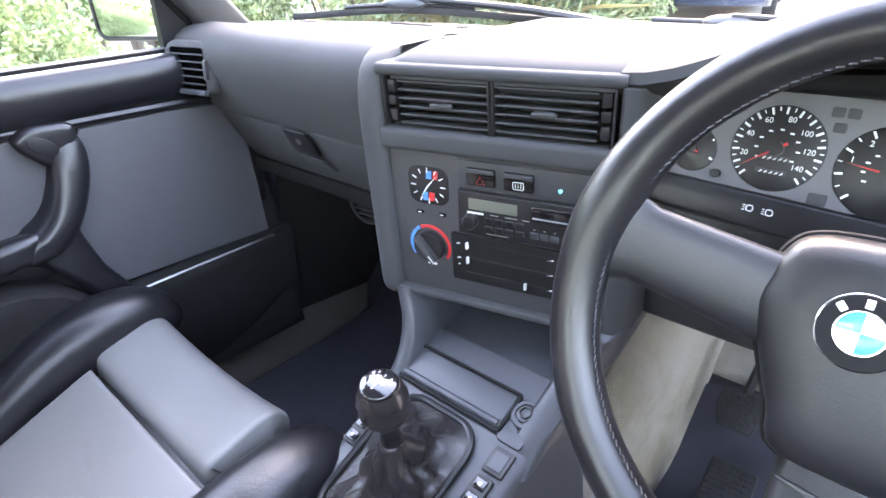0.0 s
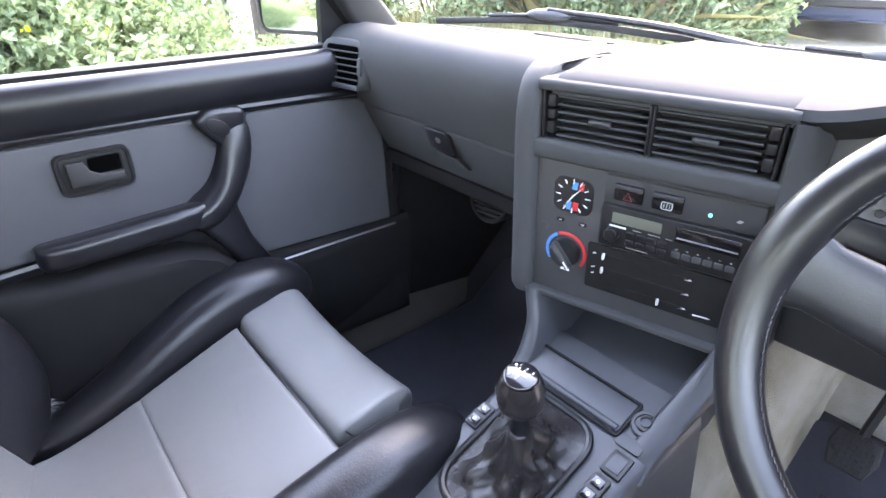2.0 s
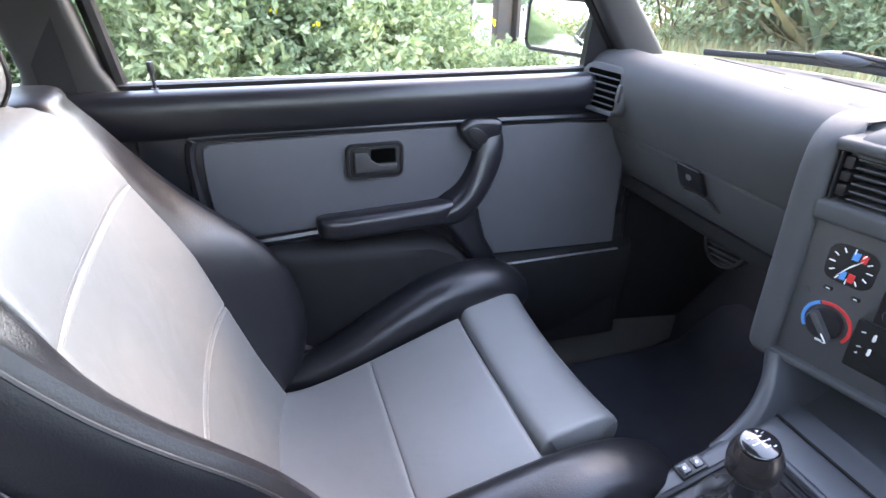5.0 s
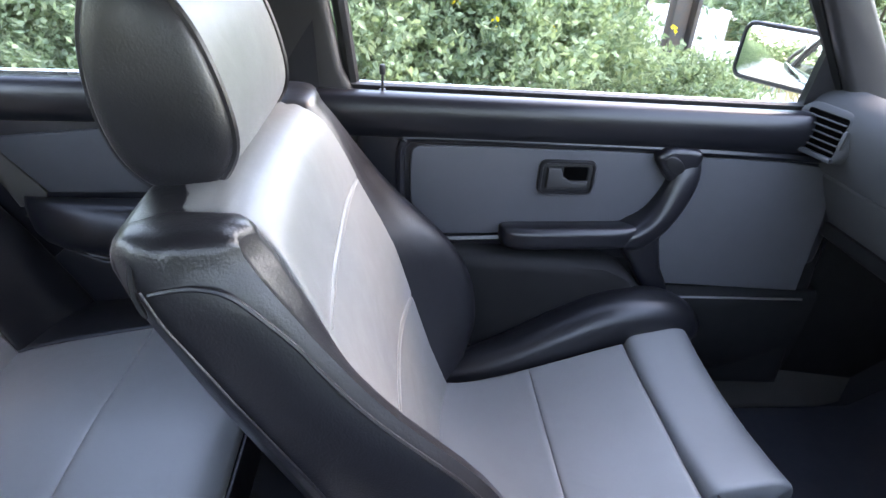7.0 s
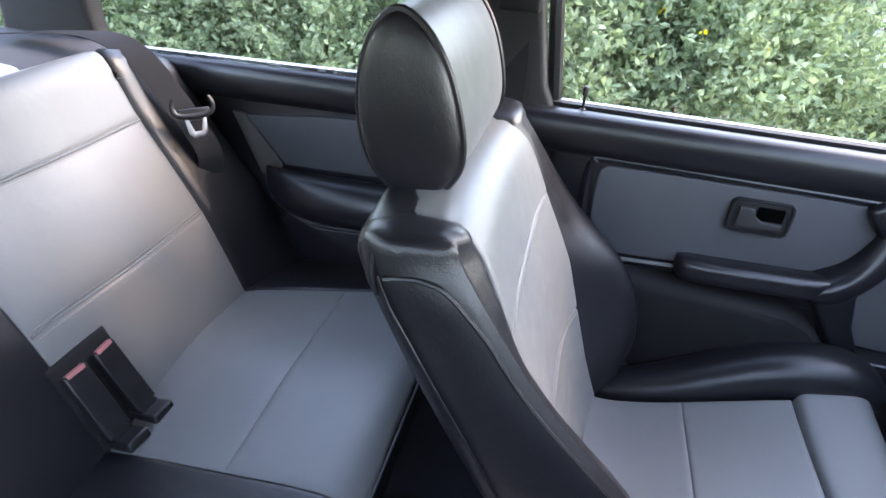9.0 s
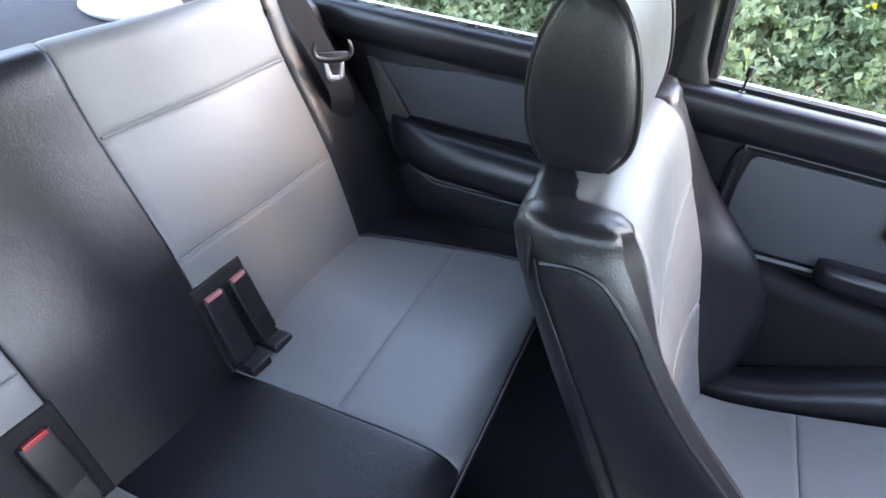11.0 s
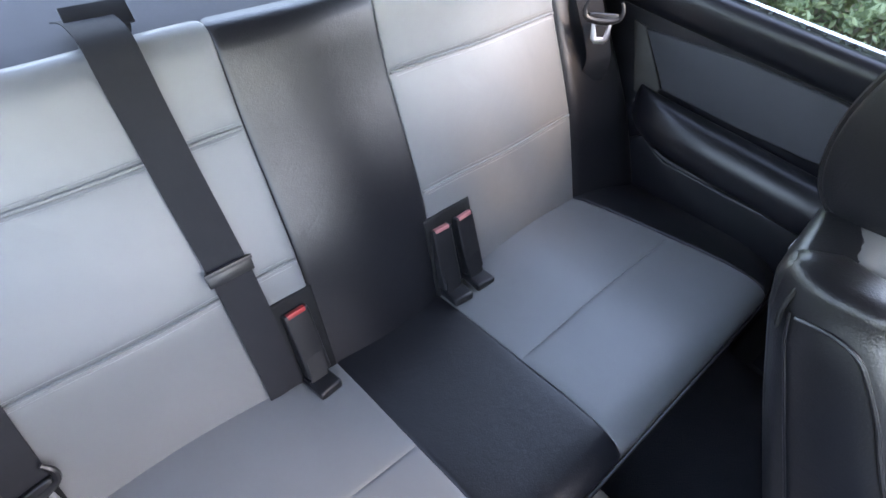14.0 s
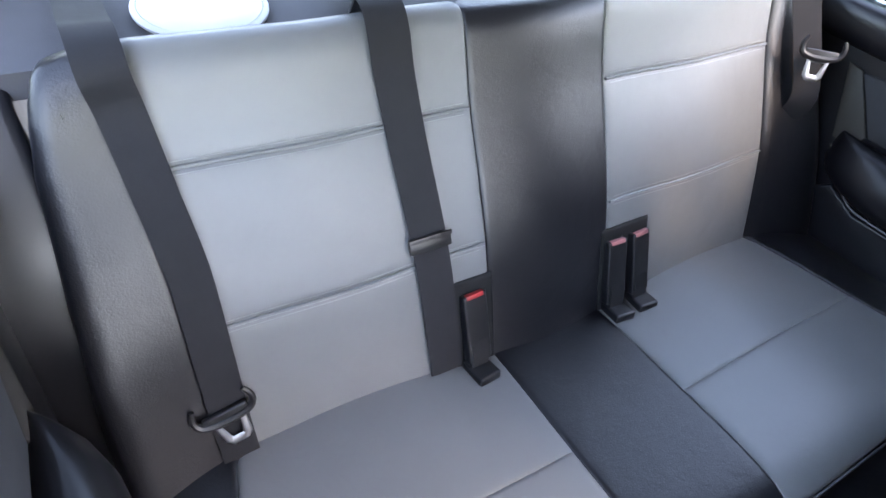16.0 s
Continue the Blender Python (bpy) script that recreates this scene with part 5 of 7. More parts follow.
# glove box
GL = lambda u, v: (-0.675 + 0.500 * u, 1.452 + 0.045 * (1 - v) + 0.02 * (1 - v) ** 2, 0.690 + 0.112 * v)
gb = part("glove_box_lid", pad(GL, r=0.008, depth=0.006, skirt=0.05, nu=14, nv=10, out=(0, -1, 0.2)), DASH, dash, "dark grey glove box lid")
part("underside", prism([(-0.69, 1.50), (-0.24, 1.50), (-0.24, 1.80), (-0.69, 1.80)], lambda a, b, h: (a, b, 0.700 - h), 0, 0.03, 0.01), MATT_BLACK, dash)
GP = lambda a, b, h: tuple(np.array(GL((a + 0.675) / 0.500, (b - 0.690) / 0.112)) + np.array((0, -h, 0.25 * h)))
part("latch_plate", prism(rrect(-0.446, -0.388, 0.757, 0.800, 0.004, 2), GP, 0.002, 0.0135, 0.002), BLACK_PLASTIC, gb)
part("latch_lock", lathe([(0.0065, 0), (0.0065, 0.0010), (0.0052, 0.0016), (0.001, 0.0010)], Matrix.Translation(GP(-0.416, 0.782, 0.0125)) @ Euler((radians(100), 0, 0)).to_matrix().to_4x4(), 18), STEEL, gb, "small chrome lock")
part("latch_pull", prism([(-0.438, 0.752), (-0.381, 0.752), (-0.366, 0.734), (-0.434, 0.734)], GP, 0.004, 0.0145, 0.003), DASH, gb)
part("latch_gap", tube([GP(a, b, 0.0095) for a, b in rrect(-0.4475, -0.3865, 0.7555, 0.8015, 0.004, 2)], 0.0016, 5, True), MATT_BLACK, gb)

# side vent at the door end
SV = Matrix.Translation((-0.640, 1.412, 0.884)) @ Euler((radians(-8), 0, radians(10))).to_matrix().to_4x4()
sv = part("side_vent", prism(rrect(-0.064, 0.064, -0.045, 0.045, 0.032, 8), lambda a, b, h: SV @ Vector((a, -h, b)), -0.10, 0.012, 0.010), DASH, dash, "side air vent in the dash end")
# flat plate on the vent face, its black painted for the shaded mouth
part("vent_mouth_shade", prism(rrect(-0.040, 0.046, -0.034, 0.034, 0.006), lambda a, b, h: SV @ Vector((a, -h, b)), 0.0116, 0.0124, 0.0003), OPENING_SHADE, sv)
for k in range(5):
    zz = -0.024 + 0.0118 * k
    part("slat", box(-0.040, 0.046, -0.0175, -0.0128, zz - 0.0012, zz + 0.0014, 0.0006, 1, SV), DASH, sv)
part("vent_lip", box(-0.042, 0.050, -0.020, -0.010, -0.042, -0.033, 0.003, 2, SV), CONSOLE, sv)
part("vent_wheel", box(0.048, 0.056, -0.018, -0.010, -0.016, 0.016, 0.003, 2, SV), FASCIA, sv)

# centre stack: a face turned towards the driver
FO, FD, FN = Vector((-0.083, 1.391, 0)), Vector((0.970, 0.2425, 0)), Vector((0.2425, -0.970, 0))


def F(s, z, h=0.0):
    p = FO + FD * s + FN * (h + 0.05 * (z - 0.80))
    return (p.x, p.y, z)


stack = thing("centre_stack", (0.0, 1.42, 0.66), "dark grey centre stack with vents, clock, radio and heater controls", "centre stack")
S0, S1F = -0.050, 0.212
part("backing", prism([(S0, 0.655), (S1F, 0.655), (S1F, 0.935), (S0, 0.935)], F, -0.10, -0.045, 0.0), MATT_BLACK, stack)
part("fascia_plate", prism(rrect(S0, S1F, 0.655, 0.846, 0.003, 2), F, -0.045, -0.004, 0.002), FASCIA, stack)
# left cheek: a rounded post that rolls back into the dash top
rings = []
for z, r in ((0.640, 0.006), (0.648, 0.001), (0.66, 0.0), (0.70, 0.0), (0.78, 0.0), (0.86, 0.0), (0.895, 0.001), (0.915, 0.005), (0.930, 0.012), (0.941, 0.024), (0.948, 0.042), (0.951, 0.065)):
    a = F(S0 + 0.001, z, -0.05)
    rings.append([(a[0], a[1], z), F(S0 + 0.001, z, -0.006 - r), F(S0 - 0.0005, z, 0.002 - r), F(S0 - 0.006, z, 0.0065 - r), F(S0 - 0.016, z, 0.0075 - r), F(S0 - 0.026, z, 0.0045 - r), F(S0 - 0.034, z, -0.003 - r), F(S0 - 0.041, z, -0.016 - r), (-0.150, 1.425 + r * 0.6, z), (-0.185, 1.452 + r * 0.3, z), (-0.215, 1.480, z), (-0.225, 1.52, z)])
rings.append([(x, y + 0.05, 0.9515) for x, y, z in rings[-1]])
rings.append([(x, y + 0.05, 0.9480) for x, y, z in rings[-1]])
part("left_cheek", add_loft(bmesh.new(), rings, True, False), DASH, stack, sharp=75)
rings = []
for z in (0.655, 0.70, 0.78, 0.86, 0.905, 0.930):
    rings.append([F(S1F - 0.001, z, -0.05), F(S1F - 0.001, z, -0.002), F(S1F + 0.003, z, 0.005), F(S1F + 0.014, z, 0.004), F(S1F + 0.030, z, -0.02), F(S1F + 0.035, z, -0.06)])
part("right_cheek", add_loft(bmesh.new(), rings), DASH, stack, sharp=60)


def bar(s0, s1, z0, z1, h0, h1, mat, parent, name, bev=0.003, lab=""):
    return part(name, prism([(s0, z0), (s1, z0), (s1, z1), (s0, z1)], F, h0, h1, bev), mat, parent, lab)


bar(S0 - 0.002, S1F + 0.003, 0.846, 0.871, -0.04, 0.006, DASH, stack, "cross_rib", 0.006)
bar(S0 - 0.002, S1F + 0.003, 0.6465, 0.6575, -0.05, 0.006, DASH, stack, "lower_rib", 0.004)
bar(S0 - 0.002, S1F + 0.003, 0.928, 0.941, -0.06, 0.002, DASH, stack, "upper_rib", 0.005)
# two centre vents, each with its slats
for a, b in ((S0 + 0.006, 0.080), (0.084, S1F - 0.006)):
    vt = part("air_vent", prism(rrect(a, b, 0.8725, 0.9275, 0.003, 2), F, -0.05, -0.030, 0.001), MATT_BLACK, stack, "black slatted air vent")
    lft = a + (0.016 if a < 0 else 0.002)
    rgt = b - (0.002 if a < 0 else 0.016)
    for k in range(6):
        z = 0.8772 + 0.0091 * k
        part("slat", prism([(lft, z - 0.0012), (rgt, z - 0.0012), (rgt, z + 0.0012), (lft, z + 0.0012)], lambda s, zz, h: F(s, zz + h * 0.12, h), -0.030, -0.003, 0.0006), DASH, vt)
    for s in (a, b):
        part("vent_edge", prism([(s - 0.0015, 0.872), (s + 0.0015, 0.872), (s + 0.0015, 0.928), (s - 0.0015, 0.928)], F, -0.03, 0.001, 0.001), BLACK_PLASTIC, vt)
    mid = (lft + rgt) / 2
    part("vent_tab", prism(rrect(mid - 0.013, mid + 0.013, 0.8965, 0.9015, 0.002, 2), F, -0.004, 0.002, 0.0015), FASCIA, vt)
    wa = a + 0.008 if a < 0 else b - 0.008
    for z0, z1 in ((0.878, 0.892), (0.8955, 0.9065), (0.910, 0.924)):
        part("thumbwheel", prism(rrect(wa - 0.005, wa + 0.005, z0, z1, 0.002, 2), F, -0.02, -0.002, 0.0015), BLACK_PLASTIC, vt)
# clock
ck = part("clock", prism(rrect(-0.0262, 0.0262, 0.7790, 0.8270, 0.013), F, -0.004, -0.0028, 0.0008), BLACK_PLASTIC, stack, "round-cornered black clock with white marks")
for k in range(12):
    q = radians(30 * k)
    ro, ri = 0.0228, 0.0172 if k % 3 else 0.0162
    c, s = math.sin(q), math.cos(q)
    w = 0.0006
    P = [(ri * c - w * s, ri * s + w * c), (ro * c - w * s, ro * s + w * c), (ro * c + w * s, ro * s - w * c), (ri * c + w * s, ri * s - w * c)]
    part("hour_mark", prism([(a, 0.803 + b) for a, b in P], F, -0.0026, -0.0020, 0.0001), WHITE_MARK, ck)
for (s0, s1, z0, z1), mt in (((-0.002, 0.005, 0.812, 0.822), BLUE_MARK), ((0.007, 0.013, 0.812, 0.822), RED_MARK), ((-0.008, -0.002, 0.784, 0.795), BLUE_MARK), ((0.000, 0.007, 0.784, 0.795), RED_MARK)):
    part("colour_mark", prism([(s0, z0), (s1, z0), (s1 + 0.001, z1), (s0 + 0.001, z1)], F, -0.0026, -0.0021, 0.0001), mt, ck)
for ang, ln, w in ((42, 0.018, 0.0009), (214, 0.021, 0.0008)):
    c, s = math.sin(radians(ang)), math.cos(radians(ang))
    part("clock_hand", prism([(-w * s, 0.803 + w * c), (ln * c, 0.803 + ln * s), (w * s, 0.803 - w * c)], F, -0.0019, -0.0012, 0.0001), WHITE_MARK, ck)
for s in (-0.014, 0.016):
    b_ = part("clock_button", prism(rrect(s - 0.0048, s + 0.0048, 0.7655, 0.7695, 0.0008, 1), F, -0.004, -0.0015, 0.0005), GLOSS_BLACK, stack)
    part("button_mark", prism([(s - 0.002, 0.7671), (s + 0.002, 0.7671), (s + 0.002, 0.7679), (s - 0.002, 0.7679)], F, -0.0016, -0.0012, 0.0001), WHITE_MARK, b_)
# switch row
bar(0.040, S1F - 0.002, 0.8085, 0.842, -0.006, -0.001, FASCIA, stack, "switch_panel", 0.0015)
for s0, icon in ((0.052, "hazard"), (0.096, "screen")):
    sw = part("rocker_switch", prism(rrect(s0, s0 + 0.034, 0.8135, 0.8345, 0.002, 2), F, -0.002, 0.002, 0.0015), GLOSS_BLACK, stack)
    part("rocker_top", prism([(s0 + 0.001, 0.829), (s0 + 0.033, 0.829), (s0 + 0.033, 0.8335), (s0 + 0.001, 0.8335)], F, 0.0015, 0.0045, 0.001), FASCIA, sw)
    m_ = s0 + 0.017
    if icon == "hazard":
        part("hazard_mark", tube([F(m_ - 0.005, 0.8165, 0.0026), F(m_ + 0.005, 0.8165, 0.0026), F(m_, 0.8255, 0.0026)], 0.0006, 5, True, 0.5, (0.24, -0.97, 0)), RED, sw)
    else:
        part("screen_mark", tube([F(p, q, 0.0026) for p, q in rrect(m_ - 0.006, m_ + 0.006, 0.8165, 0.825, 0.002, 2)], 0.0004, 5, True, 0.5, (0.24, -0.97, 0)), WHITE_MARK, sw)
        for d in (-0.003, 0, 0.003):
            part("screen_bar", box(-0.0002, 0.0002, -0.0002, 0.0002, -0.0025, 0.0025, 0, 1, Matrix.Translation(F(m_ + d, 0.8207, 0.0027))), WHITE_MARK, sw)
lamp = part("indicator_lamp", lathe([(0.0022, 0), (0.0022, 0.0012), (0.0015, 0.0018), (0.0004, 0.0020)], Matrix.Translation(F(0.158, 0.8205, -0.001)) @ Euler((radians(90), 0, radians(14))).to_matrix().to_4x4(), 16), glow("lit_blue_lamp", (0.02, 0.45, 0.75), 0.08), stack, "lit pale blue warning lamp")
part("lamp_mark", prism([(0.184, 0.8195), (0.188, 0.8185), (0.191, 0.8215), (0.187, 0.8225)], F, -0.0008, -0.0003, 0.0001), PRINT, stack)
# radio
rd = part("radio", prism(rrect(0.040, S1F - 0.003, 0.7515, 0.806, 0.002, 2), F, -0.01, 0.003, 0.0015), BLACK_PLASTIC, stack, "black car radio with grey display")
part("display", prism(rrect(0.054, 0.112, 0.785, 0.7985, 0.0008, 1), F, 0.0028, 0.0036, 0.0003), LCD, rd, "grey-green radio display")
part("cassette_flap", prism(rrect(0.128, 0.196, 0.781, 0.800, 0.001, 1), F, 0.0028, 0.0045, 0.001), GLOSS_BLACK, rd)
part("cassette_slot", box(-0.032, 0.032, -0.0006, 0.0004, -0.0008, 0.0008, 0.0002, 1, Matrix.Translation(F(0.162, 0.7865, 0.0046)) @ Euler((0, 0, radians(14))).to_matrix().to_4x4()), STEEL, rd)
part("volume_knob", lathe([(0.0088, 0), (0.0086, 0.008), (0.0075, 0.0095), (0.0005, 0.0095)], Matrix.Translation(F(0.057, 0.771, 0.003)) @ Euler((radians(90), 0, radians(14))).to_matrix().to_4x4(), 20), BLACK_PLASTIC, rd)
part("brand_bar", prism([(0.052, 0.7795), (0.072, 0.7795), (0.072, 0.7818), (0.052, 0.7818)], F, 0.003, 0.0034, 0.0001), WHITE_MARK, rd)
for i in range(4):
    for j in range(2):
        s, z = 0.078 + 0.0125 * i, 0.7735 - 0.0105 * j
        part("radio_key", prism(rrect(s - 0.005, s + 0.005, z - 0.0038, z + 0.0038, 0.001, 1), F, 0.0028, 0.0044, 0.0008), BLACK_PLASTIC, rd)
for i in range(6):
    s = 0.132 + 0.0115 * i
    part("preset_key", prism(rrect(s - 0.0047, s + 0.0047, 0.7605, 0.7685, 0.001, 1), F, 0.0028, 0.0046, 0.0008), DASH, rd)
    part("key_mark", prism([(s - 0.0012, 0.7715), (s + 0.0012, 0.7715), (s + 0.0012, 0.7725), (s - 0.0012, 0.7725)], F, 0.003, 0.0033, 0.0001), PRINT, rd)
for s, ln in ((0.080, 0.010), (0.098, 0.014), (0.118, 0.008), (0.075, 0.026)):
    z = 0.7805 if ln < 0.02 else 0.7558
    part("key_caption", prism([(s, z), (s + ln, z), (s + ln, z + 0.0009), (s, z + 0.0009)], F, 0.003, 0.0033, 0.0001), PRINT, rd)
# temperature knob with its blue and red ring
kn = part("temperature_knob", lathe([(0.0205, 0), (0.0205, 0.006), (0.019, 0.009), (0.0005, 0.009)], Matrix.Translation(F(-0.004, 0.722, -0.004)) @ Euler((radians(90), 0, radians(14))).to_matrix().to_4x4(), 30), BLACK_PLASTIC, stack, "black temperature knob in a coloured ring")
part("knob_grip", box(-0.0042, 0.0042, -0.018, -0.008, -0.019, 0.019, 0.002, 2, Matrix.Translation(F(-0.004, 0.722, -0.004)) @ Euler((0, radians(-40), radians(14))).to_matrix().to_4x4()), FASCIA, kn)
part("pointer", box(-0.0008, 0.0008, -0.0186, -0.0178, -0.018, -0.008, 0.0002, 1, Matrix.Translation(F(-0.004, 0.722, -0.004)) @ Euler((0, radians(-40), radians(14))).to_matrix().to_4x4()), WHITE_MARK, kn)
for a0, a1, mt, lab in ((-35, 115, RED_MARK, "red arc"), (120, 215, BLUE_MARK, "blue arc")):
    oo = [(-0.004 + 0.0285 * math.cos(radians(a)), 0.722 + 0.0285 * math.sin(radians(a))) for a in np.linspace(a0, a1, 20)]
    ii = [(-0.004 + 0.0245 * math.cos(radians(a)), 0.722 + 0.0245 * math.sin(radians(a))) for a in np.linspace(a1, a0, 20)]
    part("temperature_arc", prism(oo + ii, F, -0.0042, -0.0028, 0.0003), mt, stack, lab)
part("fan_mark", prism(rrect(-0.010, 0.003, 0.694, 0.697, 0.001, 1), F, -0.0042, -0.0034, 0.0001), WHITE_MARK, stack)
part("fascia_screw", lathe([(0.006, 0), (0.006, 0.0012), (0.0005, 0.0015)], Matrix.Translation(F(-0.038, 0.752, -0.004)) @ Euler((radians(90), 0, radians(14))).to_matrix().to_4x4(), 14), FASCIA, stack)
# heater sliders
hp = part("heater_panel", prism(rrect(0.026, S1F - 0.004, 0.682, 0.7475, 0.002, 1), F, -0.006, -0.0015, 0.001), MATT_BLACK, stack, "black heater panel with white slider tabs")
for z in (0.7335, 0.7135, 0.693):
    part("slider_slot", prism([(0.044, z - 0.003), (0.150, z - 0.003), (0.150, z + 0.003), (0.044, z + 0.003)], F, -0.0014, -0.0008, 0.0001), MATT_BLACK, hp)
for s, z in ((0.048, 0.7335), (0.048, 0.7135), (0.121, 0.693)):
    part("slider_tab", prism(rrect(s - 0.0014, s + 0.0014, z - 0.0042, z + 0.0042, 0.0006, 1), F, -0.001, 0.003, 0.0008), WHITE_MARK, hp)
for s, z, w in ((0.150, 0.7335, 0.005), (0.150, 0.7135, 0.005), (0.150, 0.693, 0.005), (0.172, 0.690, 0.012), (0.036, 0.7335, 0.003), (0.036, 0.7135, 0.003), (0.036, 0.7045, 0.002)):
    part("panel_mark", prism([(s - w * 0.8, z - 0.0006), (s + w * 0.8, z + 0.0006), (s + w * 0.5, z + 0.0020), (s - w * 0.8, z + 0.0006)], F, -0.0013, -0.0008, 0.0001), WHITE_MARK, hp)

# ---- lower console ----
cons = thing("gear_console", (0.0, 1.25, 0.42), "dark grey plastic console between the front seats", "console")
CZ = lambda y: 0.500 + 0.36 * (y - 1.156) if y > 1.05 else 0.462 + 0.10 * (y - 1.05)


def K(x, y, h=0.0):
    """On the sloping console top."""
    return (x, y - 0.34 * h, CZ(y) + 0.94 * h)


rings = []
for y in (0.80, 0.95, 1.05, 1.10, 1.16, 1.25, 1.33, 1.38, 1.41):
    z = CZ(y) - 0.003
    w = 0.012 * max(0.0, (y - 1.25) / 0.16)
    rings.append([(-0.094, y, 0.30), (-0.100, y, z - 0.014), (-0.098, y, z - 0.005), (-0.093, y, z - 0.001), (-0.085, y, z), (0.098 + w, y, z), (0.105 + w, y, z - 0.001), (0.110 + w, y, z - 0.006), (0.113 + w, y, z - 0.016), (0.138 + w, y, 0.30)])
part("body", add_loft(bmesh.new(), rings), CONSOLE, cons, sharp=60)


def leg(rows, w, name="side_leg"):
    """Rounded rib: rows of x, y, z along its front edge, w wide, running back to the bulkhead."""
    rings = []
    for x, y, z in spline(rows, 5):
        rings.append([(x - w / 2, y + 0.15, z), (x - w / 2, y + 0.005, z), (x - w * 0.36, y + 0.001, z), (x - w * 0.1, y - 0.001, z), (x + w * 0.1, y - 0.001, z), (x + w * 0.36, y + 0.001, z), (x + w / 2, y + 0.005, z), (x + w / 2, y + 0.15, z)])
    part(name, add_loft(bmesh.new(), rings), CONSOLE, cons, sharp=70)


leg([(-0.0945, 1.290, 0.535), (-0.096, 1.318, 0.556), (-0.101, 1.345, 0.582), (-0.112, 1.366, 0.612), (-0.124, 1.375, 0.638), (-0.130, 1.378, 0.655)], 0.024)
leg([(0.1015, 1.300, 0.540), (0.102, 1.335, 0.566), (0.106, 1.372, 0.590), (0.112, 1.405, 0.618), (0.118, 1.425, 0.642), (0.122, 1.432, 0.655)], 0.034)
# open tray under the stack: floor, rounded corners, back wall
TR = [tuple(p) for p in spline([(1.378, 0.573), (1.40, 0.578), (1.44, 0.588), (1.488, 0.602), (1.512, 0.618), (1.522, 0.640), (1.526, 0.665)], 5)]
TRL = np.linspace(0, 1, len(TR))


def tray_at(u, v):
    q = 2 * u - 1
    y = np.interp(v, TRL, [p[0] for p in TR])
    z = np.interp(v, TRL, [p[1] for p in TR])
    wall = max(0.0, (abs(q) - 0.80) / 0.20)
    rise = min(1.0, v / 0.4)
    lift = 0.075 * (1 - math.sqrt(max(0.0, 1 - wall ** 2))) * rise * rise * (3 - 2 * rise)
    return (-0.005 + math.copysign(min(abs(q), 0.80) * 0.122 + 0.012 * math.sqrt(wall), q) + 0.004 * q * v, y - 0.012 * wall * v, min(0.668, z + lift))


part("tray", pad(tray_at, r=0.003, depth=0.001, skirt=0.004, nu=30, nv=18, out=(0, -0.5, 0.8)), CONSOLE, cons, "moulded open tray", sharp=80)
# ashtray lid, sunk flush in its frame
al = part("ashtray_lid", prism(rrect(-0.088, 0.064, 1.329, 1.373, 0.003, 3), K, -0.006, 0.0022, 0.002), CONSOLE, cons, "smooth flat ashtray lid")
part("lid_gap", tube([K(a, b, 0.0005) for a, b in rrect(-0.0905, 0.0665, 1.3265, 1.3755, 0.004, 3)], 0.0026, 6, True), MATT_BLACK, cons)
part("lid_lip", prism([(-0.086, 1.330), (0.062, 1.330), (0.062, 1.338), (-0.086, 1.338)], K, 0.001, 0.0062, 0.003), CONSOLE, al)
# lighter
LT = Matrix.Translation(K(0.084, 1.358, 0.0)) @ Euler((radians(20), 0, 0)).to_matrix().to_4x4()
lg = part("lighter", lathe([(0.0180, -0.003), (0.0180, 0.0015), (0.0165, 0.0030), (0.0130, 0.0030), (0.0126, 0.0010), (0.0112, 0.0010), (0.0108, 0.0045), (0.0090, 0.0058), (0.0005, 0.0058)], LT, 28), CONSOLE, cons, "dark grey cigar lighter")
part("lighter_ring", lathe([(0.0072, 0.0056), (0.0072, 0.0084), (0.0062, 0.0084), (0.0062, 0.0056)], LT, 20), FASCIA, lg)
part("side_pad", prism(rrect(0.068, 0.100, 1.320, 1.336, 0.003, 2), K, -0.002, 0.0006, 0.0005), CONSOLE, cons)
# switches beside the gear lever
for x, y, n in ((-0.0835, 1.246, 1), (0.086, 1.262, 2)):
    w = part("window_switch", prism(rrect(x - 0.011, x + 0.011, y - 0.018, y + 0.018, 0.003, 2), lambda a, b, h: K(a, b, h), -0.002, 0.003, 0.0015), BLACK_PLASTIC, cons, "small black window switch")
    for d in (-0.0085, 0.0085):
        part("switch_key", prism(rrect(x - 0.0075, x + 0.0075, y + d - 0.0062, y + d + 0.0062, 0.002, 2), lambda a, b, h: K(a, b, h), 0.0025, 0.0055, 0.0015), GLOSS_BLACK, w)
        part("key_mark", prism(disc(0.0022, 10, x, y + d), lambda a, b, h: K(a, b, h), 0.0054, 0.0058, 0.0001), WHITE_MARK, w)
part("blank_plate", prism(rrect(0.075, 0.101, 1.285, 1.314, 0.002, 2), lambda a, b, h: K(a, b, h), -0.002, 0.0015, 0.001), BLACK_PLASTIC, cons)
part("blank_plate_inner", prism(rrect(0.079, 0.097, 1.289, 1.310, 0.002, 2), lambda a, b, h: K(a, b, h), 0.0010, 0.0028, 0.0008), CONSOLE, cons)

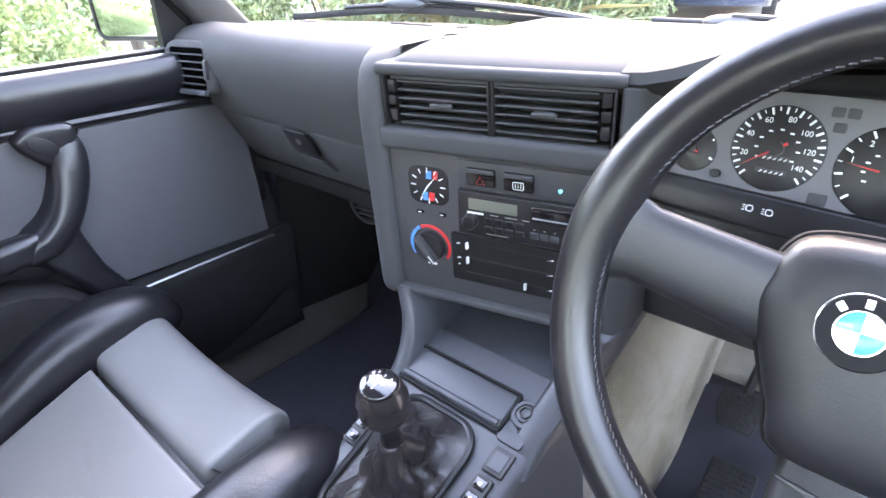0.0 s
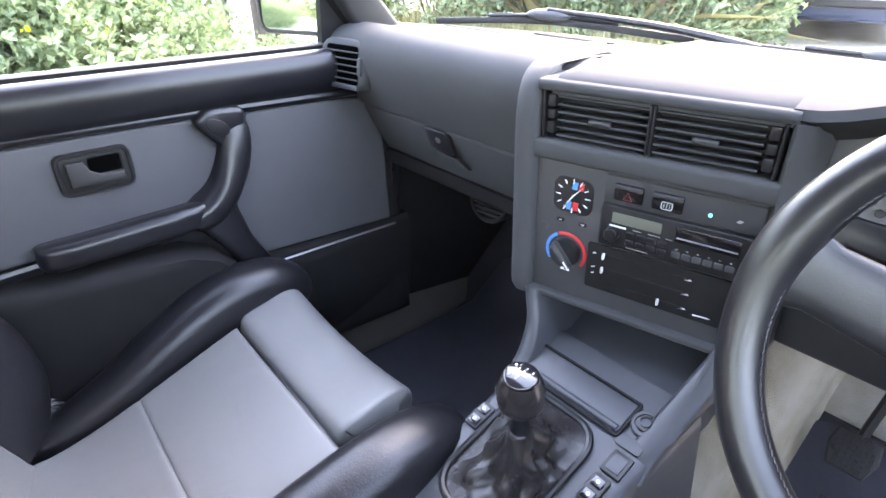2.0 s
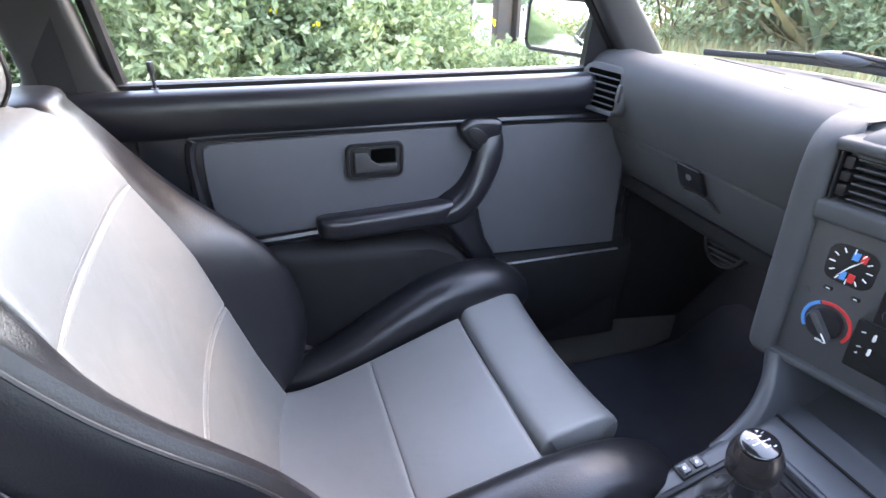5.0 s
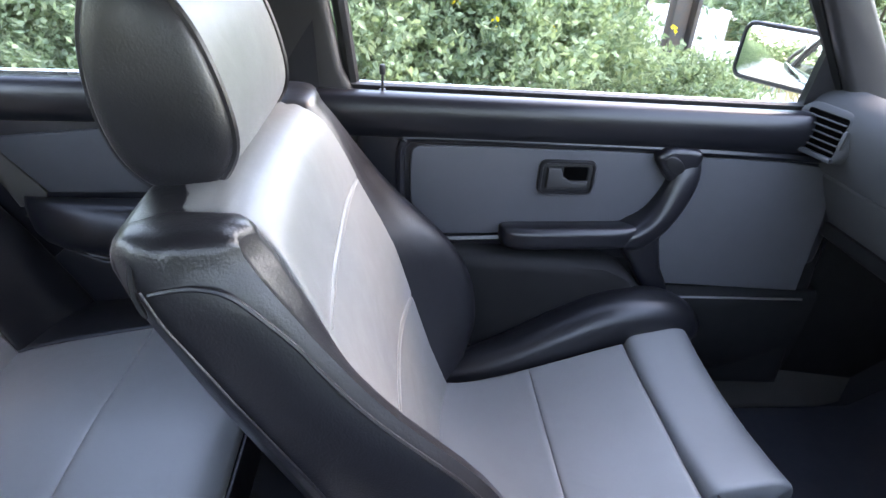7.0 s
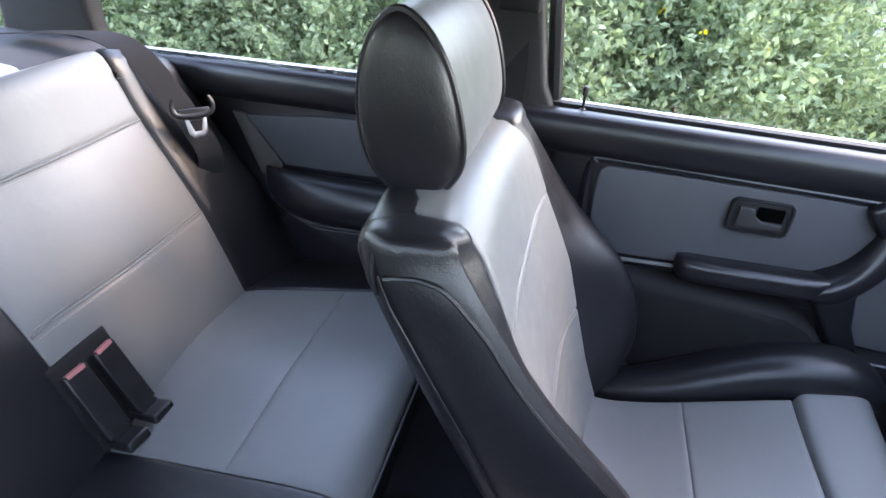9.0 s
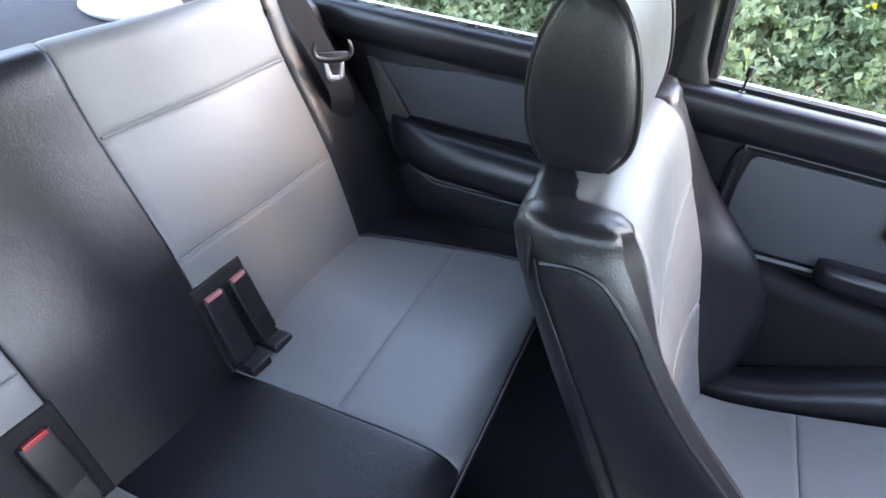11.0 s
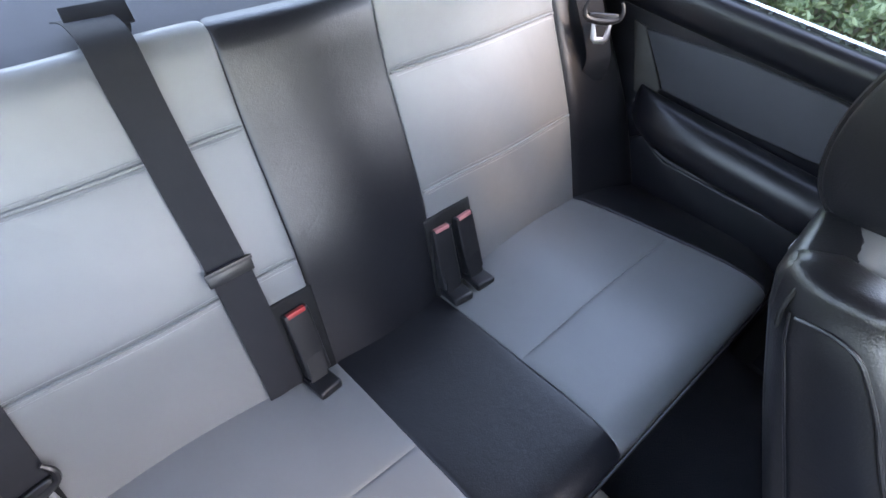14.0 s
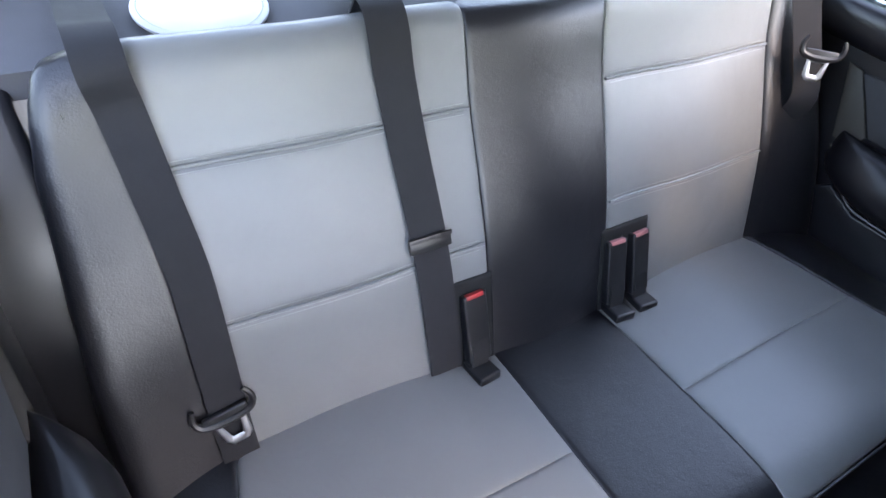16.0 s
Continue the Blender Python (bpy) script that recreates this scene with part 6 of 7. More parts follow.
gear = thing("gear_lever", (-0.008, 1.235, 0.53), "black leather gear lever with a glossy knob and gaiter", "gear lever")
RIM = []
for (pa, pb), (na, nb) in zip(*(lambda r: (r, r[1:] + r[:1]))(rrect(-0.066, 0.054, 1.150, 1.316, 0.034, 8))):
    cuts = max(1, int(math.hypot(na - pa, nb - pb) / 0.009))
    RIM += [(pa + (na - pa) * i / cuts, pb + (nb - pb) * i / cuts) for i in range(cuts)]
part("gaiter_frame", tube([K(a, b, 0.002) for a, b in RIM], 0.0048, 8, True), BLACK_PLASTIC, gear)
rings = []
kc = Vector((0.009, 1.220, 0.600))
base = [Vector(K(a, b, 0.001)) for a, b in RIM]
for t in np.linspace(0, 1, 26):
    ring = []
    for i, p in enumerate(base):
        ang = math.atan2(RIM[i][1] - 1.233, RIM[i][0] + 0.006)
        neck = kc + Vector((0.0125 * math.cos(ang), 0.0125 * math.sin(ang), 0))
        s = 1 - (1 - t) ** 1.0
        q = p.lerp(neck, t ** 0.62)
        z = p.z + (neck.z - p.z) * (t ** 1.6)
        env = 2.3 * t ** 0.7 * (1 - t) ** 1.4
        fold = env * (0.010 * math.sin(3 * ang + 5 * t + 0.9 * math.sin(2 * ang)) + 0.0055 * math.sin(7 * ang - 6 * t + 1.2 * math.sin(3 * ang)) + 0.003 * math.sin(5 * ang + 16 * t))
        d = Vector((math.cos(ang), math.sin(ang), 0.6))
        ring.append(Vector((q.x, q.y, z)) + d * fold)
    rings.append(ring)
part("gaiter", add_loft(bmesh.new(), rings), material("gaiter_leather", (0.018, 0.016, 0.016), 0.27, grain=0.0003, grain_scale=650, relief=0.0014, relief_scale=45, second=(0.024, 0.023, 0.023)), gear, "creased black leather gaiter", sharp=80)
KM = Matrix.Translation((0.009, 1.220, 0.598)) @ Euler((radians(8), radians(4), 0)).to_matrix().to_4x4()
part("shaft_sleeve", lathe([(0.0125, -0.004), (0.0125, 0.004), (0.0108, 0.014), (0.0102, 0.028), (0.0110, 0.040)], KM, 20), BLACK_LEATHER, gear)
kb = part("knob", lathe([(0.0090, 0.0375), (0.0165, 0.0400), (0.0220, 0.0450), (0.0255, 0.0525), (0.0267, 0.0615), (0.0262, 0.0705), (0.0235, 0.0790), (0.0196, 0.0865), (0.0005, 0.0900)], KM, 36), material("knob_plastic", (0.016, 0.014, 0.014), 0.24, second=(0.022, 0.019, 0.018)), gear, "glossy black gear knob with a shift pattern")
part("knob_collar", lathe([(0.0225, 0.0448), (0.0242, 0.0470), (0.0255, 0.0495), (0.0247, 0.0510)], KM, 36), BLACK_PLASTIC, kb)
part("knob_cap", lathe([(0.0195, 0.0878), (0.0190, 0.0900), (0.0172, 0.0914), (0.0005, 0.0922)], KM, 30), GLOSS_BLACK, kb)
for x0, x1, y0, y1 in ((-0.0067, -0.0058, -0.0058, 0.0058), (-0.00045, 0.00045, -0.0058, 0.0058), (0.0058, 0.0067, 0.0, 0.0058), (-0.0067, 0.0067, -0.00045, 0.00045)):
    part("shift_line", box(x0, x1, y0, y1, 0.0915, 0.0926, 0, 1, KM), WHITE_MARK, kb)


def text(chars, size, m, mat, parent, name):
    c = bpy.data.curves.new(name, "FONT")
    c.body, c.size, c.align_x, c.align_y, c.extrude = chars, size, "CENTER", "CENTER", 0.00012
    tmp = bpy.data.objects.new(name, c)
    me = bpy.data.meshes.new_from_object(tmp)
    bpy.data.objects.remove(tmp)
    me.transform(m)
    me.materials.append(mat)
    return place(new(name, me), parent)


for ch, x, y in (("1", -0.0084, 0.0088), ("2", -0.0084, -0.0088), ("3", 0.0, 0.0088), ("4", 0.0, -0.0088), ("5", 0.0084, 0.0088), ("R", -0.0118, 0.0052)):
    text(ch, 0.0048, KM @ Matrix.Translation((x, y, 0.0925)), WHITE_MARK, kb, "gear_number")

# ---- instruments ----
IO = Vector((0.244, 1.490, 0.881))
IM = Matrix.Translation(IO) @ Euler((radians(90 - 17), 0, 0)).to_matrix().to_4x4()    # local z towards the driver


def I(a, b, h=0.0):
    return tuple(IM @ Vector((a, b, h)))


inst = thing("instrument_cluster", (0.33, 1.50, 0.82), "grey instrument cluster with round black dials and red needles", "instruments")
part("cluster_face", prism(rrect(-0.105, 0.205, -0.052, 0.058, 0.02), I, -0.03, -0.003, 0.002), DIAL_GREY, inst)
part("cluster_shroud", prism([(-0.11, 0.046), (0.26, 0.052), (0.26, 0.094), (0.05, 0.094), (-0.02, 0.080), (-0.07, 0.062), (-0.11, 0.054)], I, -0.03, 0.02, 0.01), MATT_BLACK, inst)
part("shroud_side", prism([(-0.132, -0.060), (-0.103, -0.056), (-0.103, 0.040), (-0.132, 0.030)], I, -0.04, 0.03, 0.008), DASH, inst)


def dial(cx, cy, r, marks, a0, a1, needle, label, figures=()):
    d = part("dial", prism(disc(r, 48, cx, cy), I, -0.004, -0.0015, 0.001), BLACK_PLASTIC, inst, label)
    for k in range(marks):
        q = radians(a0 + (a1 - a0) * k / (marks - 1))
        c, s = math.cos(q), math.sin(q)
        ln = 0.16 * r if k % 2 == 0 else 0.09 * r
        w = 0.0009 if k % 2 == 0 else 0.0005
        ro = r * 0.96
        P = [(cx + (ro - ln) * c - w * s, cy + (ro - ln) * s + w * c), (cx + ro * c - w * s, cy + ro * s + w * c), (cx + ro * c + w * s, cy + ro * s - w * c), (cx + (ro - ln) * c + w * s, cy + (ro - ln) * s - w * c)]
        part("tick", prism(P, I, -0.0016, -0.0010, 0.0001), WHITE_MARK, d)
    for tx, ang, rr in figures:
        text(tx, 0.0066, IM @ Matrix.Translation((cx + r * rr * math.cos(radians(ang)), cy + r * rr * math.sin(radians(ang)), -0.0012)), WHITE_MARK, d, "figure")
    for k in range(9 if r > 0.03 else 0):
        q = radians(a0 + (a1 - a0) * (k + 0.5) / 9)
        c, s = 0.44 * r * math.cos(q), 0.44 * r * math.sin(q)
        part("small_mark", prism([(cx + c - 0.0016, cy + s - 0.0007), (cx + c + 0.0016, cy + s - 0.0007), (cx + c + 0.0016, cy + s + 0.0007), (cx + c - 0.0016, cy + s + 0.0007)], I, -0.0016, -0.0011, 0.0001), WHITE_MARK, d)
    q = radians(needle)
    c, s = math.cos(q), math.sin(q)
    part("needle", prism([(cx - 0.25 * r * c - 0.0014 * s, cy - 0.25 * r * s + 0.0014 * c), (cx + 0.82 * r * c, cy + 0.82 * r * s), (cx - 0.25 * r * c + 0.0014 * s, cy - 0.25 * r * s - 0.0014 * c)], I, 0.001, 0.0024, 0.0003), RED_MARK, d, "red needle")
    part("needle_hub", lathe([(0.16 * r, -0.0015), (0.16 * r, 0.003), (0.0005, 0.0035)], IM @ Matrix.Translation((cx, cy, 0)), 18), BLACK_PLASTIC, d)
    return d


dial(0.0, 0.0, 0.037, 29, 228, -48, 216, "black speedometer with white figures", [("20", 196, 0.70), ("40", 158, 0.70), ("60", 118, 0.70), ("80", 78, 0.70), ("100", 40, 0.66), ("120", 2, 0.66), ("140", -36, 0.64)])
dial(-0.068, -0.012, 0.0205, 5, 200, -20, 158, "black fuel gauge")
d = dial(0.081, -0.006, 0.037, 15, 225, -20, 172, "black rev counter with white figures", [("1", 165, 0.72), ("2", 128, 0.72), ("3", 92, 0.72), ("4", 56, 0.72), ("5", 20, 0.72)])
part("fuel_icon", prism(rrect(-0.071, -0.065, -0.006, 0.002, 0.001, 1), I, -0.0012, -0.0008, 0.0001), WHITE_MARK, inst)
for s in (-1, 1):
    part("trip_counter", prism([(-0.012, -0.016 + 0.006 * s), (0.012, -0.016 + 0.006 * s), (0.012, -0.012 + 0.006 * s), (-0.012, -0.012 + 0.006 * s)], I, -0.0014, -0.0008, 0.0001), FASCIA, inst)
    for j in range(5):
        part("counter_digit", prism([(-0.009 + 0.0042 * j, -0.015 + 0.006 * s), (-0.0067 + 0.0042 * j, -0.015 + 0.006 * s), (-0.0067 + 0.0042 * j, -0.013 + 0.006 * s), (-0.009 + 0.0042 * j, -0.016 + 0.006 * s)], I, -0.0008, -0.0005, 0.0001), WHITE_MARK, inst)
for x, y in ((0.036, 0.036), (0.047, 0.036), (0.040, 0.024)):
    part("warning_light", prism(rrect(x - 0.0045, x + 0.0045, y - 0.004, y + 0.004, 0.001, 1), I, -0.0035, -0.0022, 0.0003), FASCIA, inst)
part("trip_knob", prism(disc(0.004, 16, -0.043, -0.030), I, -0.004, 0.003, 0.001), BLACK_PLASTIC, inst)
part("small_window", prism(rrect(0.033, 0.047, -0.041, -0.031, 0.001, 1), I, -0.004, -0.002, 0.0005), FASCIA, inst)
# switch strip under the dials
part("switch_strip", prism([(-0.128, -0.036), (0.250, -0.047), (0.250, -0.085), (-0.128, -0.066)], I, -0.04, 0.008, 0.004), BLACK_PLASTIC, inst, "dark switch strip with lamp symbols")
for x in (-0.006, 0.010):
    part("lamp_icon", tube([I(x + p, -0.054 - 0.03 * x + q, 0.0084) for p, q in rrect(-0.0022, 0.003, -0.0025, 0.0025, 0.0015, 2)], 0.00045, 5, True), WHITE_MARK, inst)
    for j in (-1, 0, 1):
        part("icon_ray", box(-0.0017, 0.0006, -0.0003, 0.0003, -0.0003, 0.0003, 0, 1, IM @ Matrix.Translation((x - 0.0038, -0.054 - 0.03 * x + 0.002 * j, 0.0084))), WHITE_MARK, inst)
# lower driver's dash and column
part("lower_dash", pad(lambda u, v: (0.128 + 0.58 * u, 1.47 + 0.06 * v, 0.81 - 0.17 * v), r=0.012, depth=0.008, skirt=0.05, nu=10, nv=8, out=(0, -1, 0)), FASCIA, dash, "dark lower dash panel")
part("lower_dash_base", pad(lambda u, v: (0.14 + 0.56 * u, 1.53 + 0.20 * v, 0.642 + 0.01 * v), r=0.01, depth=0.005, skirt=0.03, nu=6, nv=6, out=(0, 0, -1)), MATT_BLACK, dash)

# ---- steering wheel ----
WC = Vector((0.360, 1.252, 0.855))
WM = Matrix.Translation(WC) @ Euler((radians(90 - 22), 0, 0)).to_matrix().to_4x4()   # local z towards the driver, local y up
wheel = thing("steering_wheel", tuple(WC + Vector((0, 0.1, -0.05))), "black leather three-spoke sports steering wheel with round badge", "steering wheel")
rim = [WM @ Vector((0.168 * math.cos(q), 0.168 * math.sin(q), 0)) for q in np.linspace(0, 2 * math.pi, 72, endpoint=False)]
rr = [0.0168 + 0.0022 * math.exp(-((math.degrees(q) - 165) / 14) ** 2) + 0.0022 * math.exp(-((math.degrees(q) - 15) / 14) ** 2) for q in np.linspace(0, 2 * math.pi, 72, endpoint=False)]
part("rim", tube(rim, rr, 14, True, 1.0, tuple(WM.to_3x3() @ Vector((0, 0, 1)))), WHEEL_LEATHER, wheel, "thick grained leather rim")
bm = bmesh.new()
for q in np.linspace(0, 2 * math.pi, 190, endpoint=False):
    add_tube(bm, [WM @ Vector((0.1516 * math.cos(q + d), 0.1516 * math.sin(q + d), 0.0058 + 22 * d * 0.006)) for d in (-0.011, 0.011)], 0.0006, 4)
part("rim_stitching", bm, SEAM, wheel, "grey cross stitching")


def spoke(a, w0, w1, r0, r1):
    """One spoke of the wheel; a: degrees round the wheel, w: half widths at hub and rim."""
    c, s = math.cos(radians(a)), math.sin(radians(a))
    rings = []
    for t in np.linspace(0, 1, 10):
        r = r0 + (r1 - r0) * t
        w = w0 + (w1 - w0) * t + 0.018 * max(0, t - 0.75) ** 2 * 16
        zc = -0.040 + 0.040 * t ** 1.3
        th = 0.013 - 0.004 * t
        ring = []
        for k in range(14):
            q = 2 * math.pi * k / 14
            u = w * math.copysign(abs(math.cos(q)) ** 0.6, math.cos(q))
            h = th * math.copysign(abs(math.sin(q)) ** 0.8, math.sin(q))
            ring.append(WM @ Vector((r * c - u * s, r * s + u * c, zc + h)))
        rings.append(ring)
    return add_loft(bmesh.new(), rings)


part("spoke", spoke(170, 0.029, 0.024, 0.045, 0.166), HUB_VINYL, wheel, sharp=70)
part("spoke", spoke(10, 0.029, 0.024, 0.045, 0.166), HUB_VINYL, wheel, sharp=70)
part("spoke", spoke(270, 0.034, 0.030, 0.060, 0.166), HUB_VINYL, wheel, sharp=70)
hub = [(x * 0.81 + 0.001, y * 0.95 + 0.024) for x, y in spline([(-0.070, 0.030), (-0.035, 0.036), (0.035, 0.036), (0.070, 0.030), (0.084, 0.012), (0.092, -0.010), (0.084, -0.034), (0.062, -0.078), (0.044, -0.108), (-0.044, -0.108), (-0.062, -0.078), (-0.084, -0.034), (-0.092, -0.010), (-0.084, 0.012)], 4, True)]
hca, hcb = sum(p[0] for p in hub) / len(hub), sum(p[1] for p in hub) / len(hub)
rings = [[WM @ Vector((hca + (a - hca) * k, hcb + (b - hcb) * k, h)) for a, b in hub] for k, h in ((0.96, -0.090), (1.0, -0.060), (1.0, -0.046), (0.992, -0.038), (0.972, -0.031), (0.935, -0.0255), (0.87, -0.0212), (0.76, -0.0182), (0.60, -0.0165), (0.35, -0.0158), (0.12, -0.0156))]
hp_ = part("hub_pad", add_loft(bmesh.new(), rings), HUB_VINYL, wheel, "padded black hub cover", sharp=85)
part("hub_gap", tube([WM @ Vector((hca + (a - hca) * 1.003, hcb + (b - hcb) * 1.003, -0.0425)) for a, b in hub], 0.0022, 6, True), MATT_BLACK, wheel)
part("spoke_fold", tube([WM @ Vector((x, -0.084 - 0.004 * math.cos(x * 40), -0.0225)) for x in np.linspace(-0.030, 0.030, 9)], [0.0006, 0.0016] + [0.0022] * 5 + [0.0016, 0.0006], 6), HUB_VINYL, wheel)
BD = WM @ Matrix.Translation((-0.016, 0.010, -0.0172)) @ Matrix.Scale(0.75, 4)
bdg = part("badge", lathe([(0.0285, 0), (0.0285, 0.0022), (0.0275, 0.003), (0.0005, 0.0032)], BD, 48), CHROME, wheel, "round badge with blue and white quarters")
part("badge_ring", lathe([(0.0270, 0.003), (0.0270, 0.0038), (0.0160, 0.0038), (0.0160, 0.003)], BD, 48), MATT_BLACK, bdg)
for k in range(4):
    P = [(0, 0)] + [(0.0155 * math.cos(radians(a)), 0.0155 * math.sin(radians(a))) for a in np.linspace(90 * k, 90 * k + 90, 10)]
    part("badge_quarter", prism(P, lambda a, b, h: BD @ Vector((a, b, h)), 0.0030, 0.0040, 0.0001), LIGHT_BLUE if k % 2 else WHITE_ENAMEL, bdg)
part("badge_rim", lathe([(0.0163, 0.0036), (0.0163, 0.0043), (0.0153, 0.0043), (0.0153, 0.0036)], BD, 48), CHROME, bdg)
for a in (135, 90, 45):
    q = radians(a)
    part("badge_mark", box(-0.0026, 0.0026, -0.0034, 0.0034, 0.0038, 0.0042, 0.0003, 1, BD @ Matrix.Translation((0.0215 * math.cos(q), 0.0215 * math.sin(q), 0)) @ Euler((0, 0, q - math.pi / 2)).to_matrix().to_4x4()), WHITE_ENAMEL, bdg)
part("column", tube([WM @ Vector((0, -0.01, -0.05)), WM @ Vector((0, -0.01, -0.12)), WM @ Vector((0, -0.01, -0.30))], [0.05, 0.06, 0.065], 16), BLACK_PLASTIC, wheel, "black column shroud")

# ---- footwells ----
brk = thing("brake_pedal", (0.217, 1.765, 0.36), "dark rubber brake pedal pad with raised pattern", "pedal", "pedals")
PM = Matrix.Translation((0.230, 1.765, 0.362)) @ Euler((radians(52), 0, 0)).to_matrix().to_4x4()
part("pad", prism([(-0.030, 0.030), (-0.036, 0.0), (-0.026, -0.034), (0.026, -0.034), (0.036, 0.0), (0.030, 0.030)], lambda a, b, h: PM @ Vector((a, b, h)), -0.010, 0.004, 0.004), RUBBER, brk)
for i in range(7):
    for j in range(7):
        a, b = -0.026 + 0.0087 * i, -0.026 + 0.0087 * j
        if abs(a) + abs(b) * 0.5 < 0.034:
            part("stud", box(a - 0.0028, a + 0.0028, b - 0.0028, b + 0.0028, 0.003, 0.0062, 0.0008, 1, PM), RUBBER, brk)
part("arm", tube([PM @ Vector((0, 0.02, -0.01)), (0.240, 1.84, 0.48), (0.240, 1.85, 0.62)], 0.008, 8), BLACK_PLASTIC, brk)
acc = thing("footrest_pedal", (0.255, 1.64, 0.23), "dark ribbed rubber pedal pad near the floor", "pedal", "pedals")
PM = Matrix.Translation((0.255, 1.648, 0.292)) @ Euler((radians(35), 0, 0)).to_matrix().to_4x4()
part("pad", box(-0.034, 0.034, -0.05, 0.05, -0.012, 0.004, 0.004, 2, PM), RUBBER, acc)
for i in range(8):
    for j in range(11):
        part("stud", box(-0.029 + 0.0083 * i - 0.0026, -0.029 + 0.0083 * i + 0.0026, -0.044 + 0.0088 * j - 0.0026, -0.044 + 0.0088 * j + 0.0026, 0.003, 0.006, 0.0007, 1, PM), RUBBER, acc)
part("bracket", box(-0.02, 0.02, -0.03, 0.03, -0.05, -0.010, 0.003, 1, PM), STEEL, acc)


def floor_mat(side, label):
    """Moulded mat that follows the floor up the toe board; side +1 driver, -1 passenger."""
    edge = [(1.08, 0.20, 0.58), (1.12, 0.175, 0.61), (1.30, 0.165, 0.64), (1.50, 0.155, 0.64), (1.60, 0.160, 0.64), (1.66, 0.185, 0.63), (1.72, 0.183, 0.62), (1.78, 0.185, 0.61), (1.815, 0.192, 0.60), (1.835, 0.215, 0.57)]
    if side > 0:
        edge = [(1.08, 0.20, 0.58), (1.12, 0.170, 0.61), (1.30, 0.135, 0.64), (1.50, 0.100, 0.64), (1.60, 0.084, 0.64), (1.66, 0.084, 0.63), (1.70, 0.098, 0.622), (1.735, 0.128, 0.618), (1.763, 0.144, 0.613), (1.79, 0.144, 0.608), (1.806, 0.145, 0.60), (1.816, 0.156, 0.595), (1.823, 0.18, 0.585), (1.828, 0.21, 0.57)]
    rings = []
    for y, a, b in edge:
        z = float(np.interp(y, [1.0, 1.60, 1.72, 2.0], [0.207, 0.207, 0.232, 0.522])) + 0.001
        rings.append([(side * a, y, z), (side * (a - 0.003), y, z + 0.006), (side * a, y, z + 0.011), (side * (a + 0.012), y, z + 0.013), (side * (b - 0.012), y, z + 0.013), (side * b, y, z + 0.008), (side * b, y, z)])
    return tagged(part("floor_mat", add_loft(bmesh.new(), rings), MAT_CARPET, sharp=50), label, "floor mat", "floor mats")


floor_mat(1, "dark blue-black floor mat under the pedals")
floor_mat(-1, "dark floor mat in the passenger footwell")
rings = []
for y, z in ((1.840, 0.360), (1.846, 0.372), (1.90, 0.428), (1.97, 0.500), (1.978, 0.503)):
    rings.append([(0.150, y, z - 0.012), (0.150, y, z), (0.30, y, z), (0.46, y, z), (0.62, y, z), (0.62, y, z - 0.012)])
tagged(part("toe_board_carpet", add_loft(bmesh.new(), rings), PALE_CARPET, sharp=50), "worn pale grey carpet on the toe board", "carpet", kind="structure")
fv = thing("footwell_vent", (-0.44, 1.62, 0.60), "round black slatted footwell outlet under the dash", "vent")
FV = Matrix.Translation((-0.44, 1.60, 0.625)) @ Euler((radians(80), 0, radians(12))).to_matrix().to_4x4()
part("housing", lathe([(0.048, -0.04), (0.050, 0.0), (0.046, 0.006), (0.040, 0.006), (0.040, -0.01), (0.0005, -0.01)], FV, 28), BLACK_PLASTIC, fv)
for k in range(7):
    d = -0.030 + 0.010 * k
    w = math.sqrt(max(0.0001, 0.039 ** 2 - d * d))
    part("slat", box(-w, w, d - 0.0015, d + 0.0015, -0.006, 0.005, 0.0006, 1, FV), FASCIA, fv)
tagged(part("sill_carpet", pad(lambda u, v: (-0.735 + 0.10 * v, 0.62 + 1.25 * u, 0.33 - 0.11 * v), r=0.02, depth=0.01, skirt=0.02, nu=12, nv=5, out=(0.5, 0, 1)), material("grey_brown_carpet", (0.065, 0.060, 0.056), 0.95, grain=0.003, grain_scale=400, grain_kind="NOISE", second=(0.045, 0.041, 0.038))), "worn grey-brown carpet along the door sill", "carpet", kind="structure")

# ---- wipers outside the windscreen ----
def wiper(pivot, cap, blade):
    """Wiper at rest: blade runs through its points, held by the arm at the cap."""
    o = thing("windscreen_wiper", pivot, "black wiper arm and blade resting on the windscreen", "wiper", "wipers")
    P = spline(blade, 6)
    bl_ = part("blade", tube(P, 0.0042, 6, False, 1.6), RUBBER, o)
    part("blade_bridge", tube([tuple(p + np.array((0, -0.002, 0.009))) for p in P[3:-3]], 0.0040, 6), BLACK_PLASTIC, bl_)
    C = Vector(cap)
    d = (Vector(P[len(P) // 2 + 2]) - Vector(P[len(P) // 2 - 2])).normalized()
    up = Vector((0, -0.35, 0.94))
    rings = [[C + d * (0.042 * t) + up * (0.011 * math.sqrt(max(0.02, 1 - t * t)) * math.sin(q)) + d.cross(up) * (0.012 * math.sqrt(max(0.02, 1 - t * t)) * math.cos(q)) for q in np.linspace(0, 2 * math.pi, 12, endpoint=False)] for t in (-1, -0.8, -0.5, 0, 0.5, 0.8, 1)]
    part("blade_cap", add_loft(bmesh.new(), rings), CONSOLE, o, "grey moulded cap over the blade joint", sharp=60)
    part("arm", tube(spline([tuple(C + up * 0.010), tuple(C.lerp(Vector(pivot), 0.5) + up * 0.016), pivot], 5), [0.0040 + 0.0006 * i for i in range(11)], 8), BLACK_PLASTIC, o)
    return o


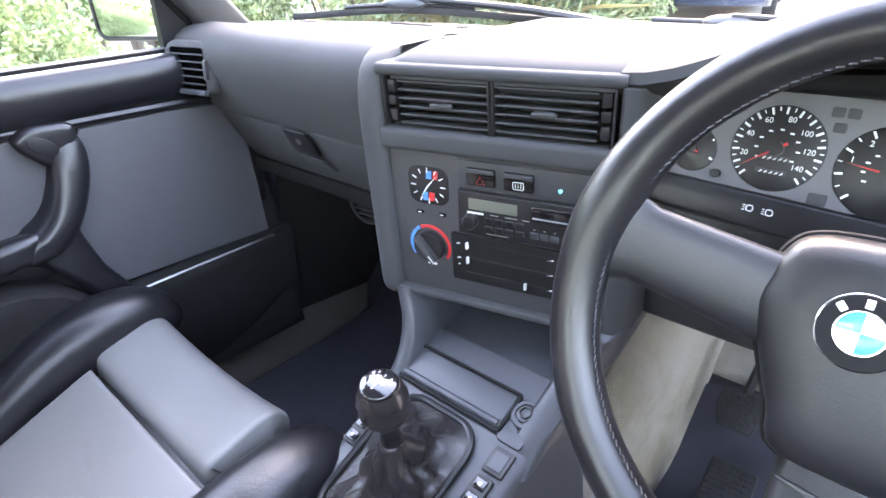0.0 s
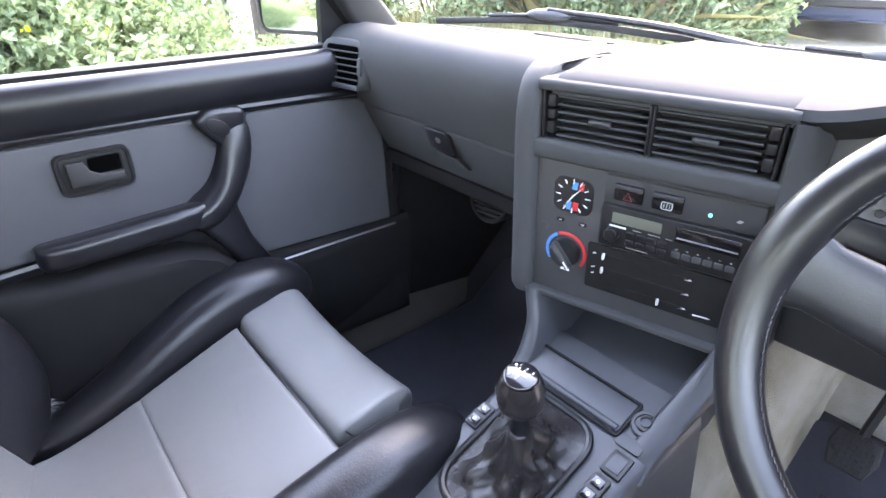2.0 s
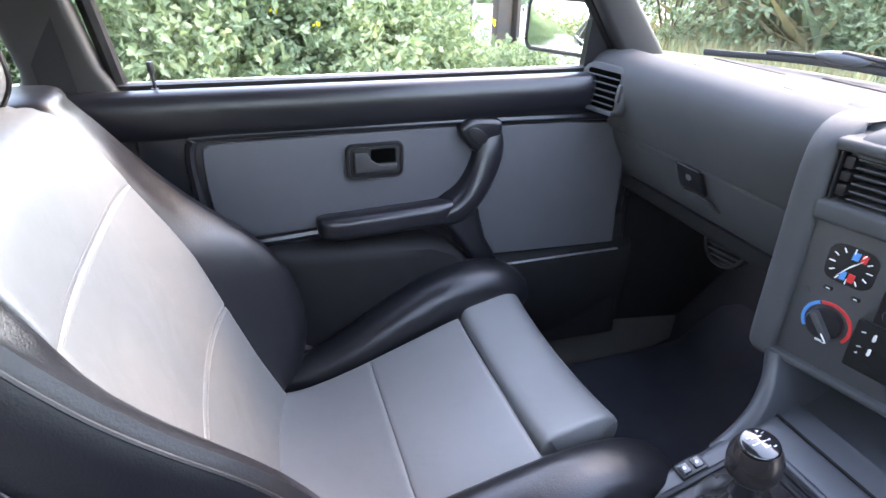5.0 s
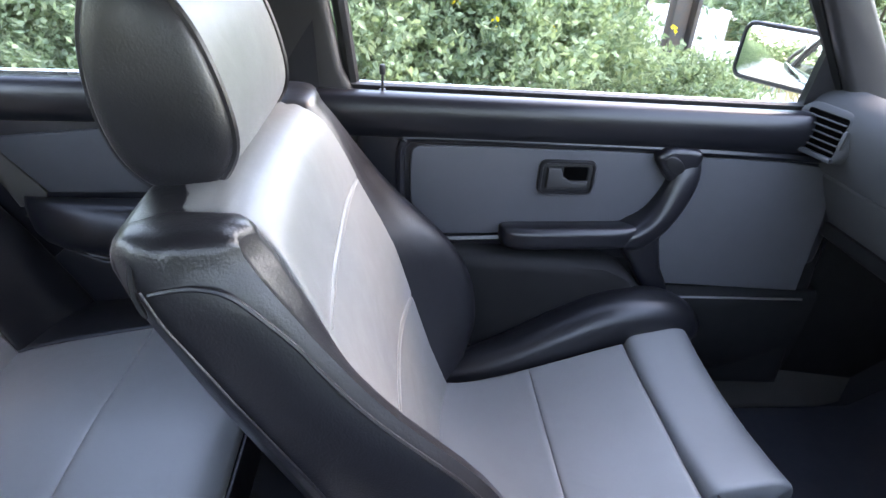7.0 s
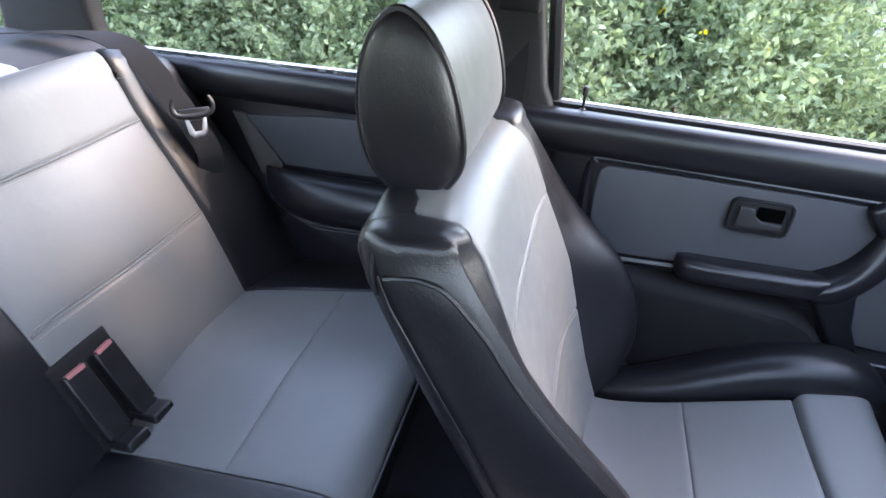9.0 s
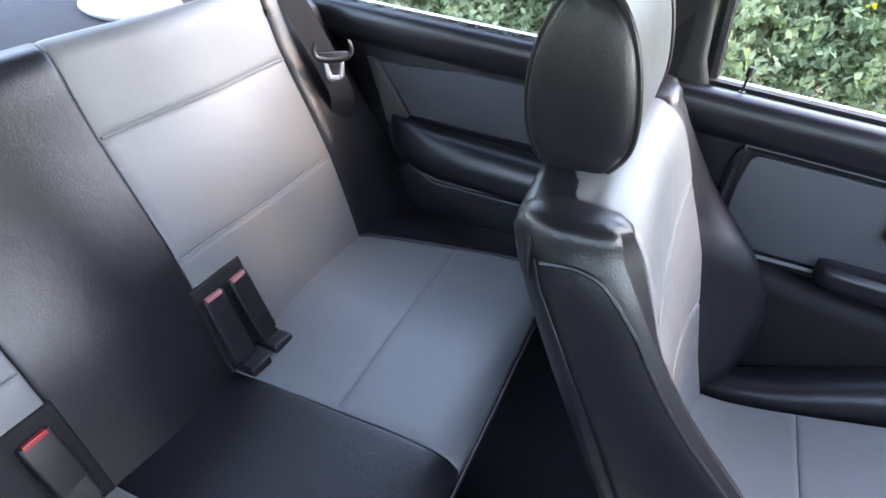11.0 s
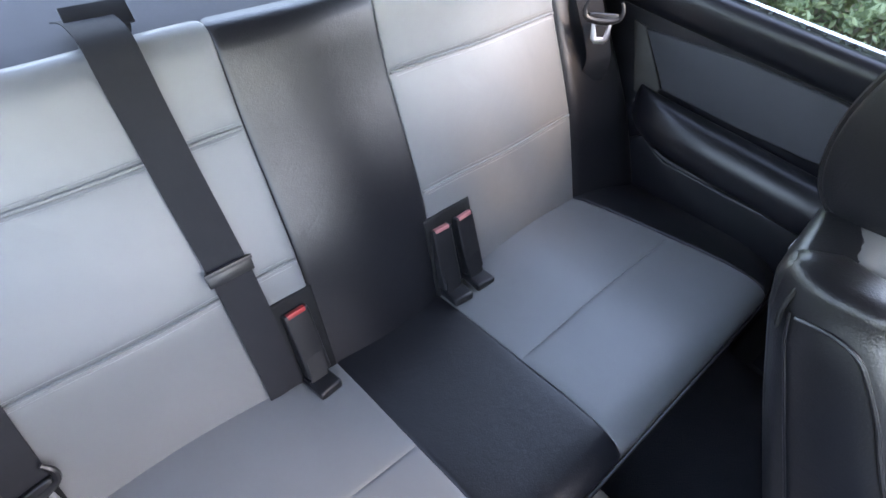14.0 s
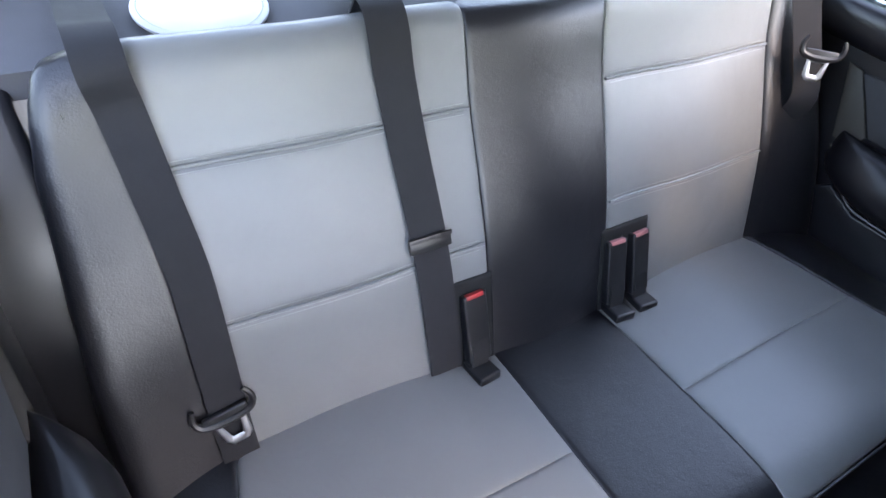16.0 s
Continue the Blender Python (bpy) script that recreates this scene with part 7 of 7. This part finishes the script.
wiper((-0.02, 1.905, 0.905), (-0.42, 1.712, 0.963), [(-0.66, 1.645, 0.940), (-0.42, 1.716, 0.952), (-0.20, 1.835, 0.930)])
wiper((0.52, 1.84, 0.905), (0.085, 1.850, 0.936), [(-0.15, 1.862, 0.926), (0.085, 1.856, 0.926), (0.33, 1.822, 0.926)])

# ---- outside: shrubs, gate, wall blocks, parked cars ----


def leaf_mesh(name, centres, axes, length, width, rng, mats):
    """Folded four-sided leaves: centres, directions and sizes as arrays, all in one mesh."""
    n = len(centres)
    side = np.cross(axes, rng.normal(size=(n, 3)))
    side /= np.linalg.norm(side, axis=1)[:, None] + 1e-9
    nor = np.cross(axes, side)
    L = length * rng.uniform(0.6, 1.35, (n, 1))
    W = width * rng.uniform(0.6, 1.3, (n, 1))
    base = centres
    tip = centres + axes * L + nor * L * rng.uniform(-0.25, 0.1, (n, 1))
    mid = centres + axes * L * 0.45
    a = mid + side * W + nor * W * 0.35
    b = mid - side * W + nor * W * 0.35
    v = np.stack([base, a, tip, b], axis=1).reshape(-1, 3)
    k = np.arange(n)[:, None] * 4
    f = np.concatenate([k + np.array([[0, 1, 2]]), k + np.array([[0, 2, 3]])], axis=1).reshape(-1, 3)
    me = bpy.data.meshes.new(name)
    me.from_pydata(v.tolist(), [], f.tolist())
    for m in mats:
        me.materials.append(m)
    if len(mats) > 1:
        idx = np.repeat(rng.integers(0, len(mats), n), 2)
        me.polygons.foreach_set("material_index", idx.astype(np.int32))
    return me


def sprigs(rng, n, centre, size, per, spread, up=0.35):
    """Leaf places and directions on twigs that stand out of a lumpy mound."""
    d = rng.normal(size=(n, 3))
    d[:, 2] = np.abs(d[:, 2]) * 0.9 - 0.15
    d /= np.linalg.norm(d, axis=1)[:, None]
    lump = 1 + 0.16 * np.sin(d[:, :1] * 5 + centre[0] * 3) * np.sin(d[:, 1:2] * 6 + centre[1]) + 0.10 * np.sin(d[:, 2:3] * 9 + centre[1] * 5)
    r = rng.uniform(0.72, 1.04, (n, 1)) * lump
    root = np.array(centre) + d * np.array(size) * r
    out = d * 0.7 + np.array((0, 0, up)) + rng.normal(size=(n, 3)) * 0.35
    out /= np.linalg.norm(out, axis=1)[:, None]
    t = np.linspace(0, 1, per)
    pos = root[:, None, :] + out[:, None, :] * (t[None, :, None] * spread) + rng.normal(size=(n, per, 3)) * spread * 0.06
    ax = out[:, None, :] * 0.5 + rng.normal(size=(n, per, 3)) * 0.75
    ax /= np.linalg.norm(ax, axis=2)[:, :, None]
    p = pos.reshape(-1, 3)
    keep = p[:, 2] > 0.01
    return p[keep], ax.reshape(-1, 3)[keep]


def bush(seed, centre, size, n, per, spread, leaf, mats, label):
    rng = np.random.default_rng(seed)
    o = thing("shrub", (centre[0], centre[1], 0), label, "shrub", "shrubs beside the car")
    p, a = sprigs(rng, n, centre, size, per, spread)
    me = leaf_mesh("leaves", p, a, leaf[0], leaf[1], rng, mats)
    place(new("leaves", me), o)
    bm = bmesh.new()
    for k in range(9):
        q = rng.uniform(0, 6.28)
        e = (centre[0] + size[0] * 0.75 * math.cos(q), centre[1] + size[1] * 0.75 * math.sin(q), centre[2] + size[2] * rng.uniform(0.1, 0.7))
        m = ((centre[0] * 1.2 + e[0]) / 2.2, (centre[1] * 1.2 + e[1]) / 2.2, e[2] * 0.55)
        add_tube(bm, spline([(centre[0] + 0.1 * math.cos(q), centre[1] + 0.1 * math.sin(q), 0), m, e], 3), [0.018 - 0.002 * i for i in range(7)], 5)
    part("stems", bm, BARK, o)
    return o


SH = ["dense green shrub with small pale-backed leaves", "leafy green shrub with yellowing shoots"]
k = 0
for y, x, sx, sy, h, nn in ((2.50, -3.30, 0.42, 0.40, 0.36, 420), (1.18, -3.1, 0.82, 0.72, 1.12, 1500), (0.35, -3.0, 0.9, 0.95, 1.2, 1700), (-0.8, -3.0, 0.9, 0.95, 1.15, 1700), (-1.95, -3.0, 0.9, 1.0, 1.05, 1500),
                            (-3.2, -2.9, 1.0, 1.1, 1.0, 1400), (-4.6, -2.8, 1.1, 1.2, 1.0, 1200), (-6.2, -2.6, 1.2, 1.3, 1.1, 900)):
    bush(10 + k, (x, y, h * 0.42), (sx, sy, h * 0.62), int(nn * 1.35), 17, 0.22, (0.040, 0.0115), [LEAF_A, LEAF_B], SH[k % 2])
    k += 1
for y, x, sx, sy, h, nn in ((3.9, -6.6, 1.3, 1.2, 1.9, 900), (0.1, -4.8, 1.1, 1.35, 2.2, 1100), (-1.2, -4.6, 1.2, 1.5, 2.2, 1100), (-3.6, -4.5, 1.3, 1.6, 2.2, 1000), (-6.5, -4.4, 1.5, 1.8, 2.3, 800),
                            (7.3, -3.55, 1.1, 1.2, 2.1, 2600), (6.2, -6.4, 1.6, 1.4, 2.2, 900), (8.0, -5.4, 1.5, 1.4, 2.3, 900), (9.6, -5.2, 1.3, 1.3, 2.4, 900), (12.6, -5.4, 1.3, 1.2, 2.6, 800)):
    bush(40 + k, (x, y, h * 0.14), (sx, sy, h * 0.86), int(nn * 1.3), 12, 0.26, (0.085, 0.022), [LEAF_A, LEAF_B], SH[k % 2])
    k += 1
# low growth and dry grass at the foot of the shrubs
rng = np.random.default_rng(5)
n = 9000
p = np.stack([rng.uniform(-3.0, -1.9, n) + rng.normal(size=n) * 0.1, rng.uniform(-7, 2.2, n), np.abs(rng.normal(size=n)) * 0.12], axis=1)
a = rng.normal(size=(n, 3)) * 0.6 + np.array((0.15, 0, 0.8))
a /= np.linalg.norm(a, axis=1)[:, None]
tagged(new("ground_weeds", leaf_mesh("ground_weeds", p, a, 0.07, 0.014, rng, [LEAF_A, LEAF_B])), "low green weeds at the foot of the shrubs", "weeds", kind="stuff")
n = 9000
p = np.stack([rng.uniform(-6.6, -2.9, n) + rng.normal(size=n) * 0.25, rng.uniform(4.0, 7.2, n) + rng.normal(size=n) * 0.3, rng.uniform(0, 0.05, n)], axis=1)
a = rng.normal(size=(n, 3)) * 0.35 + np.array((0, 0, 1.0))
a /= np.linalg.norm(a, axis=1)[:, None]
tagged(new("dry_grass", leaf_mesh("dry_grass", p, a, 0.27, 0.006, rng, [DRY, DRY, LEAF_B])), "patch of tall dry straw-coloured grass", "grass", kind="stuff")
n = 7000
p = np.stack([rng.uniform(-5.6, -3.2, n) + rng.normal(size=n) * 0.25, rng.uniform(6.4, 8.0, n), rng.uniform(0, 0.5, n)], axis=1)
a = rng.normal(size=(n, 3)) * 0.5 + np.array((0.2, 0, 1.0))
a /= np.linalg.norm(a, axis=1)[:, None]
tagged(new("dry_straw", leaf_mesh("dry_straw", p, a, 0.9, 0.008, rng, [DRY, DRY, DRY, LEAF_B])), "bank of tall bleached dry straw stalks", "grass", kind="stuff")
# a few yellow flowers
n = 16
p = np.stack([rng.uniform(-2.5, -2.2, n), rng.uniform(0.6, 2.8, n), rng.uniform(0.25, 1.0, n)], axis=1)
p = np.repeat(p, 6, axis=0) + rng.normal(size=(n * 6, 3)) * 0.008
a = rng.normal(size=(n * 6, 3))
a /= np.linalg.norm(a, axis=1)[:, None]
tagged(new("yellow_flowers", leaf_mesh("yellow_flowers", p, a, 0.022, 0.008, rng, [foliage("yellow_petal", (0.75, 0.55, 0.02), (0.65, 0.48, 0.02))])), "scattered small yellow flowers among the shrubs", "flowers", kind="stuff")
# woods that close the view all round
rng = np.random.default_rng(9)
n = 30000
q = rng.uniform(0, 2 * math.pi, n)
r = rng.uniform(17, 21, n) + 1.2 * np.sin(q * 9)
h = np.abs(rng.normal(size=n)) ** 0.8 * 2.6 * (1 + 0.35 * np.sin(q * 14) * np.sin(q * 5))
h = np.where((np.cos(q - 1.25) > 0.90), h * 0.35, h)
p = np.stack([r * np.cos(q), r * np.sin(q), h], axis=1)
a = rng.normal(size=(n, 3))
a /= np.linalg.norm(a, axis=1)[:, None]
tagged(new("far_hedgerow", leaf_mesh("far_hedgerow", p, a, 0.55, 0.20, rng, [LEAF_A, LEAF_B])), "distant green hedgerow around the yard", "hedgerow", kind="stuff")

# gate post and bars
gate = thing("metal_gate", (-4.1, 2.75, 0), "dark rusty metal gate with upright bars", "gate")
part("post", box(-4.16, -4.04, 2.66, 2.78, 0, 2.2, 0.008), RUSTY, gate)
part("post_flange", box(-4.10, -3.99, 2.80, 2.83, 0, 2.2, 0.004), RUSTY, gate)
for i in range(4):
    part("bar", tube([(-4.2 - 0.03 * i, 2.50 - 0.14 * i, 0.1), (-4.2 - 0.03 * i, 2.50 - 0.14 * i, 2.0)], 0.011, 8), RUSTY, gate)
for z in (0.25, 1.85):
    part("rail", box(-4.40, -4.16, 1.95, 2.70, z - 0.02, z + 0.02, 0.003), RUSTY, gate)
for i, (x0, x1, y0, y1, h) in enumerate(((-5.6, -5.2, 3.0, 3.75, 0.62), (-4.9, -4.5, 3.05, 4.1, 0.40), (-4.3, -3.6, 3.3, 4.4, 0.10))):
    tagged(part("concrete_block", box(x0, x1, y0, y1, 0, h, 0.02, 2), CONCRETE), ("low white painted concrete block beyond the gate", "long white concrete block beside the gate", "pale broken concrete slab on the ground")[i], "block")


def parked_car(loc, turn, paint, label):
    """A parked saloon: length along local y, its tail towards -y."""
    o = thing("parked_car", loc, label, "car", "parked cars")
    m = Matrix.Translation(loc) @ Euler((0, 0, radians(turn))).to_matrix().to_4x4()
    rows = [(-2.15, 0.62, 0.36, 0.78), (-2.05, 0.76, 0.26, 0.93), (-1.4, 0.82, 0.22, 0.97), (0, 0.84, 0.22, 0.95), (1.2, 0.82, 0.22, 0.90), (1.95, 0.76, 0.26, 0.80), (2.15, 0.62, 0.36, 0.66)]
    part("body", add_loft(bmesh.new(), [[m @ Vector(v) for v in ((-w, y, z0), (-w * 1.02, y, (z0 + z1) / 2), (-w * 0.95, y, z1 - 0.05), (-w * 0.8, y, z1), (w * 0.8, y, z1), (w * 0.95, y, z1 - 0.05), (w * 1.02, y, (z0 + z1) / 2), (w, y, z0))] for y, w, z0, z1 in rows]), paint, o, sharp=55)
    cab = [(-1.35, 0.70, 0.95), (-0.85, 0.58, 1.36), (-0.2, 0.57, 1.41), (0.35, 0.58, 1.36), (1.0, 0.68, 0.92)]
    part("roof", add_loft(bmesh.new(), [[m @ Vector(v) for v in ((-0.74, y, 0.90), (-w, y, z - 0.03), (-w * 0.8, y, z), (w * 0.8, y, z), (w, y, z - 0.03), (0.74, y, 0.90))] for y, w, z in cab]), paint, o, sharp=50)
    dark = GLOSS_BLACK
    part("rear_screen", add_loft(bmesh.new(), [[m @ Vector(v) for v in ((-0.60, -1.33, 0.99), (0.60, -1.33, 0.99), (0.50, -0.93, 1.33), (-0.50, -0.93, 1.33))], [m @ Vector(v) for v in ((-0.60, -1.35, 1.0), (0.60, -1.35, 1.0), (0.50, -0.95, 1.345), (-0.50, -0.95, 1.345))]]), dark, o)
    for s in (-1, 1):
        part("side_glass", add_loft(bmesh.new(), [[m @ Vector(v) for v in ((s * 0.745, -1.0, 0.97), (s * 0.745, 0.75, 0.97), (s * 0.60, 0.33, 1.32), (s * 0.60, -0.75, 1.32))], [m @ Vector(v) for v in ((s * 0.76, -1.0, 0.97), (s * 0.76, 0.75, 0.97), (s * 0.615, 0.33, 1.32), (s * 0.615, -0.75, 1.32))]]), dark, o)
        part("tail_light", box(s * 0.66 - 0.13, s * 0.66 + 0.13, -2.13, -2.04, 0.66, 0.80, 0.015, 2, m), RED, o, "red tail light")
        for y in (-1.35, 1.30):
            wm = m @ Matrix.Translation((s * 0.80, y, 0.30)) @ Euler((0, radians(90 * s), 0)).to_matrix().to_4x4()
            w = part("wheel", lathe([(0.16, -0.10), (0.29, -0.10), (0.30, -0.06), (0.30, 0.03), (0.28, 0.05), (0.19, 0.05)], wm, 24), RUBBER, o)
            part("rim", lathe([(0.19, 0.03), (0.18, 0.045), (0.05, 0.03), (0.001, 0.035)], wm, 24), STEEL, w)
    part("bumper", box(-0.80, 0.80, -2.24, -2.06, 0.42, 0.56, 0.03, 3, m), BLACK_PLASTIC, o)
    part("bumper_strip", box(-0.78, 0.78, -2.25, -2.22, 0.51, 0.535, 0.006, 2, m), CHROME, o)
    part("plate", box(-0.26, 0.26, -2.150, -2.135, 0.60, 0.71, 0.004, 1, m), WHITE_MARK, o)
    return o


parked_car((-2.75, 10.7, 0), 12, material("dark_blue_paint", (0.015, 0.03, 0.07), 0.2, coat=0.7), "dark blue saloon car parked ahead by the hedge")
# made-up second car; its white stands in for the glare ahead
parked_car((0.2, 12.6, 0), 10, material("white_paint", (0.75, 0.75, 0.74), 0.25, coat=0.6), "white saloon car added ahead, standing in for blown-out white glare")
